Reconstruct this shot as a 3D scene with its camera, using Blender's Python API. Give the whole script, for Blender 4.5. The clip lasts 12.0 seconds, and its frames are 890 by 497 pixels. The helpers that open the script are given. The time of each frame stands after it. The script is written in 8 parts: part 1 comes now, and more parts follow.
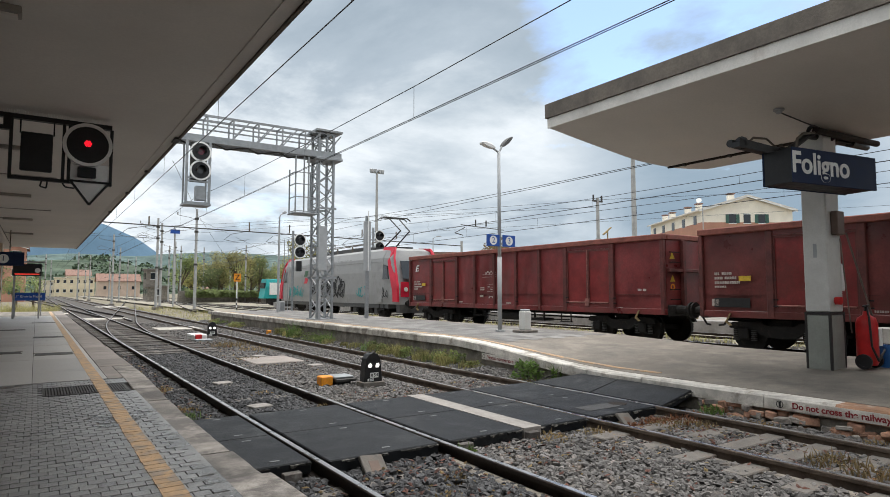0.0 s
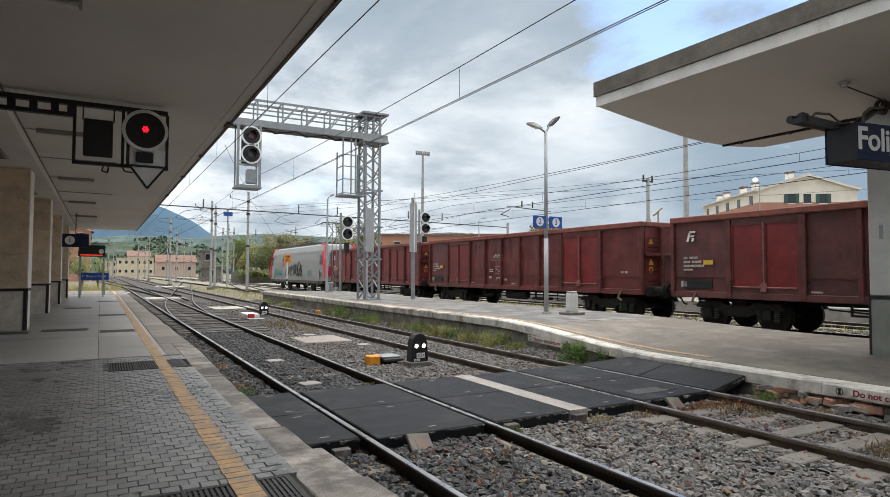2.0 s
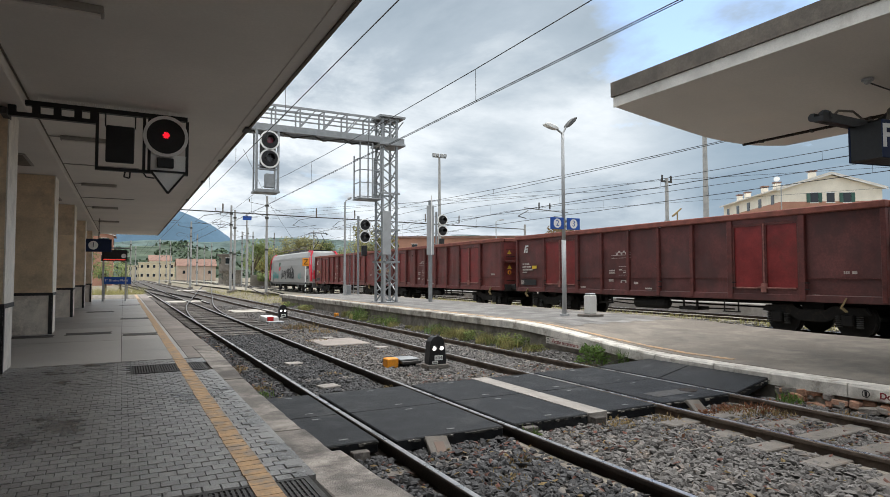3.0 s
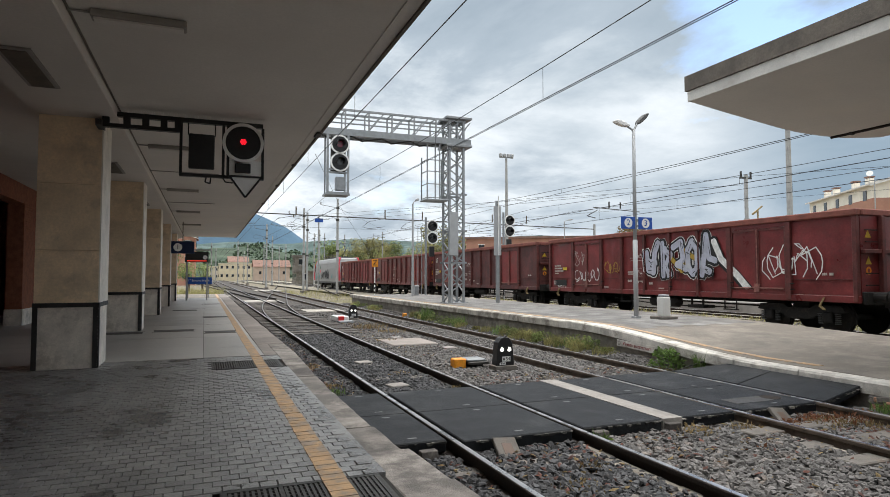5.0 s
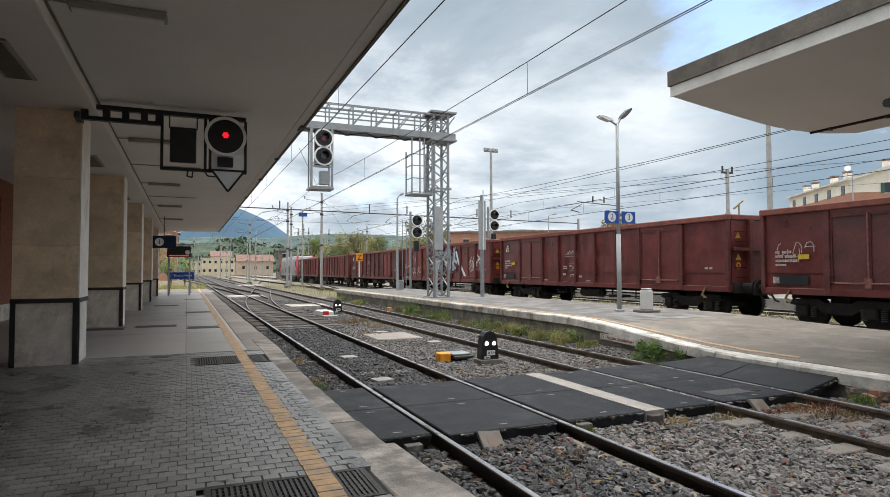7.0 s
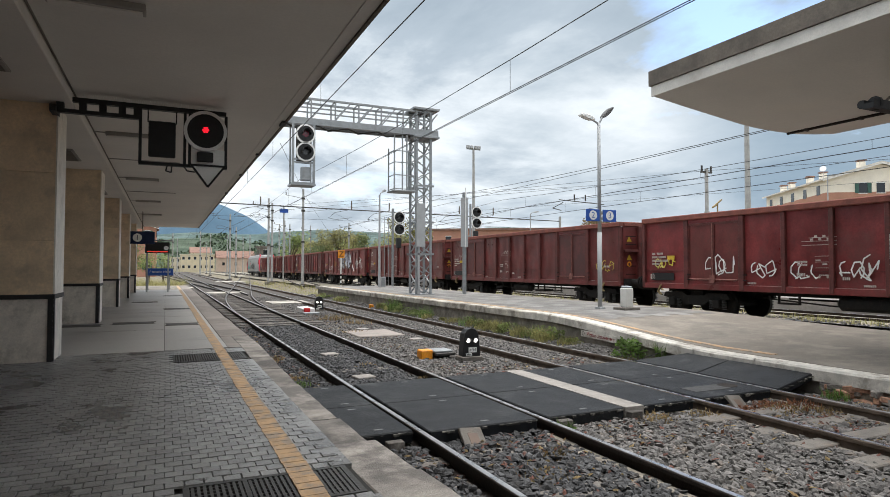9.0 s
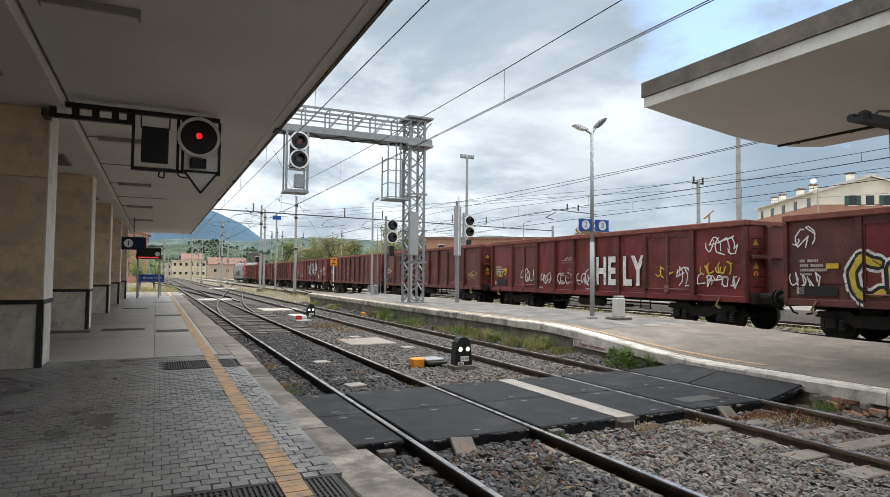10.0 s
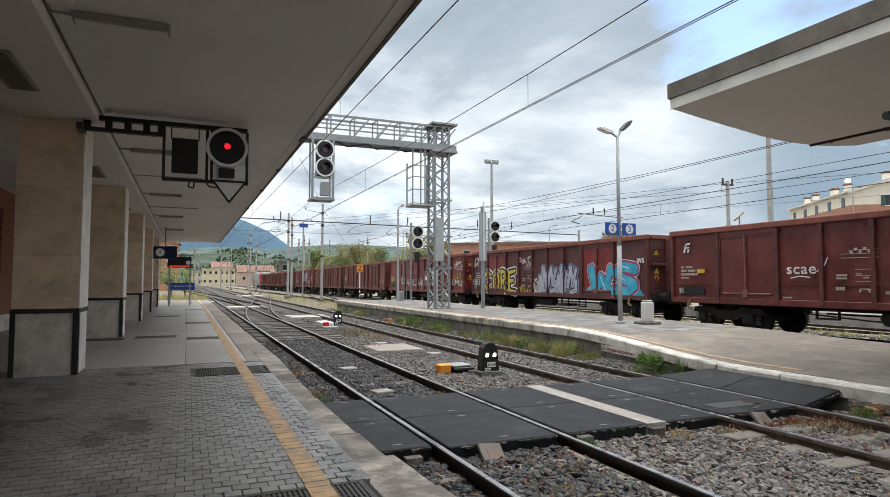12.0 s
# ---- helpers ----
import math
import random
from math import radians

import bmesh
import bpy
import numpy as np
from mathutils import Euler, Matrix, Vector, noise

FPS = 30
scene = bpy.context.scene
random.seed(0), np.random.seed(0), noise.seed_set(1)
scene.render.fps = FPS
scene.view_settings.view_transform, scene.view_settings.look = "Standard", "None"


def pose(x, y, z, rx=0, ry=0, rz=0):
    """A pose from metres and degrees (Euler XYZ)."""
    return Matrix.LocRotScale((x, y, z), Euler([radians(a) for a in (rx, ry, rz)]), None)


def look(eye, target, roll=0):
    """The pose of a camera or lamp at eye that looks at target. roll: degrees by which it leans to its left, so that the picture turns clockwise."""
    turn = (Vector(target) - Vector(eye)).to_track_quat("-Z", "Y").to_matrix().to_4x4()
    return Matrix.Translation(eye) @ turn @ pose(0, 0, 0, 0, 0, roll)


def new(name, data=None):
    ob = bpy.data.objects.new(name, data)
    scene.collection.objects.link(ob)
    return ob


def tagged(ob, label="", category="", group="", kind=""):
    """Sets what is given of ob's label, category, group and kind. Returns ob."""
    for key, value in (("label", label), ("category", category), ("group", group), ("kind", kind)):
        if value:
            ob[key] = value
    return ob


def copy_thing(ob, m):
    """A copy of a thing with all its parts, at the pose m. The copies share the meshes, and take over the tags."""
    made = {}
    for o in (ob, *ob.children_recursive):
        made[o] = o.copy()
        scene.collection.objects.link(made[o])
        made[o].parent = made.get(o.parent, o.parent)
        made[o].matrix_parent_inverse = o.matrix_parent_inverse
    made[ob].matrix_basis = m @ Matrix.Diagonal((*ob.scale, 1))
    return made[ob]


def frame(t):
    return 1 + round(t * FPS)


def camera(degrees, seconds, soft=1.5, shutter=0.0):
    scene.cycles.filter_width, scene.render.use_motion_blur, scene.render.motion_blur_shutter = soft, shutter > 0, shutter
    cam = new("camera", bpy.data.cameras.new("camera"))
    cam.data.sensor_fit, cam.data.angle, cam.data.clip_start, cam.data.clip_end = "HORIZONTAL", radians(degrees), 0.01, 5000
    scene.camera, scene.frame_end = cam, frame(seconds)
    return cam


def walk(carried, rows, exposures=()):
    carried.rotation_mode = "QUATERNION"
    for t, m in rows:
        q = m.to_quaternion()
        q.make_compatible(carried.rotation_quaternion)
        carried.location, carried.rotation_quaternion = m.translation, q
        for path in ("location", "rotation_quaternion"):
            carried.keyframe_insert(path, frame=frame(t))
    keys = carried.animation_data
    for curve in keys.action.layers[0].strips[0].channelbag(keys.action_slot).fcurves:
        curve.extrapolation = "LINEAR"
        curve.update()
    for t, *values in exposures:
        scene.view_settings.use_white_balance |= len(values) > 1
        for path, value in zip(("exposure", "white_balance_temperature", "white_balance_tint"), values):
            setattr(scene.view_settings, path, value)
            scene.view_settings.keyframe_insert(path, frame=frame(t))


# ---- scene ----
cam = camera(72.65, 12.0, soft=0.8)
PATH = [
    (0.0, pose(0, 0, 1.74, 94.09, 0.01, -33.96)),
    (0.5, pose(0, 0, 1.74, 94.10, -0.57, -31.92)),
    (1.0, pose(0, 0, 1.74, 92.95, -0.16, -30.45)),
    (1.5, pose(0, 0, 1.74, 92.47, -0.64, -29.82)),
    (2.0, pose(0, 0, 1.74, 92.34, -0.22, -29.63)),
    (2.5, pose(0, 0, 1.74, 92.59, 0.03, -28.83)),
    (4.5, pose(0, 0, 1.74, 91.96, 0.12, -23.71)),
    (5.0, pose(0, 0, 1.74, 92.64, 0.03, -21.64)),
    (5.5, pose(0, 0, 1.74, 92.50, -0.40, -21.67)),
    (6.0, pose(0, 0, 1.74, 92.52, -0.02, -22.17)),
    (6.5, pose(0, 0, 1.74, 91.78, -0.23, -23.22)),
    (7.0, pose(0, 0, 1.74, 92.10, 0.17, -23.08)),
    (9.0, pose(0, 0, 1.74, 91.83, -0.04, -24.77)),
    (9.5, pose(0, 0, 1.74, 91.79, 0.10, -24.31)),
    (10.0, pose(0, 0, 1.74, 92.63, -0.51, -25.46)),
    (10.5, pose(0, 0, 1.74, 92.32, -0.40, -26.34)),
    (11.0, pose(0, 0, 1.74, 93.00, -0.47, -25.87)),
    (11.5, pose(0, 0, 1.74, 93.50, -0.55, -24.24)),
    (12.0, pose(0, 0, 1.74, 93.16, 0.02, -23.03)),
]
walk(cam, PATH, [(0.0, 0.06), (2.5, 0.06), (6.0, 0.10), (9.0, 0.15), (12.0, 0.15)])

# ---- sky and light ----
world = bpy.data.worlds.new("sky")
scene.world = world
world.use_nodes = True
nt = world.node_tree
nt.nodes.clear()


def wnode(kind, **kw):
    n = nt.nodes.new(kind)
    for k, v in kw.items():
        if k == "op":
            n.operation = v
        else:
            n.inputs[k].default_value = v
    return n


def build_sky():
    link = nt.links.new
    out = nt.nodes.new("ShaderNodeOutputWorld")
    bg = nt.nodes.new("ShaderNodeBackground")
    sky = nt.nodes.new("ShaderNodeTexSky")
    sky.sky_type = "NISHITA"
    sky.sun_disc = False
    sky.sun_elevation, sky.sun_rotation = radians(80), radians(56)
    coord = nt.nodes.new("ShaderNodeTexCoord")
    sep = nt.nodes.new("ShaderNodeSeparateXYZ")
    link(coord.outputs["Generated"], sep.inputs[0])
    up = wnode("ShaderNodeMath", op="MAXIMUM")
    link(sep.outputs["Z"], up.inputs[0])
    up.inputs[1].default_value = 0.0
    lift = wnode("ShaderNodeMath", op="ADD")
    link(up.outputs[0], lift.inputs[0])
    lift.inputs[1].default_value = 0.24
    flat = wnode("ShaderNodeVectorMath", op="SCALE")
    inv = wnode("ShaderNodeMath", op="DIVIDE")
    inv.inputs[0].default_value = 1.0
    link(lift.outputs[0], inv.inputs[1])
    link(coord.outputs["Generated"], flat.inputs[0])
    link(inv.outputs[0], flat.inputs["Scale"])
    off = wnode("ShaderNodeVectorMath", op="ADD")
    off.inputs[1].default_value = (3.7, 1.2, 0.0)
    link(flat.outputs[0], off.inputs[0])

    def cloud(scale, detail, rough, shift):
        n = nt.nodes.new("ShaderNodeTexNoise")
        n.inputs["Scale"].default_value = scale
        n.inputs["Detail"].default_value = detail
        n.inputs["Roughness"].default_value = rough
        n.inputs["Distortion"].default_value = 0.25
        a = wnode("ShaderNodeVectorMath", op="ADD")
        a.inputs[1].default_value = shift
        link(off.outputs[0], a.inputs[0])
        link(a.outputs[0], n.inputs["Vector"])
        return n

    def ramp(fac, stops):
        r = nt.nodes.new("ShaderNodeValToRGB")
        while len(r.color_ramp.elements) < len(stops):
            r.color_ramp.elements.new(0.5)
        for e, (p, c) in zip(r.color_ramp.elements, stops):
            e.position, e.color = p, (*c, 1)
        link(fac, r.inputs[0])
        return r

    # cloud cover with a few blue gaps
    gap = wnode("ShaderNodeVectorMath", op="DOT_PRODUCT")
    link(coord.outputs["Generated"], gap.inputs[0])
    gap.inputs[1].default_value = Vector((0.77, 0.53, 0.38)).normalized()
    near = nt.nodes.new("ShaderNodeMapRange")
    near.inputs["From Min"].default_value, near.inputs["From Max"].default_value = 0.962, 0.994
    near.inputs["To Min"].default_value, near.inputs["To Max"].default_value = 0.17, -0.17
    link(gap.outputs["Value"], near.inputs["Value"])
    thick = wnode("ShaderNodeMath", op="ADD")
    link(cloud(1.5, 8, 0.6, (0.0, 0.0, 0.0)).outputs[0], thick.inputs[0])
    link(near.outputs[0], thick.inputs[1])
    cover = ramp(thick.outputs[0], [(0.36, (0, 0, 0)), (0.52, (1, 1, 1))])
    # bright tops and grey undersides
    body = ramp(cloud(1.1, 8, 0.6, (5.0, 2.0, 1.0)).outputs[0],
                [(0.30, (0.38, 0.46, 0.54)), (0.40, (0.50, 0.58, 0.66)), (0.47, (0.74, 0.81, 0.87)), (0.52, (0.90, 0.96, 1.01)), (0.61, (1.04, 1.09, 1.13))])
    blue = nt.nodes.new("ShaderNodeMix")
    blue.data_type = "RGBA"
    scaled = wnode("ShaderNodeVectorMath", op="SCALE")
    link(sky.outputs[0], scaled.inputs[0])
    scaled.inputs["Scale"].default_value = 0.26
    link(cover.outputs[0], blue.inputs["Factor"])
    link(scaled.outputs[0], blue.inputs["A"])
    # slate-blue rain cloud low over the hills
    low = wnode("ShaderNodeVectorMath", op="DOT_PRODUCT")
    link(coord.outputs["Generated"], low.inputs[0])
    low.inputs[1].default_value = Vector((0.87, 0.50, 0.16)).normalized()
    fade = nt.nodes.new("ShaderNodeMapRange")
    fade.inputs["From Min"].default_value, fade.inputs["From Max"].default_value = 0.955, 0.995
    fade.inputs["To Max"].default_value = 0.85
    link(low.outputs["Value"], fade.inputs["Value"])
    rain = nt.nodes.new("ShaderNodeMix")
    rain.data_type = "RGBA"
    link(fade.outputs[0], rain.inputs["Factor"])
    link(body.outputs[0], rain.inputs["A"])
    rain.inputs["B"].default_value = (0.20, 0.31, 0.42, 1)
    # broad grey bank over the yard
    bank = wnode("ShaderNodeVectorMath", op="DOT_PRODUCT")
    link(coord.outputs["Generated"], bank.inputs[0])
    bank.inputs[1].default_value = Vector((0.62, 0.74, 0.26)).normalized()
    spread = nt.nodes.new("ShaderNodeMapRange")
    spread.inputs["From Min"].default_value, spread.inputs["From Max"].default_value = 0.90, 0.99
    spread.inputs["To Max"].default_value = 0.5
    link(bank.outputs["Value"], spread.inputs["Value"])
    rag = wnode("ShaderNodeMath", op="MULTIPLY")
    link(spread.outputs[0], rag.inputs[0])
    link(ramp(cloud(1.9, 9, 0.62, (2.0, 7.0, 3.0)).outputs[0], [(0.36, (0.25, 0.25, 0.25)), (0.58, (1, 1, 1))]).outputs[0], rag.inputs[1])
    grey = nt.nodes.new("ShaderNodeMix")
    grey.data_type = "RGBA"
    link(rag.outputs[0], grey.inputs["Factor"])
    link(rain.outputs["Result"], grey.inputs["A"])
    grey.inputs["B"].default_value = (0.43, 0.52, 0.60, 1)
    link(grey.outputs["Result"], blue.inputs["B"])
    link(blue.outputs["Result"], bg.inputs[0])
    bg.inputs[1].default_value = 1.0
    link(bg.outputs[0], out.inputs[0])


build_sky()
sun = new("sun", bpy.data.lights.new("sun", "SUN"))
sun.data.energy, sun.data.angle, sun.data.color = 4.5, radians(70), (1.0, 0.975, 0.94)
sun.matrix_world = look((6, 4, 40), (0, 0, 0))

# ---- materials ----
def shade(name, base, rough=0.8, metal=0.0, var=0.25, scale=3.0, grain=40.0, bump=0.25, tint=None, tint_amount=0.0, spots=0.55, island=0.0, spec=0.4):
    """A worn surface: base colour, broad stains, fine grain, relief; island: random shade per piece."""
    m = bpy.data.materials.new(name)
    m.use_nodes = True
    t = m.node_tree
    link, mk = t.links.new, t.nodes.new
    b = t.nodes["Principled BSDF"]
    b.inputs["Metallic"].default_value = metal
    b.inputs["Specular IOR Level"].default_value = spec
    co = mk("ShaderNodeTexCoord")
    big, fine = mk("ShaderNodeTexNoise"), mk("ShaderNodeTexNoise")
    for n, sc, d in ((big, scale, 6), (fine, grain, 4)):
        n.inputs["Scale"].default_value, n.inputs["Detail"].default_value = sc, d
        n.inputs["Roughness"].default_value = 0.62
        link(co.outputs["Object"], n.inputs["Vector"])

    def mix(fac, a, c):
        x = mk("ShaderNodeMix")
        x.data_type = "RGBA"
        for v, sock in ((fac, "Factor"), (a, "A"), (c, "B")):
            if isinstance(v, (float, int)):
                x.inputs[sock].default_value = v
            elif isinstance(v, tuple):
                x.inputs[sock].default_value = (*v, 1)
            else:
                link(v, x.inputs[sock])
        return x.outputs["Result"]

    def span(v, lo, hi, a=0.0, c=1.0):
        r = mk("ShaderNodeMapRange")
        r.inputs["From Min"].default_value, r.inputs["From Max"].default_value = lo, hi
        r.inputs["To Min"].default_value, r.inputs["To Max"].default_value = a, c
        link(v, r.inputs["Value"])
        return r.outputs["Result"]

    dark = tuple(max(0.0, c * (1 - var)) for c in base)
    light = tuple(min(1.0, c * (1 + var * 0.6)) for c in base)
    col = mix(span(big.outputs[0], 0.35, 0.65), dark, light)
    col = mix(span(fine.outputs[0], 0.38, 0.62, 0.0, 0.30), col, tuple(c * (1 - var) for c in dark))
    if tint:
        st = mk("ShaderNodeTexNoise")
        st.inputs["Scale"].default_value, st.inputs["Detail"].default_value = scale * 0.6, 9
        st.inputs["Roughness"].default_value = 0.7
        ad = mk("ShaderNodeVectorMath")
        ad.inputs[1].default_value = (7.3, 1.9, 4.1)
        link(co.outputs["Object"], ad.inputs[0])
        link(ad.outputs[0], st.inputs["Vector"])
        col = mix(span(st.outputs[0], spots, spots + 0.12, 0.0, tint_amount), col, tint)
    if island:
        for sock in (mk("ShaderNodeNewGeometry").outputs["Random Per Island"], mk("ShaderNodeObjectInfo").outputs["Random"]):
            hs = mk("ShaderNodeHueSaturation")
            link(span(sock, 0, 1, 1 - island, 1 + island), hs.inputs["Value"])
            link(col, hs.inputs["Color"])
            col = hs.outputs["Color"]
    link(col, b.inputs["Base Color"])
    link(span(big.outputs[0], 0.3, 0.7, max(0.05, rough - 0.12), min(1.0, rough + 0.1)), b.inputs["Roughness"])
    if bump:
        bp = mk("ShaderNodeBump")
        bp.inputs["Strength"].default_value, bp.inputs["Distance"].default_value = bump, 0.02
        link(fine.outputs[0], bp.inputs["Height"])
        link(bp.outputs[0], b.inputs["Normal"])
    return m


def glow(name, colour, strength):
    m = bpy.data.materials.new(name)
    m.use_nodes = True
    b = m.node_tree.nodes["Principled BSDF"]
    b.inputs["Base Color"].default_value = (*colour, 1)
    b.inputs["Emission Color"].default_value = (*colour, 1)
    b.inputs["Emission Strength"].default_value = strength
    return m


M_PAVER = shade("grey_pavers", (0.22, 0.214, 0.206), 0.32, var=0.45, scale=1.2, grain=60, bump=0.35, tint=(0.10, 0.098, 0.095), tint_amount=0.6, island=0.2)
M_JOINT = shade("joint_dirt", (0.035, 0.032, 0.028), 0.95, grain=90, bump=0.4)
M_SLAB = shade("grey_stone_slabs", (0.37, 0.35, 0.325), 0.42, var=0.2, scale=0.8, grain=70, bump=0.2, tint=(0.2, 0.195, 0.185), tint_amount=0.5, island=0.1)
M_KERB = shade("worn_kerb_stone", (0.31, 0.28, 0.25), 0.85, var=0.4, scale=3.2, grain=70, bump=0.6, tint=(0.105, 0.095, 0.088), tint_amount=0.85, spots=0.47, island=0.22)
M_KERBDK = shade("grey_brown_edge_slab", (0.235, 0.205, 0.183), 0.8, var=0.25, scale=2, grain=50, bump=0.3, tint=(0.17, 0.145, 0.13), tint_amount=0.7, spots=0.5, island=0.14)
M_IRON = shade("dull_cast_iron", (0.075, 0.072, 0.068), 0.6, 0.4, var=0.3, scale=9, bump=0.3)
M_YELLOW = shade("worn_yellow_paint", (0.50, 0.325, 0.18), 0.75, var=0.25, scale=9, grain=90, bump=0.3, tint=(0.26, 0.22, 0.18), tint_amount=0.85, spots=0.47)
M_BALLAST = shade("ballast_bed", (0.085, 0.077, 0.07), 0.95, var=0.5, scale=12, grain=45, bump=1.0, tint=(0.20, 0.13, 0.09), tint_amount=0.5)
M_BALLASTFAR = shade("pale_dusty_ballast", (0.30, 0.27, 0.22), 0.95, var=0.35, scale=1.2, grain=30, bump=0.8, tint=(0.20, 0.19, 0.10), tint_amount=0.7, spots=0.5)
M_STONE = shade("ballast_stone", (0.140, 0.132, 0.126), 0.9, var=0.35, scale=5, grain=60, bump=0.4, tint=(0.27, 0.21, 0.165), tint_amount=0.5, spots=0.56, island=0.42)
M_STONEDARK = shade("dark_ballast_stone", (0.062, 0.062, 0.064), 0.9, var=0.35, scale=5, grain=60, bump=0.4, tint=(0.15, 0.12, 0.10), tint_amount=0.4, spots=0.58, island=0.45)
M_RAILTOP = shade("polished_rail_steel", (0.46, 0.45, 0.44), 0.30, 0.9, var=0.2, scale=3, bump=0.1)
M_RAILDULL = shade("dull_rail_steel", (0.13, 0.12, 0.115), 0.4, 0.8, var=0.3, scale=3, bump=0.1)
M_DUST = shade("pale_rail_dust", (0.27, 0.24, 0.20), 0.95, var=0.35, scale=4, grain=40, bump=0.6, tint=(0.12, 0.105, 0.09), tint_amount=0.8, spots=0.5)
M_RAIL = shade("rusty_rail_steel", (0.038, 0.028, 0.023), 0.85, 0.2, var=0.4, scale=8, bump=0.4)
M_RAILDUST = shade("dusty_rail_steel", (0.15, 0.115, 0.09), 0.9, 0.1, var=0.4, scale=5, bump=0.4, tint=(0.06, 0.042, 0.033), tint_amount=0.7, spots=0.5)
M_SLEEPER = shade("concrete_sleeper", (0.18, 0.163, 0.145), 0.9, var=0.3, scale=5, grain=60, bump=0.4, tint=(0.2, 0.14, 0.1), tint_amount=0.6)
M_TIMBER = shade("tarred_timber", (0.085, 0.075, 0.068), 0.9, var=0.4, scale=6, grain=40, bump=0.5, tint=(0.22, 0.20, 0.18), tint_amount=0.7, spots=0.5, island=0.25)
M_RUBBER = shade("crossing_rubber", (0.013, 0.0145, 0.017), 0.62, var=0.4, scale=2.2, grain=110, bump=0.3, tint=(0.055, 0.056, 0.056), tint_amount=0.6, spots=0.55, spec=0.22)
M_RUBBEREDGE = shade("worn_rubber_edge", (0.04, 0.038, 0.035), 0.9, var=0.5, scale=9, bump=0.6, tint=(0.36, 0.335, 0.30), tint_amount=0.85, spots=0.5, island=0.4)
M_SLOT = shade("worn_metal_slot", (0.20, 0.20, 0.20), 0.6, 0.3, var=0.3, scale=20, bump=0.2)
M_PALE = shade("pale_concrete_strip", (0.32, 0.295, 0.27), 0.85, var=0.25, scale=6, grain=80, bump=0.4)
M_CONC = shade("platform_concrete", (0.24, 0.212, 0.18), 0.85, var=0.4, scale=1.6, grain=70, bump=0.5, tint=(0.17, 0.148, 0.125), tint_amount=0.85, spots=0.48)
M_CONCTILE = shade("platform_tiles", (0.25, 0.24, 0.228), 0.8, var=0.35, scale=1.5, grain=50, bump=0.3, tint=(0.17, 0.16, 0.145), tint_amount=0.8, island=0.3)
M_WALLRAW = shade("weathered_retaining_wall", (0.25, 0.225, 0.19), 0.95, var=0.45, scale=3, grain=30, bump=0.6, tint=(0.11, 0.10, 0.085), tint_amount=0.8, spots=0.5)
M_REDBRICK = shade("broken_red_masonry", (0.38, 0.21, 0.14), 0.95, var=0.4, scale=6, grain=40, bump=0.6, tint=(0.4, 0.34, 0.28), tint_amount=0.7, island=0.25)
M_WHITEPAINT = shade("flaking_white_paint", (0.66, 0.625, 0.57), 0.85, var=0.3, scale=4, grain=60, bump=0.5, tint=(0.25, 0.215, 0.175), tint_amount=0.85, spots=0.52)
M_CEIL = shade("grey_soffit_plaster", (0.70, 0.665, 0.62), 0.9, var=0.08, scale=0.5, grain=25, bump=0.1, tint=(0.72, 0.66, 0.59), tint_amount=0.4)
M_FASCIA = shade("weathered_grey_fascia", (0.17, 0.145, 0.12), 0.7, 0.2, var=0.35, scale=2.5, grain=30, bump=0.3)
M_FASCIAW = shade("pale_fascia_strip", (0.70, 0.67, 0.62), 0.8, var=0.15, scale=2, bump=0.1, tint=(0.4, 0.35, 0.3), tint_amount=0.5)
M_TRAV = shade("travertine_cladding", (0.72, 0.57, 0.39), 0.6, var=0.2, scale=2.0, grain=25, bump=0.15, tint=(0.33, 0.27, 0.20), tint_amount=0.5, island=0.12)
# same travertine, lightened to paint in the light on the track side
M_TRAVLIT = shade("travertine_lit_side", (0.84, 0.79, 0.70), 0.6, var=0.15, scale=2.5, grain=25, bump=0.15, tint=(0.36, 0.31, 0.25), tint_amount=0.4)
M_PLINTH = shade("worn_plinth_plaster", (0.80, 0.745, 0.66), 0.85, var=0.2, scale=3, grain=35, bump=0.3, tint=(0.27, 0.24, 0.2), tint_amount=0.6)
M_DARKTRIM = shade("dark_stone_band", (0.035, 0.033, 0.032), 0.6, var=0.3, scale=6)
M_BRICK = shade("red_brick_wall", (0.34, 0.14, 0.085), 0.9, var=0.3, scale=6, grain=30, bump=0.4)
M_BLACK = shade("black_enamel", (0.016, 0.016, 0.017), 0.5, var=0.4, scale=8, bump=0.1)
M_GALV = shade("galvanised_steel", (0.31, 0.325, 0.335), 0.55, 0.45, var=0.2, scale=5, grain=40, bump=0.1)
M_GREYPOST = shade("grey_painted_steel", (0.40, 0.41, 0.415), 0.6, 0.2, var=0.12, scale=4, bump=0.1)
M_WHITE = shade("white_enamel", (0.80, 0.80, 0.78), 0.5, var=0.1, scale=4, bump=0.05)
M_BLUE = shade("blue_sign_enamel", (0.012, 0.075, 0.36), 0.4, var=0.1, scale=4, bump=0.0)
M_NAVY = shade("navy_sign_enamel", (0.022, 0.034, 0.075), 0.6, var=0.15, scale=4, bump=0.0, spec=0.12)
M_RED = shade("red_enamel", (0.55, 0.02, 0.02), 0.4, var=0.2, scale=5, bump=0.05)
M_DKRED = shade("faded_red_lettering", (0.25, 0.03, 0.035), 0.8, var=0.3, scale=10, bump=0.1)
M_ORANGE = shade("orange_enamel", (0.80, 0.30, 0.02), 0.5, var=0.2, scale=8, bump=0.1)
M_LENS = shade("dark_signal_lens", (0.02, 0.022, 0.025), 0.12, var=0.1, spec=0.7)
M_REDLAMP = glow("red_lamp", (1.0, 0.012, 0.03), 1.4)
M_WHITELAMP = glow("white_lamp", (1.0, 0.95, 0.9), 1.6)
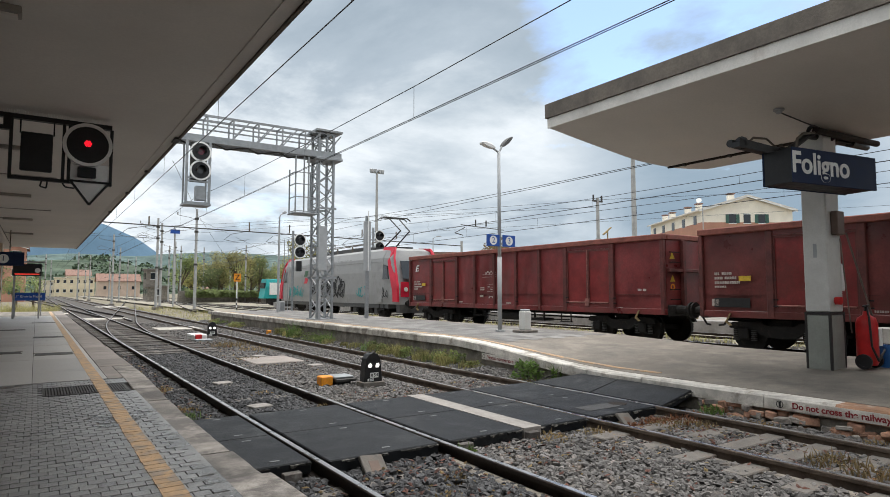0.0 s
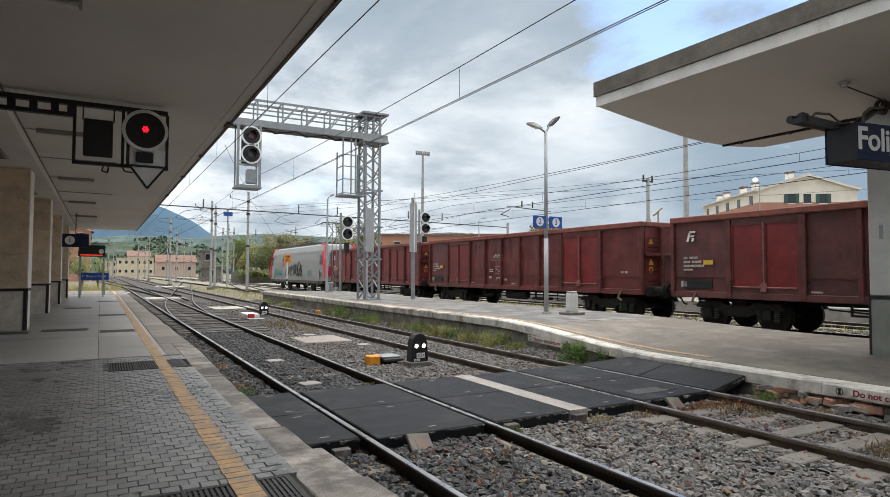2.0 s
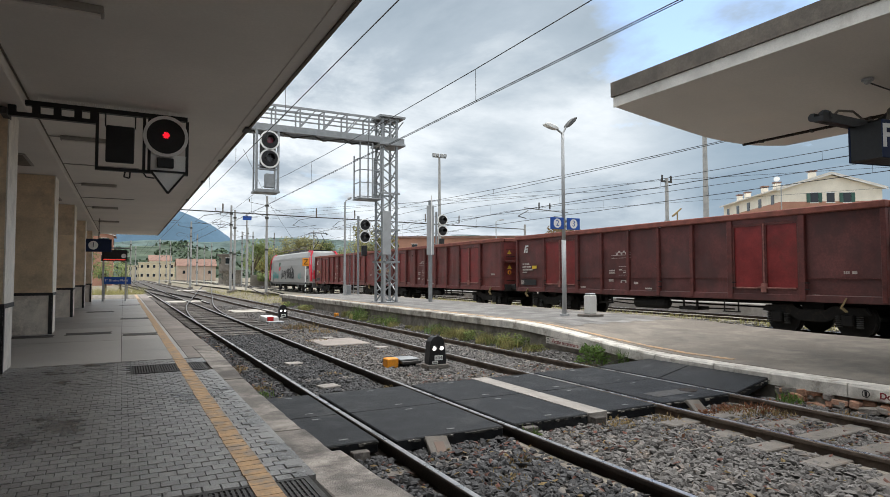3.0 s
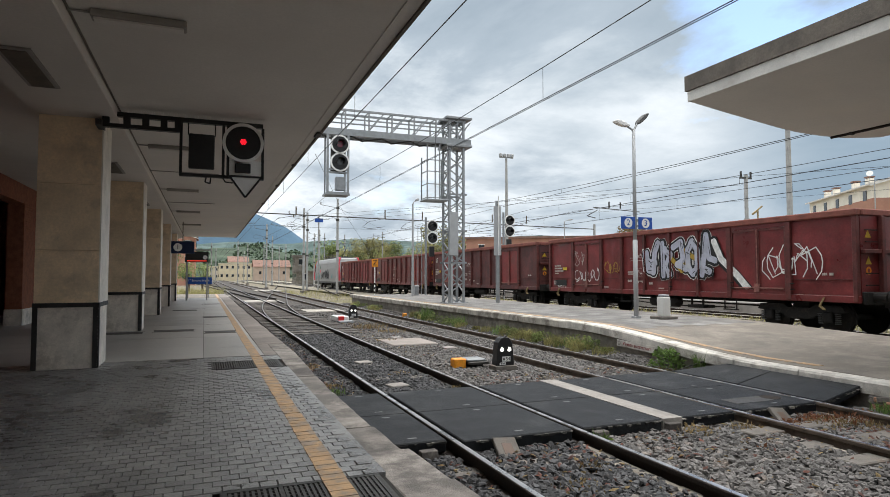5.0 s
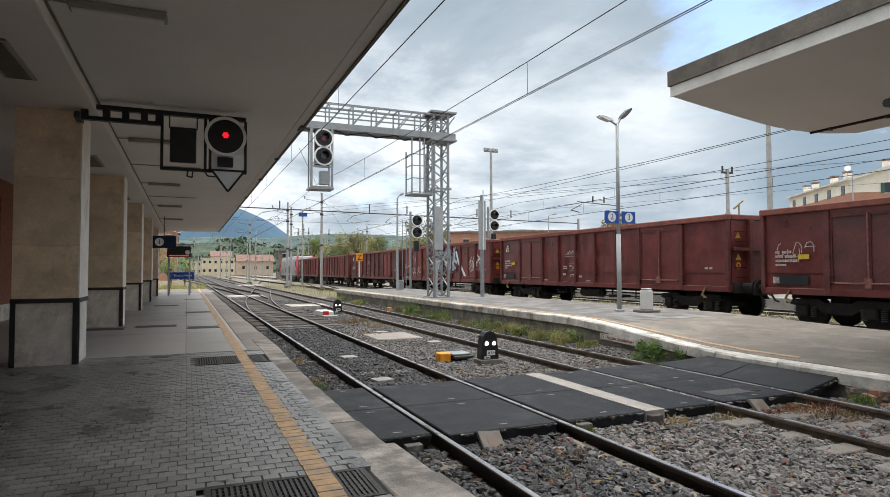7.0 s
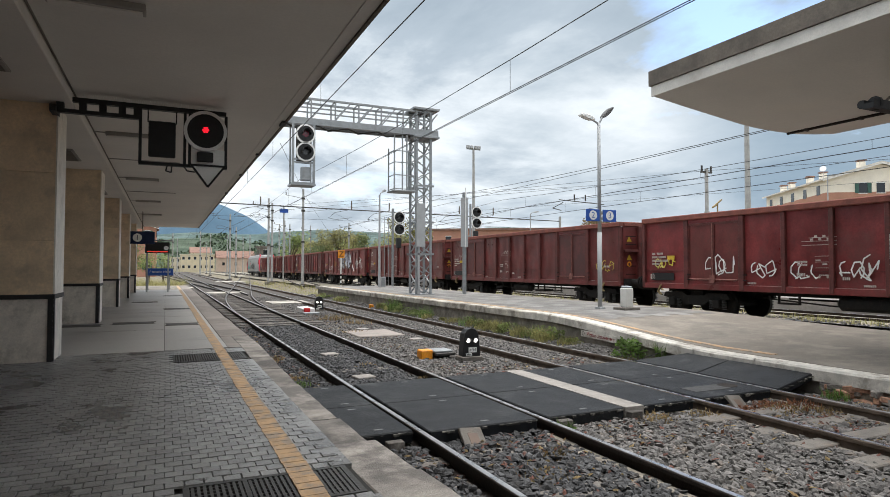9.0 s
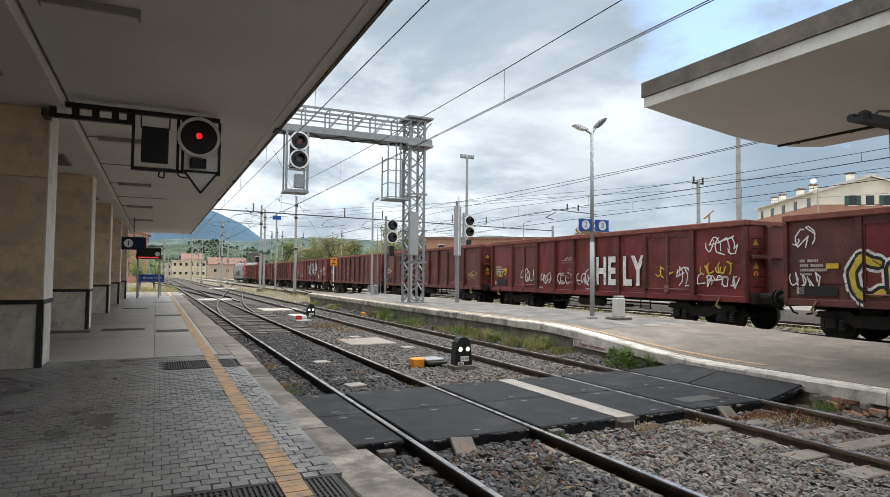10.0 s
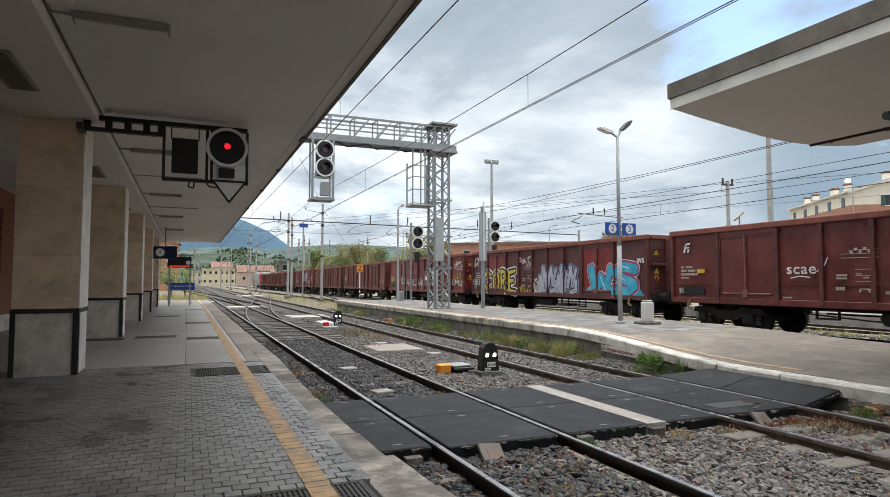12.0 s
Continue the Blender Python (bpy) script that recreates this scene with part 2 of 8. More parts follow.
M_LEDRED = glow("red_led", (0.9, 0.06, 0.04), 0.6)
M_WAGON = shade("wagon_brown_red", (0.16, 0.036, 0.033), 0.38, var=0.4, scale=1.6, grain=22, bump=0.2, tint=(0.115, 0.036, 0.03), tint_amount=0.7, spots=0.5)
M_WAGONPOST = shade("wagon_post_brown_red", (0.13, 0.036, 0.032), 0.6, var=0.4, scale=3, grain=30, bump=0.2, tint=(0.06, 0.03, 0.024), tint_amount=0.7)
M_DOORRED = shade("wagon_door_red", (0.215, 0.025, 0.025), 0.38, var=0.35, scale=1.6, grain=25, bump=0.2, tint=(0.11, 0.025, 0.02), tint_amount=0.7, spots=0.52)
M_WAGONBRIGHT = shade("wagon_bright_red", (0.20, 0.033, 0.033), 0.38, var=0.4, scale=1.1, grain=18, bump=0.2, tint=(0.13, 0.042, 0.038), tint_amount=0.75, spots=0.5)
M_WAGONDULL = shade("wagon_sooty_brown", (0.135, 0.045, 0.042), 0.6, var=0.4, scale=1.3, grain=20, bump=0.2, tint=(0.07, 0.032, 0.03), tint_amount=0.75, spots=0.48)
M_WAGONBAR = shade("worn_pale_red_bar", (0.30, 0.13, 0.11), 0.7, var=0.4, scale=12, bump=0.2)
M_SPRAYO = shade("ochre_spray_paint", (0.42, 0.28, 0.05), 0.6, var=0.3, scale=3, bump=0.05)
M_WAGONRIM = shade("wagon_rim_rust", (0.24, 0.08, 0.06), 0.75, var=0.3, scale=4, bump=0.3)
M_BOGIE = shade("sooty_bogie", (0.018, 0.016, 0.015), 0.8, var=0.5, scale=10, bump=0.4, tint=(0.06, 0.045, 0.035), tint_amount=0.5)
M_LOCO = shade("loco_grey", (0.31, 0.31, 0.305), 0.5, var=0.12, scale=1.5, bump=0.08, tint=(0.2, 0.195, 0.185), tint_amount=0.6)
M_LOCORED = shade("loco_red", (0.62, 0.02, 0.05), 0.4, var=0.15, scale=2, bump=0.05)
M_TEAL = shade("teal_loco_paint", (0.02, 0.33, 0.33), 0.45, var=0.2, scale=2, bump=0.05)
M_GLASS = shade("dark_window_glass", (0.018, 0.022, 0.028), 0.08, var=0.1, bump=0.0, spec=0.6)
M_WIRE = shade("overhead_wire", (0.03, 0.03, 0.032), 0.6, 0.3, bump=0.0)
M_LEAF = shade("leaves", (0.22, 0.27, 0.10), 0.7, var=0.45, scale=3, grain=30, bump=0.2, tint=(0.13, 0.12, 0.03), tint_amount=0.6, island=0.35)
M_LEAFY = shade("yellowing_leaves", (0.36, 0.335, 0.14), 0.7, var=0.4, scale=3, bump=0.2, island=0.35)
M_DRYWEED = shade("dry_weeds", (0.27, 0.20, 0.10), 0.9, var=0.4, scale=5, bump=0.2, tint=(0.24, 0.09, 0.05), tint_amount=0.7, island=0.4)
M_LITTER = shade("dead_leaves", (0.13, 0.055, 0.04), 0.85, var=0.4, scale=8, bump=0.2, island=0.45)
M_REDWEED = shade("red_autumn_weeds", (0.22, 0.10, 0.055), 0.85, var=0.4, scale=6, bump=0.2, island=0.4)
M_LEAFGREEN = shade("fresh_leaves", (0.14, 0.22, 0.06), 0.6, var=0.35, scale=3, bump=0.2, island=0.3)
M_KERBPALE = shade("pale_kerb_concrete", (0.50, 0.465, 0.41), 0.85, var=0.4, scale=3, grain=40, bump=0.5, tint=(0.17, 0.15, 0.125), tint_amount=0.85, spots=0.49)
M_REDKERB = shade("rusty_brown_kerb", (0.42, 0.24, 0.15), 0.9, var=0.3, scale=4, grain=40, bump=0.4, tint=(0.55, 0.50, 0.44), tint_amount=0.7, spots=0.52)
M_BARK = shade("bark", (0.12, 0.09, 0.065), 0.9, var=0.4, scale=8, bump=0.6)
M_GRASS = shade("dry_gravelly_verge", (0.215, 0.185, 0.135), 0.95, var=0.4, scale=0.5, grain=15, bump=0.8, tint=(0.12, 0.135, 0.05), tint_amount=0.6, spots=0.52)
# near hill and mountain: distance haze is mixed into the base colours
M_HILL = shade("wooded_hill", (0.100, 0.125, 0.095), 1.0, var=0.35, scale=0.03, grain=0.25, bump=0.6, tint=(0.04, 0.06, 0.045), tint_amount=0.9, spots=0.49, spec=0.0)
M_MOUNT = shade("mountain_haze_tint", (0.095, 0.155, 0.215), 1.0, var=0.15, scale=0.006, grain=0.08, bump=0.4, spec=0.0)
M_HILLWOOD = shade("hillside_foliage", (0.085, 0.115, 0.075), 1.0, var=0.4, scale=0.05, grain=0.5, bump=0.0, island=0.4, spec=0.0)
M_CREAM = shade("cream_plaster", (0.62, 0.56, 0.44), 0.9, var=0.12, scale=0.6, grain=10, bump=0.15)
M_YELLOWPL = shade("yellow_plaster", (0.68, 0.59, 0.42), 0.9, var=0.15, scale=0.5, grain=10, bump=0.15)
M_PINKPL = shade("salmon_plaster", (0.46, 0.24, 0.17), 0.9, var=0.15, scale=0.5, grain=10, bump=0.15)
M_CREAMW = shade("pale_cream_plaster", (0.86, 0.80, 0.69), 0.9, var=0.1, scale=0.6, grain=10, bump=0.15)
M_PINKFAR = shade("faded_pink_plaster", (0.52, 0.40, 0.32), 0.9, var=0.15, scale=0.5, grain=10, bump=0.15)
M_TILE = shade("terracotta_roof", (0.26, 0.155, 0.12), 0.9, var=0.3, scale=2, grain=12, bump=0.5)
M_GREENROOF = shade("green_sheet_roof", (0.10, 0.19, 0.12), 0.7, var=0.2, scale=1, bump=0.1)
M_SHUTTER = shade("green_shutters", (0.05, 0.12, 0.10), 0.7, var=0.2, scale=3, bump=0.1)
M_SPRAYW = shade("white_spray_paint", (0.78, 0.78, 0.76), 0.6, var=0.25, scale=6, grain=30, bump=0.05, tint=(0.40, 0.36, 0.36), tint_amount=0.6)
M_SPRAYS = shade("silver_spray_paint", (0.50, 0.51, 0.60), 0.5, 0.2, var=0.2, scale=4, bump=0.05, tint=(0.55, 0.56, 0.58), tint_amount=0.7)
M_SPRAYY = shade("yellow_spray_paint", (0.66, 0.52, 0.06), 0.6, var=0.3, scale=3, bump=0.05, tint=(0.70, 0.62, 0.30), tint_amount=0.7)
M_SPRAYB = shade("blue_spray_paint", (0.04, 0.42, 0.62), 0.6, var=0.3, scale=3, bump=0.05, tint=(0.16, 0.45, 0.56), tint_amount=0.7, spots=0.5)
M_SPRAYK = shade("black_spray_paint", (0.02, 0.02, 0.022), 0.6, var=0.3, scale=5, bump=0.05)
M_STENCIL = shade("pale_stencil_paint", (0.50, 0.44, 0.40), 0.8, var=0.3, scale=9, bump=0.05)
M_HOOK = shade("worn_ochre_paint", (0.32, 0.24, 0.12), 0.8, var=0.4, scale=12, bump=0.2)
M_SPRAYB2 = shade("pale_blue_spray_paint", (0.26, 0.31, 0.48), 0.6, var=0.25, scale=3, bump=0.05)
M_SPRAYP = shade("pink_spray_paint", (0.34, 0.06, 0.15), 0.6, var=0.25, scale=3, bump=0.05)
M_SPRING = shade("grey_spring_steel", (0.09, 0.09, 0.09), 0.6, 0.4, var=0.3, scale=9, bump=0.1)
M_LOCODK = shade("grimy_dark_grey", (0.085, 0.085, 0.085), 0.6, var=0.3, scale=3, bump=0.1, tint=(0.12, 0.10, 0.08), tint_amount=0.6)
M_GREYBASE = shade("grey_painted_concrete", (0.30, 0.31, 0.28), 0.8, var=0.15, scale=4, bump=0.2)
M_COLWHITE = shade("dull_white_concrete_paint", (0.66, 0.65, 0.62), 0.8, var=0.12, scale=1.5, bump=0.15, tint=(0.5, 0.47, 0.42), tint_amount=0.5)
M_BROWNBOX = shade("brown_metal_box", (0.16, 0.11, 0.085), 0.6, 0.2, var=0.2, scale=5, bump=0.1)
M_BLUEPL = shade("blue_plastic", (0.02, 0.12, 0.35), 0.5, var=0.15, scale=4, bump=0.05)
M_REDLENS = shade("unlit_red_lens", (0.16, 0.012, 0.03), 0.15, var=0.1, spec=0.7)
M_CEILDK = shade("grey_soffit_fitting", (0.34, 0.32, 0.29), 0.8, var=0.15, scale=3, bump=0.1)
M_CONCMAST = shade("pale_mast_concrete", (0.40, 0.40, 0.39), 0.8, var=0.2, scale=3, bump=0.15)
M_LEAFBROWN = shade("brownish_leaves", (0.17, 0.12, 0.055), 0.7, var=0.4, scale=3, bump=0.2, island=0.35)
# far hill greyed and blued in the colour itself, standing in for haze
M_HILLFAR = shade("far_hill_haze_tint", (0.125, 0.165, 0.155), 1.0, var=0.4, scale=0.02, grain=0.12, bump=0.5, tint=(0.065, 0.10, 0.10), tint_amount=0.9, spots=0.5, spec=0.0)
M_LABELY = shade("yellow_label", (0.62, 0.42, 0.04), 0.7, var=0.25, scale=9, bump=0.05)


def let_light_through(mat, share):
    """Leaves: part of the light passes through the blade."""
    tree_ = mat.node_tree
    out = [n for n in tree_.nodes if n.type == "OUTPUT_MATERIAL"][0]
    bsdf = [n for n in tree_.nodes if n.type == "BSDF_PRINCIPLED"][0]
    tr = tree_.nodes.new("ShaderNodeBsdfTranslucent")
    mix = tree_.nodes.new("ShaderNodeMixShader")
    mix.inputs[0].default_value = share
    base = bsdf.inputs["Base Color"]
    if base.is_linked:
        tree_.links.new(base.links[0].from_socket, tr.inputs["Color"])
    else:
        tr.inputs["Color"].default_value = base.default_value
    tree_.links.new(bsdf.outputs[0], mix.inputs[1])
    tree_.links.new(tr.outputs[0], mix.inputs[2])
    tree_.links.new(mix.outputs[0], out.inputs["Surface"])


for leaf_mat in (M_LEAF, M_LEAFY, M_LEAFGREEN, M_LEAFBROWN, M_DRYWEED, M_REDWEED):
    let_light_through(leaf_mat, 0.55)


# ---- building blocks ----
class Shape:
    """Collects faces for one mesh."""

    def __init__(self):
        self.v, self.f = [], []

    def add(self, verts, faces):
        o = len(self.v)
        self.v += [tuple(p) for p in verts]
        self.f += [tuple(i + o for i in f) for f in faces]
        return self

    def box(self, x0, x1, y0, y1, z0, z1, m=None):
        pts = [(x, y, z) for z in (z0, z1) for x, y in ((x0, y0), (x1, y0), (x1, y1), (x0, y1))]
        if m is not None:
            pts = [tuple(m @ Vector(p)) for p in pts]
        return self.add(pts, [(3, 2, 1, 0), (4, 5, 6, 7), (0, 1, 5, 4), (1, 2, 6, 5), (2, 3, 7, 6), (3, 0, 4, 7)])

    def tube(self, a, b, r, r2=None, n=8, cap=True):
        a, b = Vector(a), Vector(b)
        r2 = r if r2 is None else r2
        z = (b - a).normalized()
        x = z.orthogonal().normalized()
        y = z.cross(x)
        pts = []
        for p, q in ((a, r), (b, r2)):
            pts += [p + (x * math.cos(2 * math.pi * i / n) + y * math.sin(2 * math.pi * i / n)) * q for i in range(n)]
        fs = [(i, (i + 1) % n, n + (i + 1) % n, n + i) for i in range(n)]
        if cap:
            fs += [tuple(range(n - 1, -1, -1)), tuple(range(n, 2 * n))]
        return self.add(pts, fs)

    def bar(self, a, b, w, h=None):
        """A square bar from a to b."""
        a, b = Vector(a), Vector(b)
        h = w if h is None else h
        z = (b - a).normalized()
        x = z.cross(Vector((0, 0, 1)))
        x = x.normalized() if x.length > 1e-4 else Vector((1, 0, 0))
        y = z.cross(x)
        pts = [p + x * sx * w / 2 + y * sy * h / 2 for p in (a, b) for sx, sy in ((-1, -1), (1, -1), (1, 1), (-1, 1))]
        return self.add(pts, [(3, 2, 1, 0), (4, 5, 6, 7), (0, 1, 5, 4), (1, 2, 6, 5), (2, 3, 7, 6), (3, 0, 4, 7)])

    def path(self, pts, r, n=6):
        for a, b in zip(pts, pts[1:]):
            self.tube(a, b, r, n=n)
        return self

    def extrude(self, outline, fn0, fn1):
        """A prism: outline of (u, v), placed by fn0 and fn1."""
        n = len(outline)
        pts = [fn0(u, v) for u, v in outline] + [fn1(u, v) for u, v in outline]
        fs = [(i, (i + 1) % n, n + (i + 1) % n, n + i) for i in range(n)]
        return self.add(pts, fs + [tuple(range(n - 1, -1, -1)), tuple(range(n, 2 * n))])

    def disc(self, c, axis, r, depth, n=20):
        c, axis = Vector(c), Vector(axis).normalized()
        return self.tube(c, c + axis * depth, r, n=n)

    def ring(self, c, axis, r_out, r_in, depth, n=20):
        c, z = Vector(c), Vector(axis).normalized()
        x = z.orthogonal().normalized()
        y = z.cross(x)
        pts = []
        for d in (0, depth):
            for r in (r_out, r_in):
                pts += [c + z * d + (x * math.cos(2 * math.pi * i / n) + y * math.sin(2 * math.pi * i / n)) * r for i in range(n)]
        fs = []
        for i in range(n):
            j = (i + 1) % n
            fs += [(i, j, 2 * n + j, 2 * n + i), (n + j, n + i, 3 * n + i, 3 * n + j), (j, i, n + i, n + j), (2 * n + i, 2 * n + j, 3 * n + j, 3 * n + i)]
        return self.add(pts, fs)

    def mesh(self, name, material, bevel=0.0, smooth=False):
        me = bpy.data.meshes.new(name)
        me.from_pydata(self.v, [], self.f)
        bm = bmesh.new()
        bm.from_mesh(me)
        bmesh.ops.recalc_face_normals(bm, faces=bm.faces)
        if bevel:
            bmesh.ops.bevel(bm, geom=list(bm.edges), offset=bevel, segments=1, affect="EDGES", clamp_overlap=True)
        bm.to_mesh(me)
        bm.free()
        if smooth:
            for p in me.polygons:
                p.use_smooth = True
        me.materials.append(material)
        return me


def part(name, shape, material, parent=None, label="", bevel=0.0, smooth=False):
    ob = new(name, shape.mesh(name, material, bevel, smooth))
    ob.parent = parent
    if label:
        tagged(ob, label)
    return ob


def thing(name, label, category, m=None, group="", kind=""):
    ob = new(name)
    ob.empty_display_size = 0.2
    if m is not None:
        ob.matrix_basis = m
    return tagged(ob, label, category, group, kind)


def quick(name, pts, faces, material):
    """A big joined mesh from arrays."""
    me = bpy.data.meshes.new(name)
    me.from_pydata(pts, [], faces)
    me.materials.append(material)
    return new(name, me)


def text(body, size, material, parent, m, depth=0.003, name="lettering", stretch=1.0, fat=0.0):
    cu = bpy.data.curves.new("text", "FONT")
    cu.body, cu.size, cu.extrude, cu.offset = body, size, depth, fat
    cu.align_x, cu.align_y = "CENTER", "CENTER"
    tmp = bpy.data.objects.new("text", cu)
    scene.collection.objects.link(tmp)
    dg = bpy.context.evaluated_depsgraph_get()
    me = bpy.data.meshes.new_from_object(tmp.evaluated_get(dg))
    bpy.data.objects.remove(tmp)
    me.materials.clear()
    me.materials.append(material)
    me.transform(m @ Matrix.Diagonal((stretch, 1, 1, 1)))
    ob = new(name, me)
    ob.parent = parent
    return ob


# ---- ground and tracks ----
T1, T2, T3 = 3.25, 7.2, 16.63
Z3 = 0.16   # rail height of the third track over the first two
Y_NEAR, Y_FAR = -40.0, 320.0


def lift_far(x, y):
    """The yard beyond the island platform lies higher, falling back to the common level further on."""
    if x < 13.0:
        return 0.0
    near = 1 - min(1.0, max(0.0, (y - 45) / 30))
    bank = 1 - min(1.0, max(0.0, (abs(x - T3) - 1.7) / 1.0))
    return Z3 * max(near, bank)


def build_ground():
    rng = random.Random(3)
    pts, faces = [], []
    xs = [-3000, -900, -300, -120, -60, -30, -12, 0, 1.5, 8.9, 13.6, 17, 22, 30, 45, 70, 120, 300, 900, 3000]
    ys = [-3000, -900, -300, -100, -40, 0, 20, 40, 60, 80, 110, 150, 200, 300, 500, 900, 3000]
    for y in ys:
        for x in xs:
            pts.append((x, y, -0.30))
    w = len(xs)
    for j in range(len(ys) - 1):
        for i in range(w - 1):
            a = j * w + i
            faces.append((a, a + 1, a + w + 1, a + w))
    tagged(quick("ground", pts, faces, M_GRASS), "dry grassy railway land reaching to the hills", "ground", kind="structure")

    # ballast beds, softly uneven
    for name, x0, x1, step in (("ballast_bed", 1.55, 8.86, 0.35), ("ballast_bed_far", 13.66, 32.0, 1.0)):
        pts, faces = [], []
        nx = int((x1 - x0) / step) + 1
        yy = [-40 + 1.0 * i for i in range(41)] + [1 + 0.4 * i for i in range(75)] + [31 + 2 * i for i in range(130)]
        for y in yy:
            for i in range(nx + 1):
                x = x0 + (x1 - x0) * i / nx
                z = -0.155 + 0.025 * noise.noise((x * 1.3, y * 1.3, 0)) + 0.012 * rng.uniform(-1, 1) + lift_far(x, y) + (0.06 if x > 13.6 else 0.0)
                pts.append((x, y, z))
        for j in range(len(yy) - 1):
            for i in range(nx):
                a = j * (nx + 1) + i
                faces.append((a, a + 1, a + nx + 2, a + nx + 1))
        tagged(quick(name, pts, faces, M_BALLAST if x0 < 10 else M_BALLASTFAR), "pale dusty ballast bed with dirt and rust", "ballast", kind="structure")


build_ground()


def rail_shape(points, head=True):
    """A flat-bottomed rail along points: the polished head or the rusty foot and web."""
    prof = [(-0.030, -0.010), (-0.026, 0.0), (0.026, 0.0), (0.030, -0.010)] if head else \
        [(-0.030, -0.004), (0.030, -0.004), (0.036, -0.012), (0.034, -0.045), (0.009, -0.055), (0.009, -0.135), (0.07, -0.155), (0.07, -0.168), (-0.07, -0.168), (-0.07, -0.155), (-0.009, -0.135), (-0.009, -0.055), (-0.034, -0.045), (-0.036, -0.012)]
    s, n = Shape(), len(prof)
    rings = []
    for i, p in enumerate(points):
        a, b = Vector(points[max(0, i - 1)]), Vector(points[min(len(points) - 1, i + 1)])
        d = (b - a).normalized()
        side = Vector((d.y, -d.x, 0))
        rings.append([Vector(p) + side * u + Vector((0, 0, v)) for u, v in prof])
    pts = [q for r in rings for q in r]
    fs = []
    for k in range(len(rings) - 1):
        for i in range(n):
            j = (i + 1) % n
            fs.append((k * n + i, k * n + j, (k + 1) * n + j, (k + 1) * n + i))
    fs += [tuple(range(n)), tuple(range((len(rings) - 1) * n, len(rings) * n))]
    return s.add(pts, fs)


def rail(points, web=None, head=None):
    r = thing("rail", "steel rail with rusty web and polished head on sleepers", "rail", group="rails", kind="structure")
    part("rail_head", rail_shape(points), head or M_RAILTOP, r, "polished running surface")
    part("rail_web", rail_shape(points, False), web or M_RAIL, r, "rust-brown web and foot")


def track(cx, y0, y1, web=None):
    for s in (-1, 1):
        x = cx + s * 0.75
        rail([(x, y, lift_far(x, y)) for y in (y0, 45, 60, 75, y1)], web)


track(T1, Y_NEAR, Y_FAR)
track(T2, Y_NEAR, Y_FAR, M_RAILDUST)
track(T3, Y_NEAR, Y_FAR)
for cx in (20.9, 29.5):
    track(cx, -20, Y_FAR)


def cross_x(y):
    """Centre line of the crossover from track 1 to track 2."""
    if y < 43:
        return T1 + 0.0030 * (y - 22) ** 2
    return T1 + 1.323 + 0.119 * (y - 43)


def branch_x(y):
    """Centre line of the track that leaves track 1 towards the far goods side."""
    return 4.4 - 0.051 * (y - 54)


for s in (-1, 1):
    rail([(cross_x(23.5 + 1.5 * i) + s * 0.75, 23.5 + 1.5 * i, 0.002) for i in range(16)] + [(cross_x(y) + s * 0.75, y, 0.002) for y in (50, 70, 100, 150, 210)], None, M_RAILDULL)
    rail([(branch_x(y) + s * 0.75, y, 0.002) for y in (50, 60, 80, 110, 150, 200)], None, M_RAILDULL)
    rail([(cross_x(y) + 6.4 + s * 0.75, y, 0.004 + lift_far(cross_x(y) + 6.4 + s * 0.75, y)) for y in (58, 66, 72, 78, 84, 90, 110, 150, 200)])
# check rails beside the frog
for x0, y0, y1 in ((2.62, 41, 46), (4.93, 41.5, 46.5)):
    rail([(x0, y0, 0.001), (x0, y1, 0.001)])


def sleepers(cx, y0, y1, step, w, material, label, skip=(), lift=0.0):
    t = thing("sleeper_row", label, "sleepers", group="sleepers", kind="structure")
    n = 0
    me = Shape().box(-w, w, -0.125, 0.125, -0.05, 0.055).mesh("sleeper", material, 0.012)
    y = y0
    while y < y1:
        if not any(a < y < b for a, b in skip):
            ob = new("sleeper", me)
            ob.parent = t
            ob.location = (cx, y, (-0.165 if material == M_TIMBER else -0.19) + lift + 0.012 * math.sin(n * 2.3))
            n += 1
        y += step


sleepers(T1, -3, 24, 0.6, 1.25, M_SLEEPER, "concrete sleepers half buried in ballast", ((5.7, 9.1),))
sleepers(T2, -3, 5.7, 0.6, 1.25, M_SLEEPER, "concrete sleepers lying flush with the ballast", (), 0.035)
sleepers(T2, 9.0, 34, 0.6, 1.25, M_SLEEPER, "concrete sleepers half buried in ballast")
sleepers(T3, -3, 40, 0.6, 1.25, M_SLEEPER, "concrete sleepers half buried in ballast", (), Z3)
sleepers(T1 + 0.25, 20.0, 50, 0.55, 1.4, M_TIMBER, "dark timber sleepers under the points", (), 0.015)


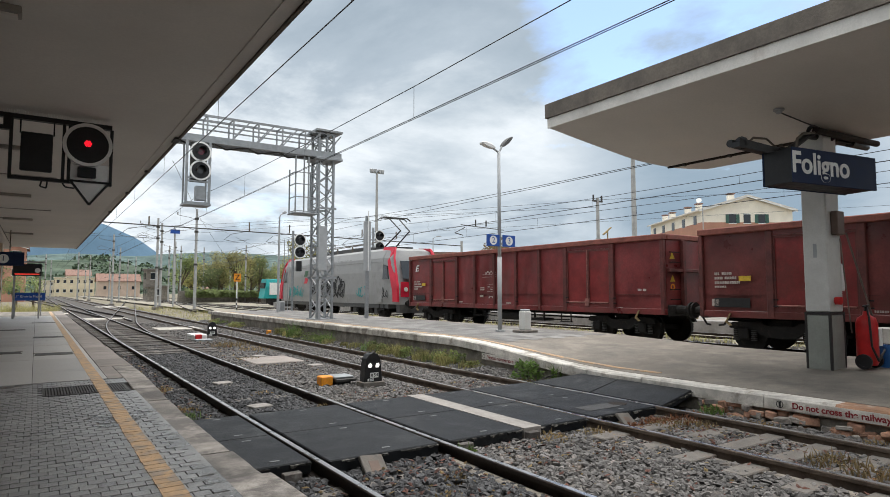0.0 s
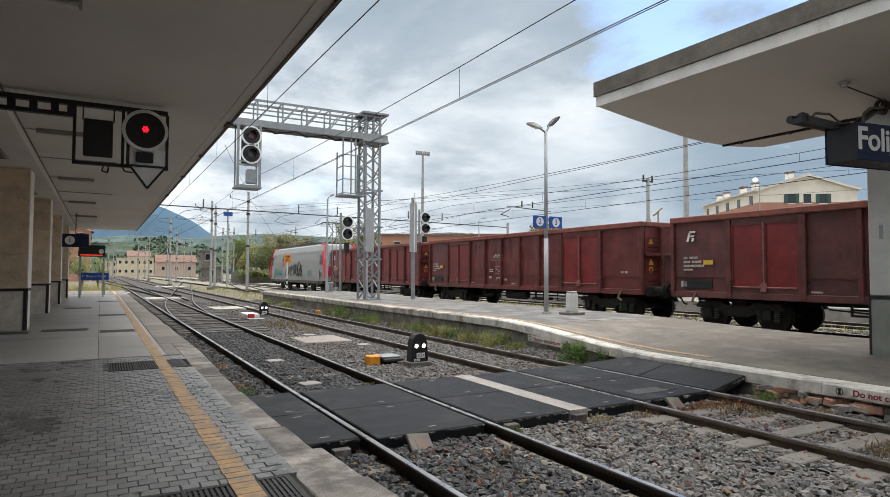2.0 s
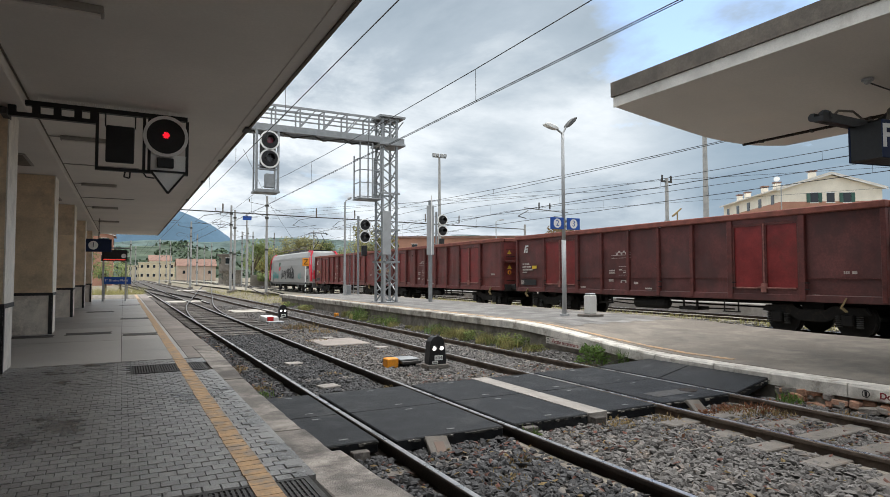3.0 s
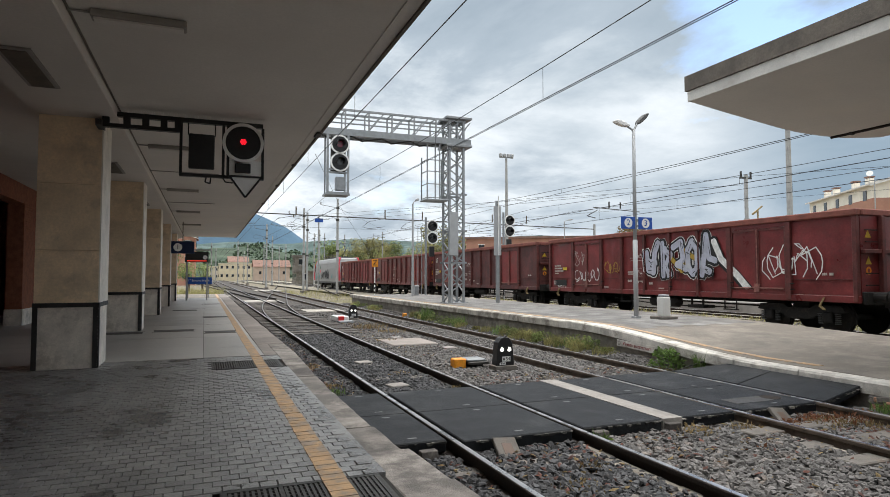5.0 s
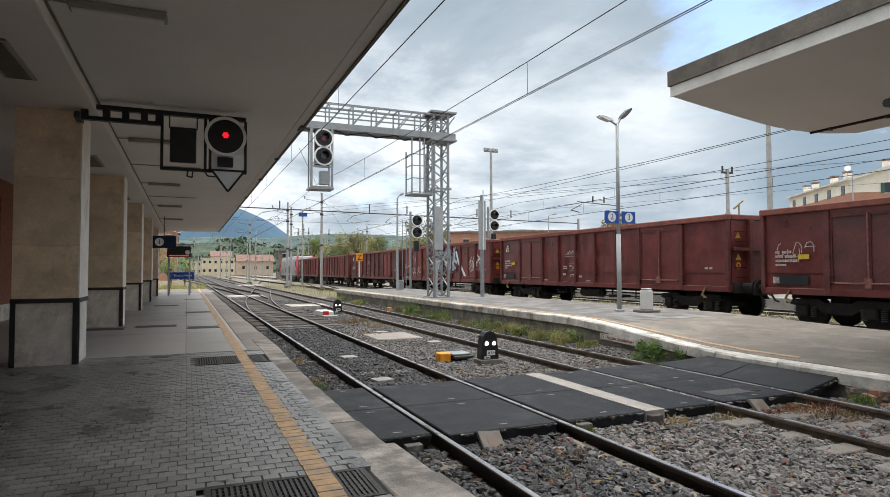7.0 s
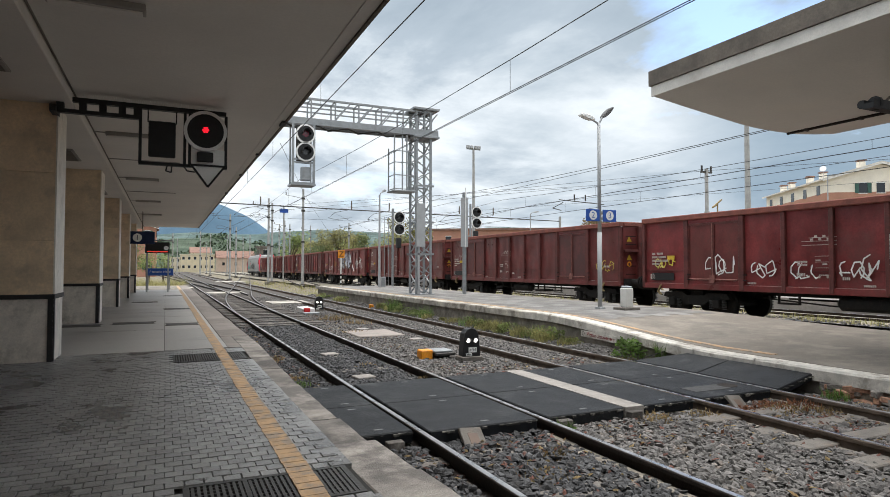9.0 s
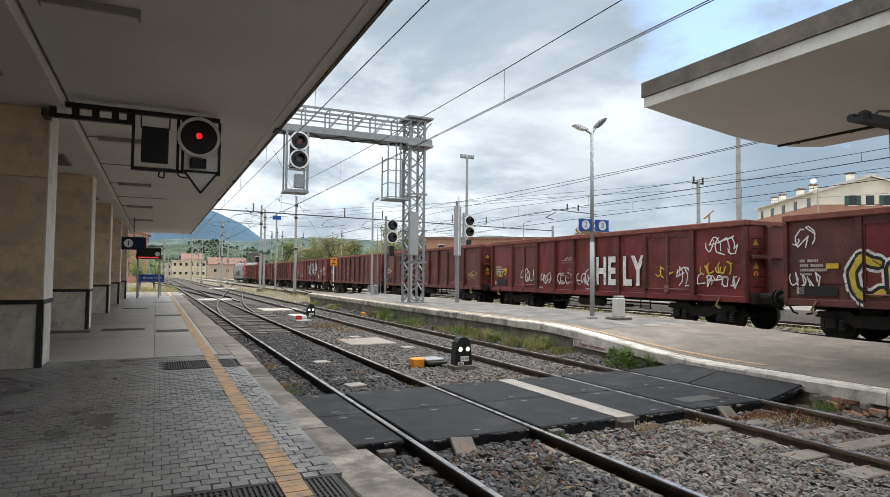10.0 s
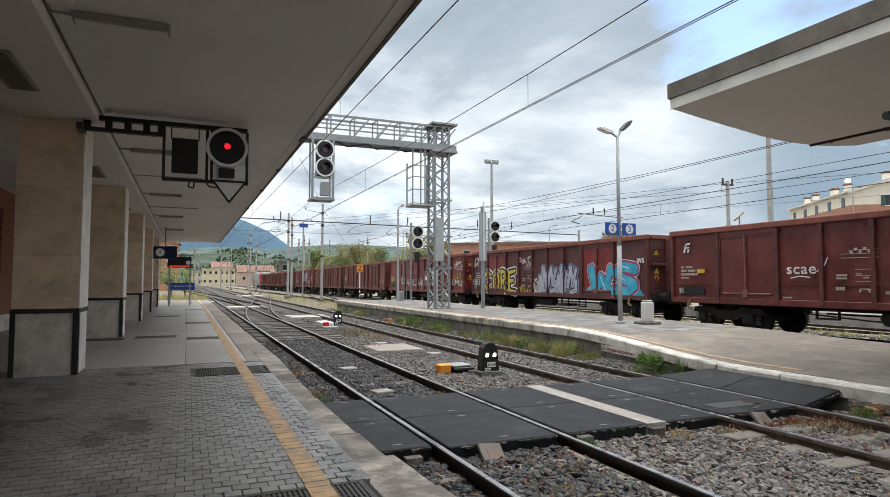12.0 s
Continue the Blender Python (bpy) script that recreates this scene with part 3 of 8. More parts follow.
def dust_strips():
    """Pale dust and grout lying along the feet of the rails."""
    rng = random.Random(19)
    pts, fs = [], []
    for x, sg, y0, y1 in ((T2 - 0.75, -1, 1, 5.85), (T2 - 0.75, 1, 1, 5.85), (T2 + 0.75, -1, 1, 5.85), (T2 + 0.75, 1, 1, 5.85), (T2 - 0.75, 1, 9, 38), (T2 + 0.75, -1, 9, 38), (T2 + 0.75, 1, 9, 38), (T1 + 0.75, 1, 1, 5.8), (T1 + 0.75, -1, 1, 5.8)):
        n = int((y1 - y0) / 0.14)
        o = len(pts)
        for i in range(n + 1):
            y = y0 + (y1 - y0) * i / n
            wd = 0.09 + 0.07 * noise.noise((y * 1.7, x, sg)) + 0.02 * rng.uniform(-1, 1)
            pts += [(x + sg * 0.055, y, -0.118), (x + sg * (0.085 + wd * 0.5), y, -0.118 + 0.008 * rng.uniform(-1, 1)), (x + sg * (0.1 + wd), y, -0.16)]
        for i in range(n):
            a = o + i * 3
            fs += [(a, a + 1, a + 4, a + 3), (a + 1, a + 2, a + 5, a + 4)]
    tagged(quick("rail_dust", pts, fs, M_DUST), "pale dust and grout along the rail feet", "dust", kind="stuff")


dust_strips()


# ---- platform 1 ----
P1 = 0.30
P1_END = 52.8


def kerb_z(y):
    """The kerb dips at the level crossing."""
    k = max(0.0, 1 - abs(y - 7.0) / 4.0)
    return P1 - 0.10 * min(1.0, k * 1.6)


def build_platform_one():
    s = Shape().box(-9.0, 1.27, -30, P1_END, -0.28, P1 - 0.04)
    base = tagged(part("platform", s, M_JOINT), "low station platform with grey paving and stone kerb", "platform", kind="structure")
    part("paving_behind", Shape().box(-9.0, 1.271, -30, 2.135, P1 - 0.05, P1 - 0.003), M_PAVER, base)
    rng = random.Random(11)
    # kerb stones
    y = -12.0
    while y < 12.6:
        ln = rng.uniform(0.85, 1.2)
        s = Shape()
        x0, x1 = 1.275, 1.635 + rng.uniform(-0.015, 0.015) + 0.045 * max(0.0, min(3.0, 6.4 - y))
        n = 4
        pts = []
        for q in range(n + 1):
            yy = y + 0.004 + (ln - 0.008) * q / n
            z = kerb_z(yy) + rng.uniform(-0.005, 0.005)
            pts += [(x0, yy, -0.2), (x0, yy, z - 0.008), (x0 + 0.012, yy, z), (x1 - 0.03, yy, z - 0.002), (x1 + rng.uniform(-0.012, 0.006), yy, z - 0.03), (x1, yy, -0.2)]
        fs = []
        for q in range(n):
            for i in range(6):
                j = (i + 1) % 6
                fs.append((q * 6 + i, q * 6 + j, q * 6 + 6 + j, q * 6 + 6 + i))
        fs += [tuple(range(6)), tuple(range(n * 6, n * 6 + 6))]
        part("kerb_stone", s.add(pts, fs), M_KERB, base)
        y += ln
    part("edge_slab", Shape().box(1.05, 1.27, 11.62, y - 0.005, -0.2, P1), M_KERBDK, base)
    for ya, yb in ((2.2, 3.75), (4.4, 10.05), (11.0, 11.61)):
        part("cut_edge_pavers", Shape().box(1.15, 1.271, ya, yb, P1 - 0.04, P1 - 0.005), M_PAVER, base)
    # edging slabs further on
    while y < P1_END:
        ln = rng.uniform(1.3, 1.9)
        part("edge_slab", Shape().box(1.05, 1.60 + rng.uniform(-0.02, 0.02), y + 0.005, y + ln - 0.005, -0.2, P1 + rng.uniform(-0.004, 0.004)), M_KERBDK, base, bevel=0.01)
        y += ln
    # slabs of the far stretch; past the canopy a darker colour offsets the sunlight
    y = 11.62
    while y < P1_END:
        x = -9.0
        while x < 1.0:
            wd = min(2.25, 1.045 - x) if x < 1.0 else 0
            if y < 34 or x > -3:
                part("paving_slab", Shape().box(x + 0.004, x + wd - 0.004, y + 0.004, y + 2.0 - 0.004, P1 - 0.05, P1 + rng.uniform(-0.002, 0.002)), M_SLAB if y < 43 else M_WALLRAW, base)
            x += 2.25
        y += 2.0
    # worn yellow line
    y = -5.0
    while y < P1_END - 1:
        ln = 0.118 if 2.1 < y < 11.5 else (1.42 if y < 12 else 4.0)
        dx = rng.uniform(-0.004, 0.004)
        part("yellow_line", Shape().box(0.795 + dx, 0.965 + dx, y + 0.002, y + ln - 0.007, P1 - 0.01, P1 + 0.004 + rng.uniform(-0.001, 0.002)), M_YELLOW, base, "worn yellow safety line")
        y += ln
    # near pavers as pieces of their own, the rest joined
    px, py = 0.122, 0.118
    me = Shape().box(-px / 2 + 0.0025, px / 2 - 0.0025, -py / 2 + 0.005, py / 2 - 0.005, -0.045, 0).mesh("paver", M_PAVER, 0.003)
    rest_p, rest_f = [], []
    count = 0
    row = 0
    y = 2.2
    while y < 11.55:
        x = -5.6 + (px / 2 if row % 2 else 0)
        while x < 1.22:
            z = P1 + rng.uniform(-0.0035, 0.0025)
            grated = (0.12 < x < 1.2 and (3.76 < y < 4.42 or 10.06 < y < 10.99)) or x > 1.215
            if not grated:
                if -0.35 < x < 1.1 and 4.5 < y < 7.4 and count < 300:
                    ob = new("paver", me)
                    ob.parent = base
                    ob.location = (x, y, z)
                    ob.rotation_euler = (rng.uniform(-0.012, 0.012), rng.uniform(-0.012, 0.012), 0)
                    count += 1
                else:
                    a, b = px / 2 - 0.0025, py / 2 - 0.005
                    o = len(rest_p)
                    c = 0.004
                    zt = [z + rng.uniform(-0.0015, 0.0015) for _ in range(4)]
                    rest_p += [(x - a, y - b, z - 0.012), (x + a, y - b, z - 0.012), (x + a, y + b, z - 0.012), (x - a, y + b, z - 0.012),
                               (x - a + c, y - b + c, zt[0]), (x + a - c, y - b + c, zt[1]), (x + a - c, y + b - c, zt[2]), (x - a + c, y + b - c, zt[3])]
                    rest_f += [(o + 4, o + 5, o + 6, o + 7), (o, o + 1, o + 5, o + 4), (o + 1, o + 2, o + 6, o + 5), (o + 2, o + 3, o + 7, o + 6), (o + 3, o, o + 4, o + 7)]
            x += px
        y += py
        row += 1
    ob = quick("pavers", rest_p, rest_f, M_PAVER)
    ob.parent = base
    tagged(ob, "small grey pavers in running bond", kind="stuff")
    # drain gratings
    for y0, y1 in ((3.80, 4.36), (10.1, 10.95)):
        g = thing("drain_grating", "cast iron drain grating set in the paving", "drain grating", group="drain gratings")
        # thin black sheet below the bars paints the darkness of the pit
        part("pit", Shape().box(0.14, 1.19, y0, y1, P1 - 0.035, P1 - 0.03), M_BLACK, g)
        fr = Shape()
        for a in ((0.12, 0.16, y0, y1), (1.165, 1.205, y0, y1), (0.16, 1.165, y0, y0 + 0.03), (0.16, 1.165, y1 - 0.03, y1), (0.49, 0.52, y0 + 0.03, y1 - 0.03), (0.83, 0.86, y0 + 0.03, y1 - 0.03)):
            fr.box(*a, P1 - 0.03, P1 + 0.003)
        part("frame", fr, M_IRON, g)
        for lane in ((0.16, 0.49), (0.52, 0.83), (0.86, 1.165)):
            n = 9
            for i in range(n):
                x = lane[0] + (lane[1] - lane[0]) * (i + 0.5) / n
                part("grating_bar", Shape().box(x - 0.010, x + 0.010, y0 + 0.03, y1 - 0.03, P1 - 0.028, P1), M_IRON, g)
            for i in range(1, 9):
                yy = y0 + (y1 - y0) * i / 9
                part("cross_bar", Shape().box(lane[0], lane[1], yy - 0.008, yy + 0.008, P1 - 0.026, P1 - 0.004), M_IRON, g)
    for x0, x1, y0 in ((-1.21, -0.25, 17.4), (-1.22, -0.31, 27.9), (-0.02, 0.79, 22.9), (0.03, 0.77, 16.6), (-0.1, 0.78, 33.8), (-2.34, -1.45, 17.05)):
        g = thing("floor_grating", "dark narrow grating strip across the slabs", "drain grating", group="drain gratings")
        part("grating_plate", Shape().box(x0, x1, y0, y0 + 0.55, P1 - 0.02, P1 + 0.005), M_IRON, g)
        for ya in (y0 - 0.03, y0 + 0.551):
            part("grating_rim", Shape().box(x0 - 0.03, x1 + 0.03, ya, ya + 0.029, P1 - 0.02, P1 + 0.007), M_FASCIA, g)
    return base


build_platform_one()

# ---- platform 2 ----
P2X0, P2X1, P2_END = 8.8, 13.6, 38.0


def p2z(x, y):
    """Top of the island platform: lowered at the level crossing."""
    k = min(1.0, max(0.0, (y - 7.5) / 5.5))
    k = k * k * (3 - 2 * k)
    low = 0.25 + (x - P2X0) / (P2X1 - P2X0) * 0.20
    return low * (1 - k) + 0.57 * k


def build_platform_two():
    xs = [P2X0 + 0.32 + (P2X1 - P2X0 - 0.32) * i / 8 for i in range(9)]
    ys = [-30, -10, 0] + [2 + 0.5 * i for i in range(26)] + [16, 20, 26, 32, P2_END]
    pts, faces = [], []
    for y in ys:
        for x in xs:
            pts.append((x, y, p2z(x, y)))
    w = len(xs)
    for j in range(len(ys) - 1):
        for i in range(w - 1):
            a = j * w + i
            faces.append((a, a + 1, a + w + 1, a + w))
    n = len(pts)
    for i in (0, w - 1):
        for j in range(len(ys)):
            x, y, z = pts[j * w + i]
            pts.append((x, y, -0.28))
    m = len(ys)
    for side, i in ((0, 0), (1, w - 1)):
        for j in range(m - 1):
            faces.append((j * w + i, (j + 1) * w + i, n + side * m + j + 1, n + side * m + j))
    faces.append(tuple((m - 1) * w + i for i in range(w)) + (n + 2 * m - 1, n + m - 1))
    tagged(quick("platform_island", pts, faces, M_CONC), "island platform of worn grey concrete sloping to the crossing", "platform", kind="structure")


build_platform_two()


# ---- canopies ----
C1Z, C1X, C1_END = 4.45, 2.005, 44.5
BEAM = 0.17


def build_canopy_one():
    c = thing("canopy", "cantilevered station canopy with smooth grey soffit", "canopy", kind="structure")
    part("soffit", Shape().box(-9, C1X - 0.04, -30, C1_END, C1Z, C1Z + 0.25), M_CEIL, c)
    part("edge_trim", Shape().box(C1X - 0.04, C1X, -30, C1_END + 0.03, C1Z - 0.03, C1Z + 0.32), M_FASCIA, c, "dark weathered metal edge")
    # short dark blocks set along the canopy edge
    for y, ln in ((11.3, 0.35), (14.8, 0.12), (18.3, 0.2), (23.0, 0.2)):
        part("edge_bracket", Shape().box(C1X - 0.10, C1X + 0.012, y, y + ln, C1Z - 0.04, C1Z - 0.002), M_IRON, c, "dark block at the canopy edge", bevel=0.01)
    part("drip_moulding", Shape().box(C1X - 0.20, C1X - 0.17, -30, C1_END, C1Z - 0.012, C1Z - 0.002), M_CEIL, c)
    part("ceiling_beam", Shape().box(-2.5, -1.34, -30, C1_END - 0.4, C1Z - BEAM, C1Z - 0.002), M_CEIL, c, bevel=0.012)
    part("conduit", Shape().tube((-1.322, -30, C1Z - 0.016), (-1.322, C1_END - 0.5, C1Z - 0.016), 0.014, n=6), M_FASCIA, c, "thin dark cable run along the beam")


build_canopy_one()

C2X0, C2_END, C2Z = 8.45, 8.78, 5.03


def build_canopy_two():
    """A butterfly roof: the soffit drops from the edge to a rounded valley over the columns."""
    c = thing("canopy", "island platform canopy with curved pale soffit and grey fascia", "canopy", kind="structure")
    prof = [(C2X0, C2Z), (9.2, 4.93), (10.0, 4.83), (10.8, 4.735), (11.2, 4.70), (11.6, 4.685), (12.0, 4.68), (12.6, 4.69), (13.2, 4.74), (13.85, 4.81)]
    top = [(x, 5.22) for x, _ in reversed(prof)]
    s = Shape().extrude(prof + top, lambda u, v: (u, -30, v), lambda u, v: (u, C2_END, v))
    part("soffit", s, M_CEIL, c)
    part("fascia_strip", Shape().box(C2X0 - 0.03, C2X0, -30, C2_END + 0.02, C2Z - 0.005, C2Z + 0.19), M_FASCIAW, c, "pale painted lower strip")
    part("fascia", Shape().box(C2X0 - 0.07, C2X0, -30, C2_END + 0.05, C2Z + 0.195, C2Z + 0.48), M_FASCIA, c, "weathered grey metal fascia")
    part("end_fascia", Shape().box(C2X0 + 0.002, 13.85, C2_END + 0.002, C2_END + 0.05, 5.225, C2Z + 0.48), M_FASCIA, c)


build_canopy_two()


# ---- pillars of platform 1 ----
def pillar(y, x=-1.57):
    p = thing("pillar", "travertine-clad square pillar with plastered plinth", "pillar", pose(x, y, P1), group="pillars along the platform")
    w, d, h = 0.87, 0.88, C1Z - BEAM - P1
    part("shaft", Shape().box(-w, 0, 0.03, d, 1.02, h), M_TRAV, p)
    # track-side face takes the lighter copy, its brightness painted in
    part("side_slab", Shape().box(0.002, 0.022, 0.0, d, 1.02, h), M_TRAVLIT, p, "stone slab facing the track, coloured as lit")
    for z0, z1 in ((1.02, 1.85), (1.855, 2.9), (2.905, h)):
        part("cladding_panel", Shape().box(-w, 0, 0.0, 0.028, z0, z1 - 0.004), M_TRAV, p, bevel=0.002)
    part("plinth", Shape().box(-w, 0.01, -0.01, d, 0, 0.96), M_PLINTH, p)
    part("band", Shape().box(-w - 0.01, 0.03, -0.035, d + 0.01, 0.96, 1.03), M_DARKTRIM, p, "dark stone band")
    for x0 in (-w - 0.008, -0.06):
        part("corner_strip", Shape().box(x0, x0 + 0.07, -0.03, -0.008, 0, 0.96), M_DARKTRIM, p, "dark stone corner strip")
    part("corner_strip", Shape().box(0.012, 0.028, -0.02, 0.06, 0, 0.96), M_DARKTRIM, p, "dark stone corner strip")
    return p


first = pillar(11.0)
for k in (-1, 1, 2, 3):
    copy_thing(first, pose(-1.57, 11.0 + 7.05 * k, P1))
copy_thing(first, pose(-1.57, 39.2, P1))

WALLX = -5.0
w = Shape().box(WALLX - 0.4, WALLX, -30, 14, P1 - 0.02, C1Z).box(WALLX - 0.4, WALLX, 21.2, 46, P1 - 0.02, C1Z).box(WALLX - 0.4, WALLX, 14, 21.2, 3.9, C1Z).box(WALLX - 4.2, WALLX - 3.9, -30, 60, P1 - 0.3, C1Z + 0.2).box(WALLX - 3.9, WALLX - 0.4, 27, 27.3, P1, C1Z).box(WALLX - 3.9, WALLX - 0.4, 8, 8.3, P1, C1Z)
ws = tagged(part("wall_station", w, M_BRICK), "red brick station wall with a dark passage", "wall", kind="structure")
part("plinth", Shape().box(WALLX + 0.002, WALLX + 0.03, 21.1, 46, P1, 0.78).box(WALLX - 0.4, WALLX + 0.03, 21.08, 21.198, P1, 0.78), M_PLINTH, ws, "pale stone plinth")
cs = Shape()
for q in range(44):
    cs.box(WALLX + 0.001, WALLX + 0.012, 21.2, 24.0, 0.80 + q * 0.072, 0.80 + q * 0.072 + 0.06)
part("brick_courses", cs, M_BRICK, ws)


# ---- level crossing ----
def build_crossing():
    c = thing("level_crossing", "black rubber boardwalk crossing the tracks", "level crossing", kind="structure")
    rng = random.Random(5)
    y0, y1 = 5.95, 8.82
    lanes = [(1.69, 2.425), (2.575, 3.925), (4.075, 5.20), (5.50, 6.375), (6.525, 7.875), (8.025, 8.79)]
    for k, (a, b) in enumerate(lanes):
        cuts = [y0 + (0.12 if k == 0 else 0.0), 7.42, y1 + 0.08 * (k > 3)]
        for q in range(2):
            s = Shape()
            ya, yb = cuts[q] + 0.005, cuts[q + 1] - 0.005
            rise = 0.165 if k == 5 else 0.0
            back = yb - (0.55 if k == 5 and q == 1 else 0.0)
            z = 0.004 + rng.uniform(-0.004, 0.004)
            low = -0.13 if k < 5 else rise - 0.10
            pts = [(a, ya, -0.13), (b, ya, low), (b, back, low), (a, yb, -0.13), (a, ya, z), (b, ya, z + rise), (b, back, z + rise), (a, yb, z)]
            s.add(pts, [(3, 2, 1, 0), (4, 5, 6, 7), (0, 1, 5, 4), (1, 2, 6, 5), (2, 3, 7, 6), (3, 0, 4, 7)])
            p = part("rubber_panel", s, M_RUBBER, c, bevel=0.012)
            if k < 5:
                x = a + (b - a) * 0.55
                for yy in (ya + 0.16, yb - 0.16):
                    part("lifting_slot", Shape().box(x - 0.05, x + 0.05, yy - 0.018, yy + 0.018, z, z + 0.004), M_SLOT, p, "worn lifting slot")
        # flaking front and back edge
        for ye, sg in ((cuts[0], -1), (cuts[2], 1)):
            e = Shape()
            x = a
            while x < b - 0.02:
                wd, d = rng.uniform(0.015, 0.09), rng.uniform(0.006, 0.03)
                zt = (0.16 * (x - a) / (b - a) if k == 5 else 0.0) - 0.008
                if rng.random() < 0.7:
                    e.box(x, min(b, x + wd), min(ye, ye + sg * d), max(ye, ye + sg * d), zt - rng.uniform(0.01, 0.035), zt - rng.uniform(0, 0.006))
                x += wd
            part("worn_edge", e, M_RUBBEREDGE, c, "pale crumbling edge")
    part("walking_strip", Shape().extrude([(5.205, 8.86), (5.495, 8.86), (5.495, 5.93), (5.205, 5.93)], lambda u, v: (u, v, -0.12), lambda u, v: (u, v, 0.012)), M_PALE, c, "pale concrete strip")
    part("steel_hatch", Shape().box(6.75, 7.45, 6.25, 6.55, 0.005, 0.012), M_IRON, c, "rusty chequer plate")
    part("manhole_cover", Shape().disc((7.55, 6.42, 0.006), (0, 0, 1), 0.14, 0.008), M_RAIL, c, "rusty round cover")
    # tilted concrete end wedges before the panels
    for x in (3.0, 7.0):
        w = thing("concrete_wedge", "tilted concrete end block at the crossing edge", "concrete block", group="crossing wedges")
        part("block", Shape().box(-0.14, 0.14, -0.14, 0.14, -0.022, 0.022, pose(x, 5.78, -0.085, 40, 6, 4)), M_SLEEPER, w, bevel=0.008)
        part("rust_patch", Shape().box(-0.06, 0.06, -0.07, 0.06, 0.0205, 0.0245, pose(x, 5.78, -0.085, 40, 6, 4)), M_BROWNBOX, w, "rusty square patch")
    # post stubs under the front edge
    for x in (2.15, 4.25, 5.3):
        w = thing("support_stub", "weathered timber stub under the crossing edge", "timber", group="crossing stubs")
        part("stub", Shape().box(x - 0.09, x + 0.09, 5.83, 5.93, -0.22, -0.03), M_TIMBER, w, bevel=0.006)


build_crossing()


# ---- ballast stones ----
def build_stones():
    rng = np.random.default_rng(4)
    # a chipped wedge: a four-sided base with a ridge of two points on either side
    ico = np.array([(-1, -0.75, -0.35), (1, -0.8, -0.3), (0.9, 0.8, -0.4), (-0.85, 0.85, -0.3), (-0.55, -0.3, 0.75), (0.6, 0.1, 0.8), (0.1, -0.2, -0.8), (-0.2, 0.75, 0.5)])
    tri = np.array([(0, 1, 4), (1, 5, 4), (1, 2, 5), (2, 7, 5), (2, 3, 7), (3, 4, 7), (3, 0, 4), (4, 5, 7), (0, 6, 1), (1, 6, 2), (2, 6, 3), (3, 6, 0)])

    def scatter(name, zones, label, material=M_STONE):
        P = []
        for x0, x1, y0, y1, n, r in zones:
            x, y = rng.uniform(x0, x1, n), rng.uniform(y0, y1, n)
            keep = np.ones(n, bool)
            for rx in (2.5, 4.0, 6.45, 7.95, T3 - 0.75, T3 + 0.75):
                keep &= np.abs(x - rx) > 0.085
            keep &= ~((y > 5.92) & (y < 8.9) & (x < 8.85))
            keep &= ~((np.abs(x - 7.2) < 1.25) & (y < 5.9) & (np.abs((y + 3.0 + 0.3) % 0.6 - 0.3) < 0.12) & (rng.random(n) < 0.72))
            if material is M_STONE:
                keep &= ~((x < 3.97) & (y < 24))
            keep &= ~((y > 19.5) & (x > 1.95) & (x < 4.7) & (rng.random(n) < 0.6))
            keep &= ~((np.abs(x - 5.62) < 0.28) & (np.abs(y - 11.0) < 0.25))
            for xx, yy in zip(x[keep], y[keep]):
                P.append((xx, yy, r * rng.uniform(0.6, 1.35)))
        P = np.array(P)
        n = len(P)
        v = (ico[None] * rng.uniform(0.6, 1.3, (n, 8, 3))) * rng.uniform(0.7, 1.3, (n, 1, 3)) * np.array([1.1, 0.95, 0.75]) * P[:, 2][:, None, None]
        tilt = rng.uniform(-0.9, 0.9, n)[:, None]
        v = np.stack([v[..., 0], v[..., 1] * np.cos(tilt) - v[..., 2] * np.sin(tilt), v[..., 1] * np.sin(tilt) + v[..., 2] * np.cos(tilt)], -1)
        a = rng.uniform(0, 6.28, n)
        c, s = np.cos(a)[:, None], np.sin(a)[:, None]
        vx, vy = v[..., 0] * c - v[..., 1] * s, v[..., 0] * s + v[..., 1] * c
        z = -0.145 + rng.uniform(-0.025, 0.034, n) + np.where(P[:, 0] > 13, Z3 + 0.05, 0.0)
        z += np.where((P[:, 1] > 9.05) & (P[:, 0] < 9), np.clip((P[:, 0] - 8.14) / 0.66, 0, 1) * np.clip((P[:, 1] - 9.05) / 1.5, 0, 1) * 0.15, 0.0)
        V = np.stack([vx + P[:, 0:1], vy + P[:, 1:2], v[..., 2] + z[:, None]], -1).reshape(-1, 3)
        F = (tri[None] + (np.arange(n) * 8)[:, None, None]).reshape(-1, 3)
        me = bpy.data.meshes.new(name)
        me.vertices.add(len(V))
        me.vertices.foreach_set("co", V.ravel())
        me.loops.add(len(F) * 3)
        me.loops.foreach_set("vertex_index", F.ravel().astype(np.int32))
        me.polygons.add(len(F))
        me.polygons.foreach_set("loop_start", np.arange(0, len(F) * 3, 3, dtype=np.int32))
        me.update()
        me.validate()
        me.shade_flat()
        me.materials.append(material)
        tagged(new(name, me), label, "ballast", kind="stuff")

    scatter("ballast_stones", [(1.70, 8.76, 1.2, 5.93, 30000, 0.033), (1.70, 8.76, 8.88, 14, 27000, 0.031), (1.64, 8.76, 14, 20, 24000, 0.031), (1.64, 8.76, 20, 24, 5000, 0.034), (5.3, 8.76, 24, 40, 9000, 0.042), (1.64, 5.3, 24, 40, 2500, 0.03), (13.7, 19.5, 2, 34, 9000, 0.045)], "loose grey and brownish ballast stones")
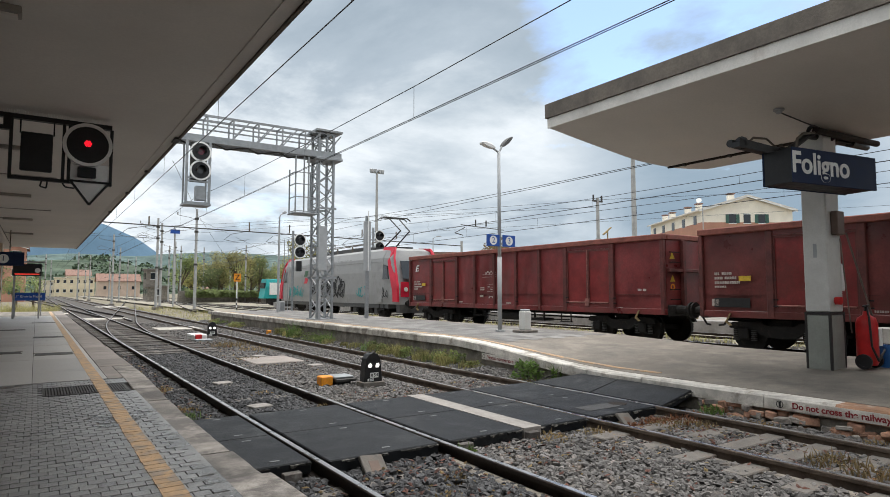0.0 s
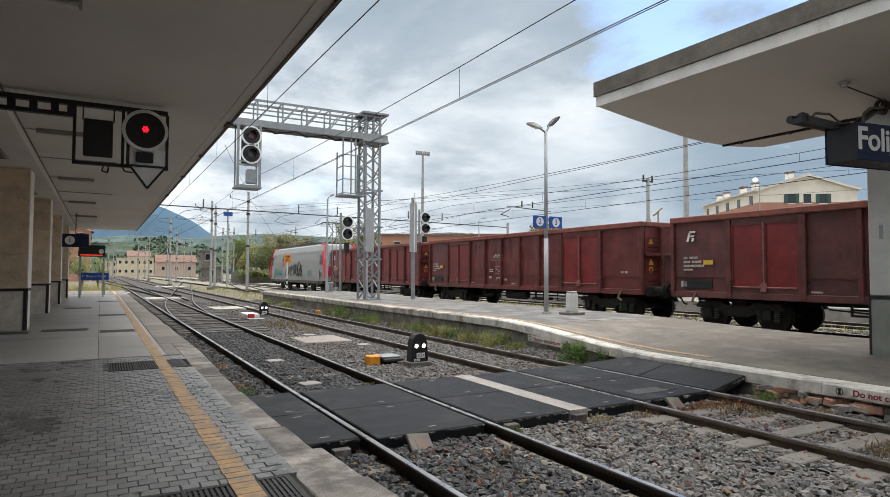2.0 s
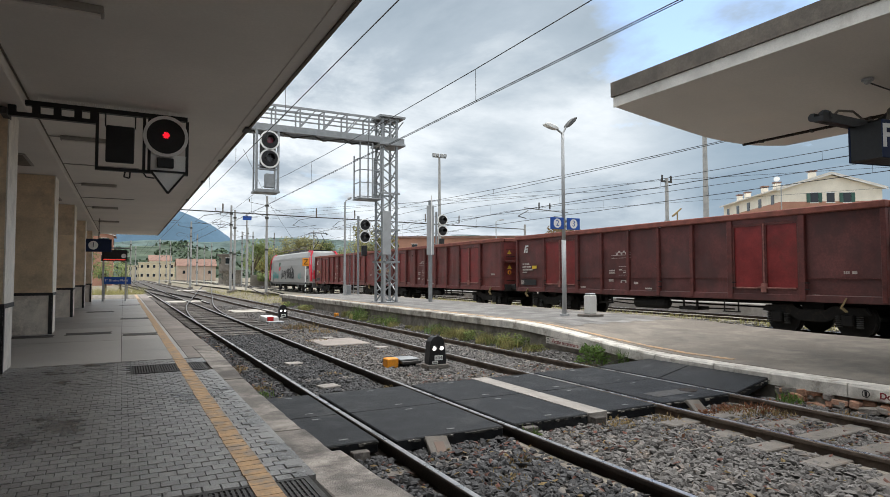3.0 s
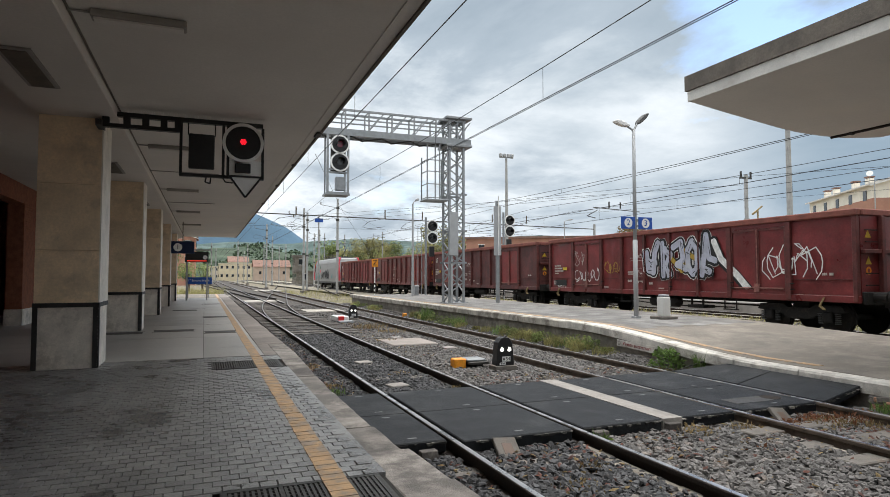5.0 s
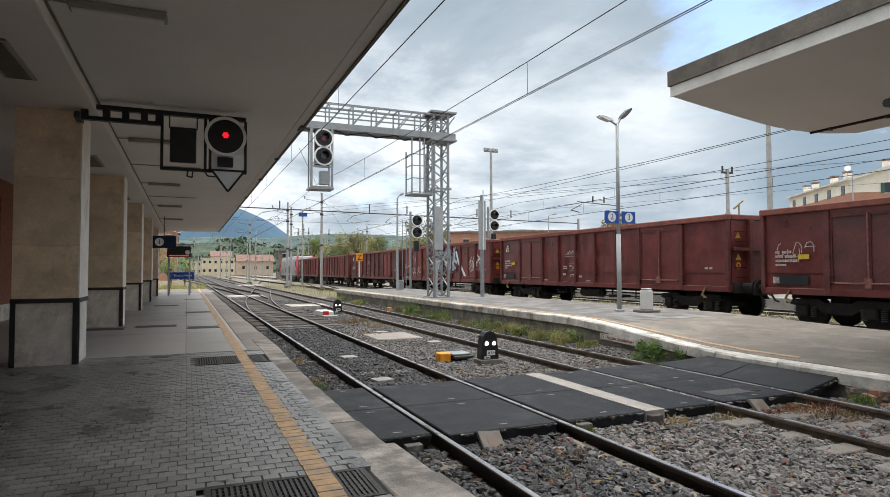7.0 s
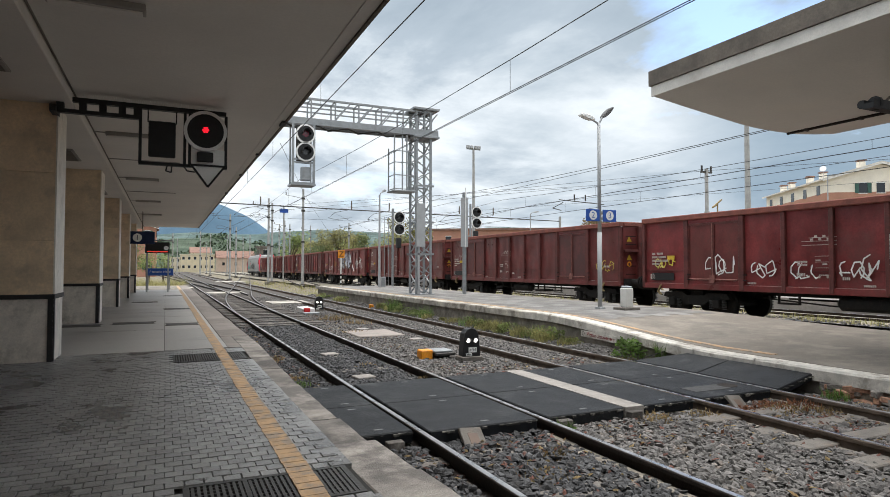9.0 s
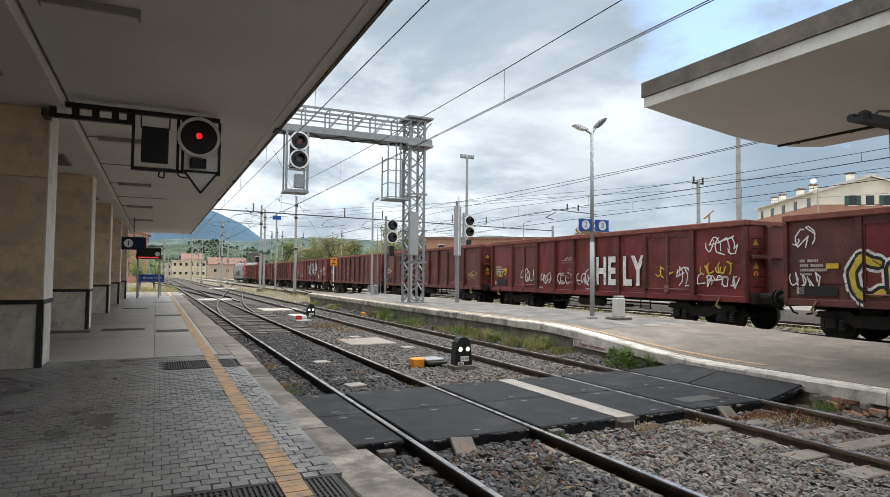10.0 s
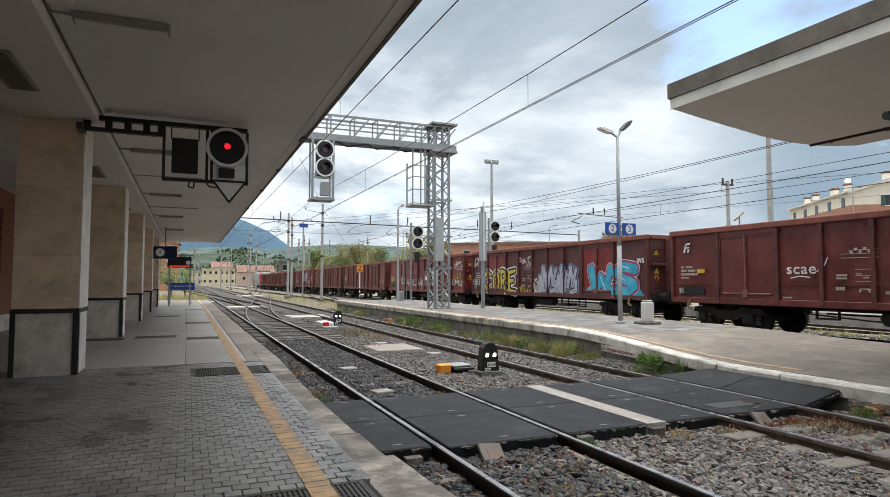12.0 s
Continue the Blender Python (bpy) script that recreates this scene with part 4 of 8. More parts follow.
    # darker stones between the first track's rails and beside the kerb
    scatter("sooty_ballast_stones", [(2.55, 3.95, 8.88, 24, 16000, 0.032), (2.55, 3.95, 1.2, 5.93, 5200, 0.033), (1.66, 2.45, 8.88, 22, 5000, 0.032), (1.75, 2.45, 1.2, 5.9, 2200, 0.033)], "darker ballast stones along the first track", M_STONEDARK)


build_stones()


# ---- weeds and bushes ----
def leaf_cluster(shape, centre, spread, height, n, size, rng, droop=0.5):
    for _ in range(n):
        a, r = rng.uniform(0, 6.283), spread * rng.random() ** 0.6
        h = height * rng.random() ** 0.8
        r *= 1 - 0.55 * (h / max(height, 0.01)) ** 2
        p = Vector((centre[0] + r * math.cos(a), centre[1] + r * math.sin(a), centre[2] + h))
        d = Vector((math.cos(a + rng.uniform(-1, 1)), math.sin(a + rng.uniform(-1, 1)), rng.uniform(-droop, 0.9))).normalized()
        s = d.cross(Vector((rng.uniform(-1, 1), rng.uniform(-1, 1), rng.uniform(-1, 1)))).normalized()
        ln = size * rng.uniform(0.6, 1.4)
        w = s * ln * 0.28
        nrm = d.cross(s) * ln * 0.1
        shape.add([p, p + d * ln * 0.5 + w + nrm, p + d * ln, p + d * ln * 0.5 - w + nrm], [(0, 1, 2), (0, 2, 3)])


def blade_tuft(shape, centre, spread, height, n, rng):
    for _ in range(n):
        a, r = rng.uniform(0, 6.283), spread * rng.random() ** 0.7
        p = Vector((centre[0] + r * math.cos(a), centre[1] + r * math.sin(a), centre[2]))
        h = height * rng.uniform(0.4, 1.1)
        lean = Vector((rng.uniform(-0.5, 0.5), rng.uniform(-0.5, 0.5), 0)) * h
        w = Vector((rng.uniform(-1, 1), rng.uniform(-1, 1), 0)).normalized() * 0.008
        mid = p + lean * 0.35 + Vector((0, 0, h * 0.6))
        shape.add([p - w, p + w, mid + w * 0.8, mid - w * 0.8, p + lean + Vector((0, 0, h))], [(0, 1, 2, 3), (3, 2, 4)])


def build_weeds():
    rng = random.Random(21)

    def plant(name, label, material, spots, leafy):
        for (x, y, z, sp, h, n) in spots:
            s = Shape()
            if leafy:
                leaf_cluster(s, (x, y, z), sp, h, n, 0.09 if h > 0.38 else 0.055, rng)
                for _ in range(6):
                    s.tube((x + rng.uniform(-0.06, 0.06), y + rng.uniform(-0.06, 0.06), z - 0.03), (x + rng.uniform(-sp, sp) * 0.6, y + rng.uniform(-sp, sp) * 0.6, z + h * 0.7), 0.006, 0.003, 4)
            else:
                blade_tuft(s, (x, y, z - 0.02), sp, h, n, rng)
                leaf_cluster(s, (x, y, z), sp, h * 0.6, n // 2, 0.05, rng)
            me = bpy.data.meshes.new(name)
            me.from_pydata(s.v, [], s.f)
            me.materials.append(material)
            tagged(new(name, me), label, "weed", group="weeds by the tracks")

    plant("green_bush", "leafy green weed bush against the platform wall", M_LEAFGREEN, [(8.62, 9.72, -0.13, 0.30, 0.40, 300), (8.66, 9.4, -0.13, 0.18, 0.24, 90)], True)
    spots = []
    for _ in range(58):
        y = rng.choice((rng.uniform(11.5, 16), rng.uniform(12, 26), rng.uniform(20, 38)))
        spots.append((8.60 + rng.uniform(-0.16, 0.1), y, -0.05, rng.uniform(0.12, 0.34), rng.uniform(0.12, 0.36), 150))
    plant("weed_clump", "straggly yellow-green weeds along the platform wall", M_LEAFY, spots[::2], False)
    plant("weed_clump", "straggly green weeds along the platform wall", M_LEAF, spots[1::2], True)
    plant("weed_tuft", "tall green weed by the platform edge", M_LEAFGREEN, [(8.6, 23.6, -0.13, 0.3, 0.75, 150), (8.6, 17.0, -0.13, 0.3, 0.4, 120), (8.6, 13.4, -0.13, 0.3, 0.35, 100), (8.72, 8.95, -0.05, 0.12, 0.42, 50), (8.6, 5.5, -0.12, 0.2, 0.18, 70), (8.55, 20.2, -0.13, 0.3, 0.55, 120)], False)
    plant("dry_weeds", "reddish dry weeds between the rails", M_DRYWEED, [(x, y, -0.14, r, h, n) for x, y, r, h, n in (
        (7.35, 5.35, 0.3, 0.14, 120), (7.7, 5.1, 0.25, 0.12, 90), (6.2, 5.6, 0.2, 0.12, 70), (8.3, 4.6, 0.3, 0.12, 90), (7.2, 3.2, 0.3, 0.18, 110), (7.0, 2.7, 0.25, 0.2, 90),
        (5.5, 5.75, 0.3, 0.12, 90), (3.1, 4.6, 0.25, 0.08, 60), (3.6, 5.1, 0.2, 0.08, 50), (8.4, 3.2, 0.3, 0.15, 90), (5.6, 21.5, 0.7, 0.25, 160), (5.8, 19.5, 0.5, 0.2, 100), (2.0, 10.2, 0.2, 0.12, 60), (2.0, 12.5, 0.2, 0.15, 60), (3.9, 9.3, 0.15, 0.1, 40), (3.5, 11.2, 0.25, 0.08, 50), (5.9, 9.7, 0.3, 0.06, 60), (8.4, 9.6, 0.3, 0.15, 70), (8.3, 12.5, 0.4, 0.15, 80), (5.0, 17.0, 0.4, 0.12, 80), (4.9, 13.4, 0.4, 0.06, 60))], False)
    plant("red_weeds", "red-brown autumn weeds beside the crossing", M_REDWEED, [(7.35, 5.55, -0.14, 0.25, 0.13, 130), (7.72, 5.4, -0.14, 0.25, 0.15, 140), (6.95, 5.55, -0.14, 0.2, 0.10, 90), (8.2, 5.55, -0.14, 0.2, 0.12, 80), (5.6, 4.9, -0.14, 0.15, 0.05, 36)], False)
    plant("green_tuft", "small green tuft in the ballast", M_LEAFGREEN, [(1.9, 9.6, -0.14, 0.2, 0.14, 90), (4.2, 5.8, -0.14, 0.1, 0.16, 40), (1.85, 9.2, -0.14, 0.14, 0.1, 50)], False)
    # verge grass beyond the platforms
    s = Shape()
    for _ in range(800):
        x, y = rng.uniform(8.7, 19), rng.uniform(38.5, 85)
        if abs(x - T3) < 1.8:
            continue
        blade_tuft(s, (x, y, -0.28), 0.3, rng.uniform(0.2, 0.5), 5, rng)
    for _ in range(700):
        x, y = rng.uniform(-7, 1.5), rng.uniform(53.2, 61)
        blade_tuft(s, (x, y, -0.28), 0.25, rng.uniform(0.9, 1.35), 8, rng)
    for _ in range(600):
        x, y = rng.uniform(18.3, 19.5), rng.uniform(5, 40)
        blade_tuft(s, (x, y, 0.04), 0.3, 0.22, 5, rng)
    me = bpy.data.meshes.new("verge_grass")
    me.from_pydata([(x, y, z) for x, y, z in s.v], [], s.f)
    me.materials.append(M_LEAFY)
    tagged(new("verge_grass", me), "yellow-green rough grass on the verge", "grass", kind="stuff")


def build_bank():
    """Dirt and crumbled ballast banked up against the island platform."""
    rng = random.Random(15)
    pts, fs = [], []
    n = 160
    for i in range(n + 1):
        y = 9.05 + (P2_END - 9.05) * i / n
        top = -0.12 + min(1.0, (y - 9.05) / 1.5) * (0.14 + 0.06 * noise.noise((y * 0.9, 3, 0)) + 0.02 * rng.uniform(-1, 1))
        for x, f in ((8.12, -0.03), (8.3, 0.25), (8.5, 0.55), (8.7, 0.85), (8.86, 1.0)):
            pts.append((x + 0.03 * rng.uniform(-1, 1) * (x < 8.8), y, -0.17 + (top + 0.17) * f + 0.012 * rng.uniform(-1, 1)))
    for i in range(n):
        for k in range(4):
            a = i * 5 + k
            fs.append((a, a + 1, a + 6, a + 5))
    tagged(quick("dirt_bank", pts, fs, M_BALLAST), "dirt banked up along the platform wall", "dirt", kind="structure")


build_bank()
build_weeds()


def build_litter():
    """Brown leaves, straw and flakes blown into the ballast."""
    for nm, mat, n, seed in (("leaf_litter", M_LITTER, 1500, 5), ("straw_litter", M_DRYWEED, 900, 6)):
        rng = random.Random(seed)
        pts, fs = [], []
        zones = ((1.75, 8.7, 4.9, 5.9, 3), (1.75, 8.7, 2.4, 5.0, 3), (4.6, 8.7, 8.9, 10.4, 2), (1.66, 2.3, 8.9, 22, 2), (8.2, 8.75, 10, 24, 2), (4.4, 6.2, 13, 24, 2), (6.6, 7.8, 2.2, 5.9, 3))
        for _ in range(n):
            x0, x1, y0, y1, w = rng.choices(zones, [z[4] for z in zones])[0]
            x, y = rng.uniform(x0, x1), rng.uniform(y0, y1)
            if min(abs(x - r) for r in (2.5, 4.0, 6.45, 7.95)) < 0.07:
                continue
            z, k = -0.118 + rng.uniform(-0.01, 0.02), rng.uniform(0.012, 0.035)
            a = rng.uniform(0, 6.28)
            u = Vector((math.cos(a), math.sin(a), rng.uniform(-0.5, 0.5))) * k * 1.5
            v = Vector((-math.sin(a), math.cos(a), rng.uniform(-0.5, 0.5))) * k * 0.8
            q = Vector((x, y, z))
            o = len(pts)
            pts += [tuple(q - u), tuple(q + v), tuple(q + u), tuple(q - v), tuple(q + Vector((0, 0, 0.012)))]
            fs += [(o, o + 1, o + 4), (o + 1, o + 2, o + 4), (o + 2, o + 3, o + 4), (o + 3, o, o + 4)]
        tagged(quick(nm, pts, fs, mat), "dry brown leaves and straw lying in the ballast", "litter", kind="stuff")


build_litter()


# ---- lineside equipment ----
FACE_S = pose(0, 0, 0, 90, 0, 0)          # lettering that faces back along the platform
FACE_W = Matrix(((0, 0, -1, 0), (-1, 0, 0, 0), (0, 1, 0, 0), (0, 0, 0, 1)))   # lettering that faces the first platform


def dwarf_signal(x, y, number):
    d = thing("dwarf_signal", "black dwarf shunting signal with two white lights", "railway signal", pose(x, y, -0.13), group="dwarf signals")
    part("concrete_foot", Shape().box(-0.24, 0.24, -0.16, 0.16, 0, 0.09), M_SLEEPER, d, bevel=0.01)
    out = [(-0.20, 0), (0.20, 0), (0.175, 0.30), (0.15, 0.46), (0.09, 0.545), (0.0, 0.57), (-0.09, 0.545), (-0.15, 0.46), (-0.175, 0.30)]
    part("housing", Shape().extrude(out, lambda u, v: (u, -0.11, 0.09 + v), lambda u, v: (u * 0.9, 0.14, 0.09 + v * 0.97)), M_BLACK, d, bevel=0.008)
    for sx in (-1, 1):
        c = (sx * 0.082, -0.112, 0.41)
        part("lamp", Shape().disc((c[0], c[1] - 0.004, c[2]), (0, -1, 0), 0.044, 0.006, 14), M_WHITELAMP, d, "lit white lamp")
        h = Shape()
        n = 10
        pts = []
        for q, dy in ((0.058, 0.0), (0.058, -0.05)):
            pts += [(c[0] + q * math.cos(math.pi * i / n), c[1] + dy, c[2] + q * math.sin(math.pi * i / n)) for i in range(n + 1)]
        pts += [(p[0] * 1.0, p[1], p[2] + 0.006) for p in pts]
        m = n + 1
        h.add(pts, [(i, i + 1, m + i + 1, m + i) for i in range(n)] + [(2 * m + i, 2 * m + i + 1, 3 * m + i + 1, 3 * m + i) for i in range(n)] + [(m + i, m + i + 1, 3 * m + i + 1, 3 * m + i) for i in range(n)])
        part("hood", h, M_BLACK, d)
    part("number_plate", Shape().box(-0.075, 0.105, -0.122, -0.112, 0.17, 0.27), M_WHITE, d, "white plate with black figures")
    part("arrow_plate", Shape().box(-0.13, 0.0, -0.12, -0.112, 0.105, 0.155), M_WHITE, d, "white plate with black arrow")
    part("arrow", Shape().box(-0.10, -0.02, -0.126, -0.1205, 0.125, 0.135).extrude([(-0.115, 0.13), (-0.085, 0.148), (-0.085, 0.112)], lambda u, v: (u, -0.126, v), lambda u, v: (u, -0.1205, v)), M_BLACK, d)
    if number:
        text("54", 0.095, M_BLACK, d, pose(0.05, -0.124, 0.22) @ FACE_S, 0.001)
        part("mark", Shape().box(-0.055, -0.042, -0.126, -0.1225, 0.195, 0.245), M_BLACK, d)
        part("mark", Shape().box(-0.032, -0.018, -0.126, -0.1225, 0.195, 0.245), M_BLACK, d)
    else:
        part("mark", Shape().box(-0.05, 0.08, -0.126, -0.1225, 0.20, 0.24), M_BLACK, d)
    return d


dwarf_signal(5.62, 11.0, True)
dwarf_signal(5.95, 25.75, False)

tb = thing("track_box", "orange cable marker box with grey track magnet beside the signal", "track equipment")
part("orange_box", Shape().box(4.74, 5.0, 11.42, 11.66, -0.14, 0.06), M_ORANGE, tb, bevel=0.02)
part("magnet", Shape().box(5.02, 5.46, 11.3, 11.75, -0.06, -0.0), M_IRON, tb, bevel=0.012)
part("magnet_lid", Shape().box(5.0, 5.42, 11.36, 11.78, 0.001, 0.045), M_GALV, tb, "pale metal lid", bevel=0.012)
part("magnet_foot", Shape().box(5.1, 5.36, 11.4, 11.65, -0.15, -0.06), M_BLACK, tb)

pm = thing("point_machine", "white and red point machine by the crossover", "point machine")
part("case", Shape().box(5.1, 5.6, 24.9, 26.2, -0.14, 0.08), M_WHITE, pm, bevel=0.02)
part("red_cap", Shape().box(5.14, 5.36, 24.7, 24.89, -0.1, 0.10), M_RED, pm, bevel=0.01)
part("lower_tray", Shape().box(5.05, 5.65, 24.2, 24.7, -0.15, -0.06), M_GALV, pm, bevel=0.01)
for x0, x1, y0, y1 in ((4.9, 6.9, 31.5, 33.8), (2.65, 5.2, 45.5, 48.2), (0.8, 2.3, 58.5, 61), (6, 9.2, 80, 86)):
    sl = thing("white_slab", "white painted cover slab between the tracks", "cover slab", group="white cover slabs")
    part("slab", Shape().box(x0, x1, y0, y1, -0.2, -0.06), M_KERBPALE, sl, bevel=0.01)
for x, y in ((3.06, 9.9), (3.2, 12.8), (5.9, 14.6), (5.4, 17.6)):
    sl = thing("cable_cover", "pale concrete cover lying in the ballast", "cover slab", group="cable covers")
    part("slab", Shape().box(-0.17, 0.17, -0.12, 0.12, 0, 0.06, pose(x, y, -0.14, 2, 1, 14)), M_PALE, sl, bevel=0.01)
sl = thing("concrete_slab", "flat brown concrete slab in the ballast", "cover slab")
part("slab", Shape().box(4.7, 6.0, 15.6, 17.2, -0.2, -0.085), M_KERBDK, sl, bevel=0.02)
bx = thing("orange_box", "small orange connection box by the platform wall", "track equipment")
part("box", Shape().box(8.38, 8.55, 26.2, 26.4, -0.14, 0.08), M_ORANGE, bx, bevel=0.02)


# ---- island platform edge ----
def build_island_edge():
    e = thing("platform_edge", "worn white-painted kerb over a crumbling retaining wall", "platform edge", kind="structure")
    rng = random.Random(8)
    y = -8.0
    while y < P2_END:
        ln = rng.uniform(0.9, 1.3)
        n = 3
        pts = []
        jit = [rng.uniform(-0.02, 0.015) for _ in range(n + 1)]
        for q in range(n + 1):
            yy = y + 0.004 + (ln - 0.008) * q / n
            z = p2z(P2X0, yy) + 0.006
            pts += [(P2X0 + 0.325, yy, z - 0.2), (P2X0 + 0.325, yy, z), (P2X0 + 0.02, yy, z), (P2X0 + jit[q], yy, z - 0.03), (P2X0 + jit[q] * 0.5, yy, z - 0.19)]
        m = 5
        fs = [(q * m + i, q * m + (i + 1) % m, q * m + m + (i + 1) % m, q * m + m + i) for q in range(n) for i in range(m)] + [tuple(range(m)), tuple(range(n * m, n * m + m))]
        part("kerb_stone", Shape().add(pts, fs), M_REDKERB if y < 3.6 else (M_WHITEPAINT if y < 13 else M_KERBPALE), e)
        y += ln
    # retaining wall below
    y = -8.0
    while y < P2_END:
        ln = 1.5
        za, zb = p2z(P2X0, y) - 0.19, p2z(P2X0, y + ln) - 0.19
        pts = [(P2X0 + 0.05, y, -0.25), (P2X0 + 0.3, y, -0.25), (P2X0 + 0.3, y, za), (P2X0 + 0.05, y, za), (P2X0 + 0.05, y + ln, -0.25), (P2X0 + 0.3, y + ln, -0.25), (P2X0 + 0.3, y + ln, zb), (P2X0 + 0.05, y + ln, zb)]
        part("retaining_wall", Shape().add(pts, [(0, 1, 2, 3), (4, 5, 6, 7), (0, 1, 5, 4), (1, 2, 6, 5), (2, 3, 7, 6), (3, 0, 4, 7)]), M_WALLRAW, e)
        y += ln
    # broken masonry blocks
    for _ in range(120):
        yy = rng.uniform(-2, 5.8)
        zz = rng.uniform(-0.16, 0.04)
        a, b, d = rng.uniform(0.05, 0.13), rng.uniform(0.03, 0.06), rng.uniform(0.03, 0.11)
        m = pose(P2X0 + 0.06, yy, zz, rng.uniform(-14, 14), rng.uniform(-12, 12), rng.uniform(-15, 15))
        part("masonry_block", Shape().box(-d, d, -a, a, -b, b, m), M_REDBRICK if rng.random() < 0.7 else M_KERB, e, bevel=0.015)
    # yellow line, drawing away from the edge at the ramp
    ys = [7.0 + 1.0 * i for i in range(int(P2_END) - 7)]

    def lx(yy):
        return 9.18 + 0.15 * max(0, min(1, (12 - yy) / 5))

    for a, b in zip(ys, ys[1:]):
        pts = []
        for yy in (a, b - 0.003):
            for x in (lx(yy), lx(yy) + 0.12):
                pts.append((x, yy, p2z(x, yy) + 0.008))
        pts += [(x, y, z - 0.02) for x, y, z in pts]
        part("yellow_line", Shape().add(pts, [(0, 1, 3, 2), (4, 5, 7, 6), (0, 1, 5, 4), (2, 3, 7, 6), (0, 2, 6, 4), (1, 3, 7, 5)]), M_YELLOW, e, "worn yellow safety line")
    # small tiles on the raised stretch
    tp, tf = [], []
    sz = 0.40
    ny = int((P2_END - 11.5) / sz)
    nx = int((P2X1 - P2X0 - 0.9) / sz)
    for j in range(ny):
        for i in range(nx):
            x0, y0 = P2X0 + 0.79 + i * sz, 11.5 + j * sz + (0.2 if i % 2 else 0)
            o = len(tp)
            dz = rng.uniform(0.004, 0.008)
            for x, yy in ((x0 + 0.006, y0 + 0.006), (x0 + sz - 0.006, y0 + 0.006), (x0 + sz - 0.006, y0 + sz - 0.006), (x0 + 0.006, y0 + sz - 0.006)):
                tp.append((x, yy, p2z(x, yy) + dz))
            tf.append((o, o + 1, o + 2, o + 3))
    t = quick("tiles", tp, tf, M_CONCTILE)
    t.parent = e
    tagged(t, "grey square paving tiles", kind="stuff")
    # warning signs on the wall
    x = P2X0 - 0.03
    s1 = part("warning_sign", Shape().box(x, x + 0.012, 2.75, 4.66, 0.085, 0.225), M_WHITEPAINT, e, "white sign with red lettering")
    text("Do not cross the railway", 0.115, M_DKRED, s1, Matrix.Translation((x - 0.002, 3.80, 0.155)) @ FACE_W, 0.002, stretch=1.02, fat=0.003)
    part("pictogram", Shape().ring((x, 4.56, 0.155), (-1, 0, 0), 0.05, 0.04, 0.004).box(x - 0.004, x, 4.545, 4.575, 0.12, 0.19), M_BLACK, s1)
    m = Matrix.Translation((x, 10.85, 0.215)) @ pose(0, 0, 0, math.degrees(math.atan2(p2z(P2X0, 11.4) - p2z(P2X0, 10.3), 1.1)) * 0.4, 0, 0)
    s2 = part("warning_sign", Shape().box(0, 0.012, -0.62, 0.62, -0.07, 0.07, m), M_WHITEPAINT, e, "white sign with red lettering")
    text("Vietato attraversare", 0.115, M_DKRED, s2, m @ Matrix.Translation((-0.002, -0.06, 0)) @ FACE_W, 0.002)
    part("pictogram", Shape().ring(m @ Vector((0, 0.54, 0)), (-1, 0, 0), 0.045, 0.037, 0.004), M_BLACK, s2)


build_island_edge()


fk = thing("far_platform_edge", "pale concrete platform edge beyond the train", "platform edge", kind="structure")
part("edge", Shape().box(23.0, 23.35, -20, 70, -0.3, 0.56), M_CONCTILE, fk, "pale worn edge", bevel=0.03)
part("deck", Shape().box(23.352, 27.0, -20, 70, -0.3, 0.55), M_CONC, fk)


# ---- things on the island platform ----
def build_column():
    z = 0.40
    c = thing("canopy_column", "white painted concrete column with grey base", "column", pose(11.58, 5.08, z))
    part("base", Shape().box(0, 0.52, 0, 0.42, -0.15, 0.93), M_GREYBASE, c, bevel=0.02)
    part("band", Shape().box(-0.01, 0.53, -0.01, 0.43, 0.93, 0.98), M_DARKTRIM, c)
    for x0, y0 in ((-0.008, -0.008), (0.49, -0.008), (-0.008, 0.39)):
        part("corner_strip", Shape().box(x0, x0 + 0.04, y0, y0 + 0.04, -0.1, 0.93), M_DARKTRIM, c)
    part("shaft", Shape().box(0.004, 0.516, 0.004, 0.416, 0.98, 4.45), M_COLWHITE, c, bevel=0.02)
    part("junction_box", Shape().box(0.15, 0.42, -0.12, 0.0, 2.35, 2.78), M_BROWNBOX, c, "brown metal box", bevel=0.015)
    part("alarm_box", Shape().box(0.54, 0.66, 0.02, 0.30, 1.35, 1.85), M_WHITE, c, "white equipment box", bevel=0.01)
    part("slot", Shape().box(-0.004, 0.006, 0.18, 0.24, 1.95, 2.2), M_GREYPOST, c)
    part("conduit", Shape().path([(0.45, -0.02, 2.3), (0.47, -0.06, 1.6), (0.6, -0.08, 0.6)], 0.012).tube((0.5, -0.1, 2.4), (1.2, -0.3, 0.4), 0.018), M_FASCIA, c)
    part("bell", Shape().disc((0.2, -0.01, 1.18), (0, -1, 0), 0.07, 0.09), M_RED, c, "small red alarm")


build_column()

fe = thing("fire_extinguisher", "large red wheeled fire extinguisher with black hose", "fire extinguisher", pose(12.15, 4.75, 0.40))
prof = [(0.0, 0.05), (0.14, 0.06), (0.17, 0.14), (0.17, 0.78), (0.14, 0.88), (0.06, 0.93), (0.045, 1.0), (0.0, 1.0)]
sh = Shape()
n = 18
pts = [(r * math.cos(2 * math.pi * i / n), r * math.sin(2 * math.pi * i / n), z) for r, z in prof[1:-1] for i in range(n)]
m = len(prof) - 2
sh.add(pts, [(k * n + i, k * n + (i + 1) % n, (k + 1) * n + (i + 1) % n, (k + 1) * n + i) for k in range(m - 1) for i in range(n)] + [tuple(range(n)), tuple(range((m - 1) * n, m * n))])
part("cylinder", sh, M_RED, fe, smooth=True)
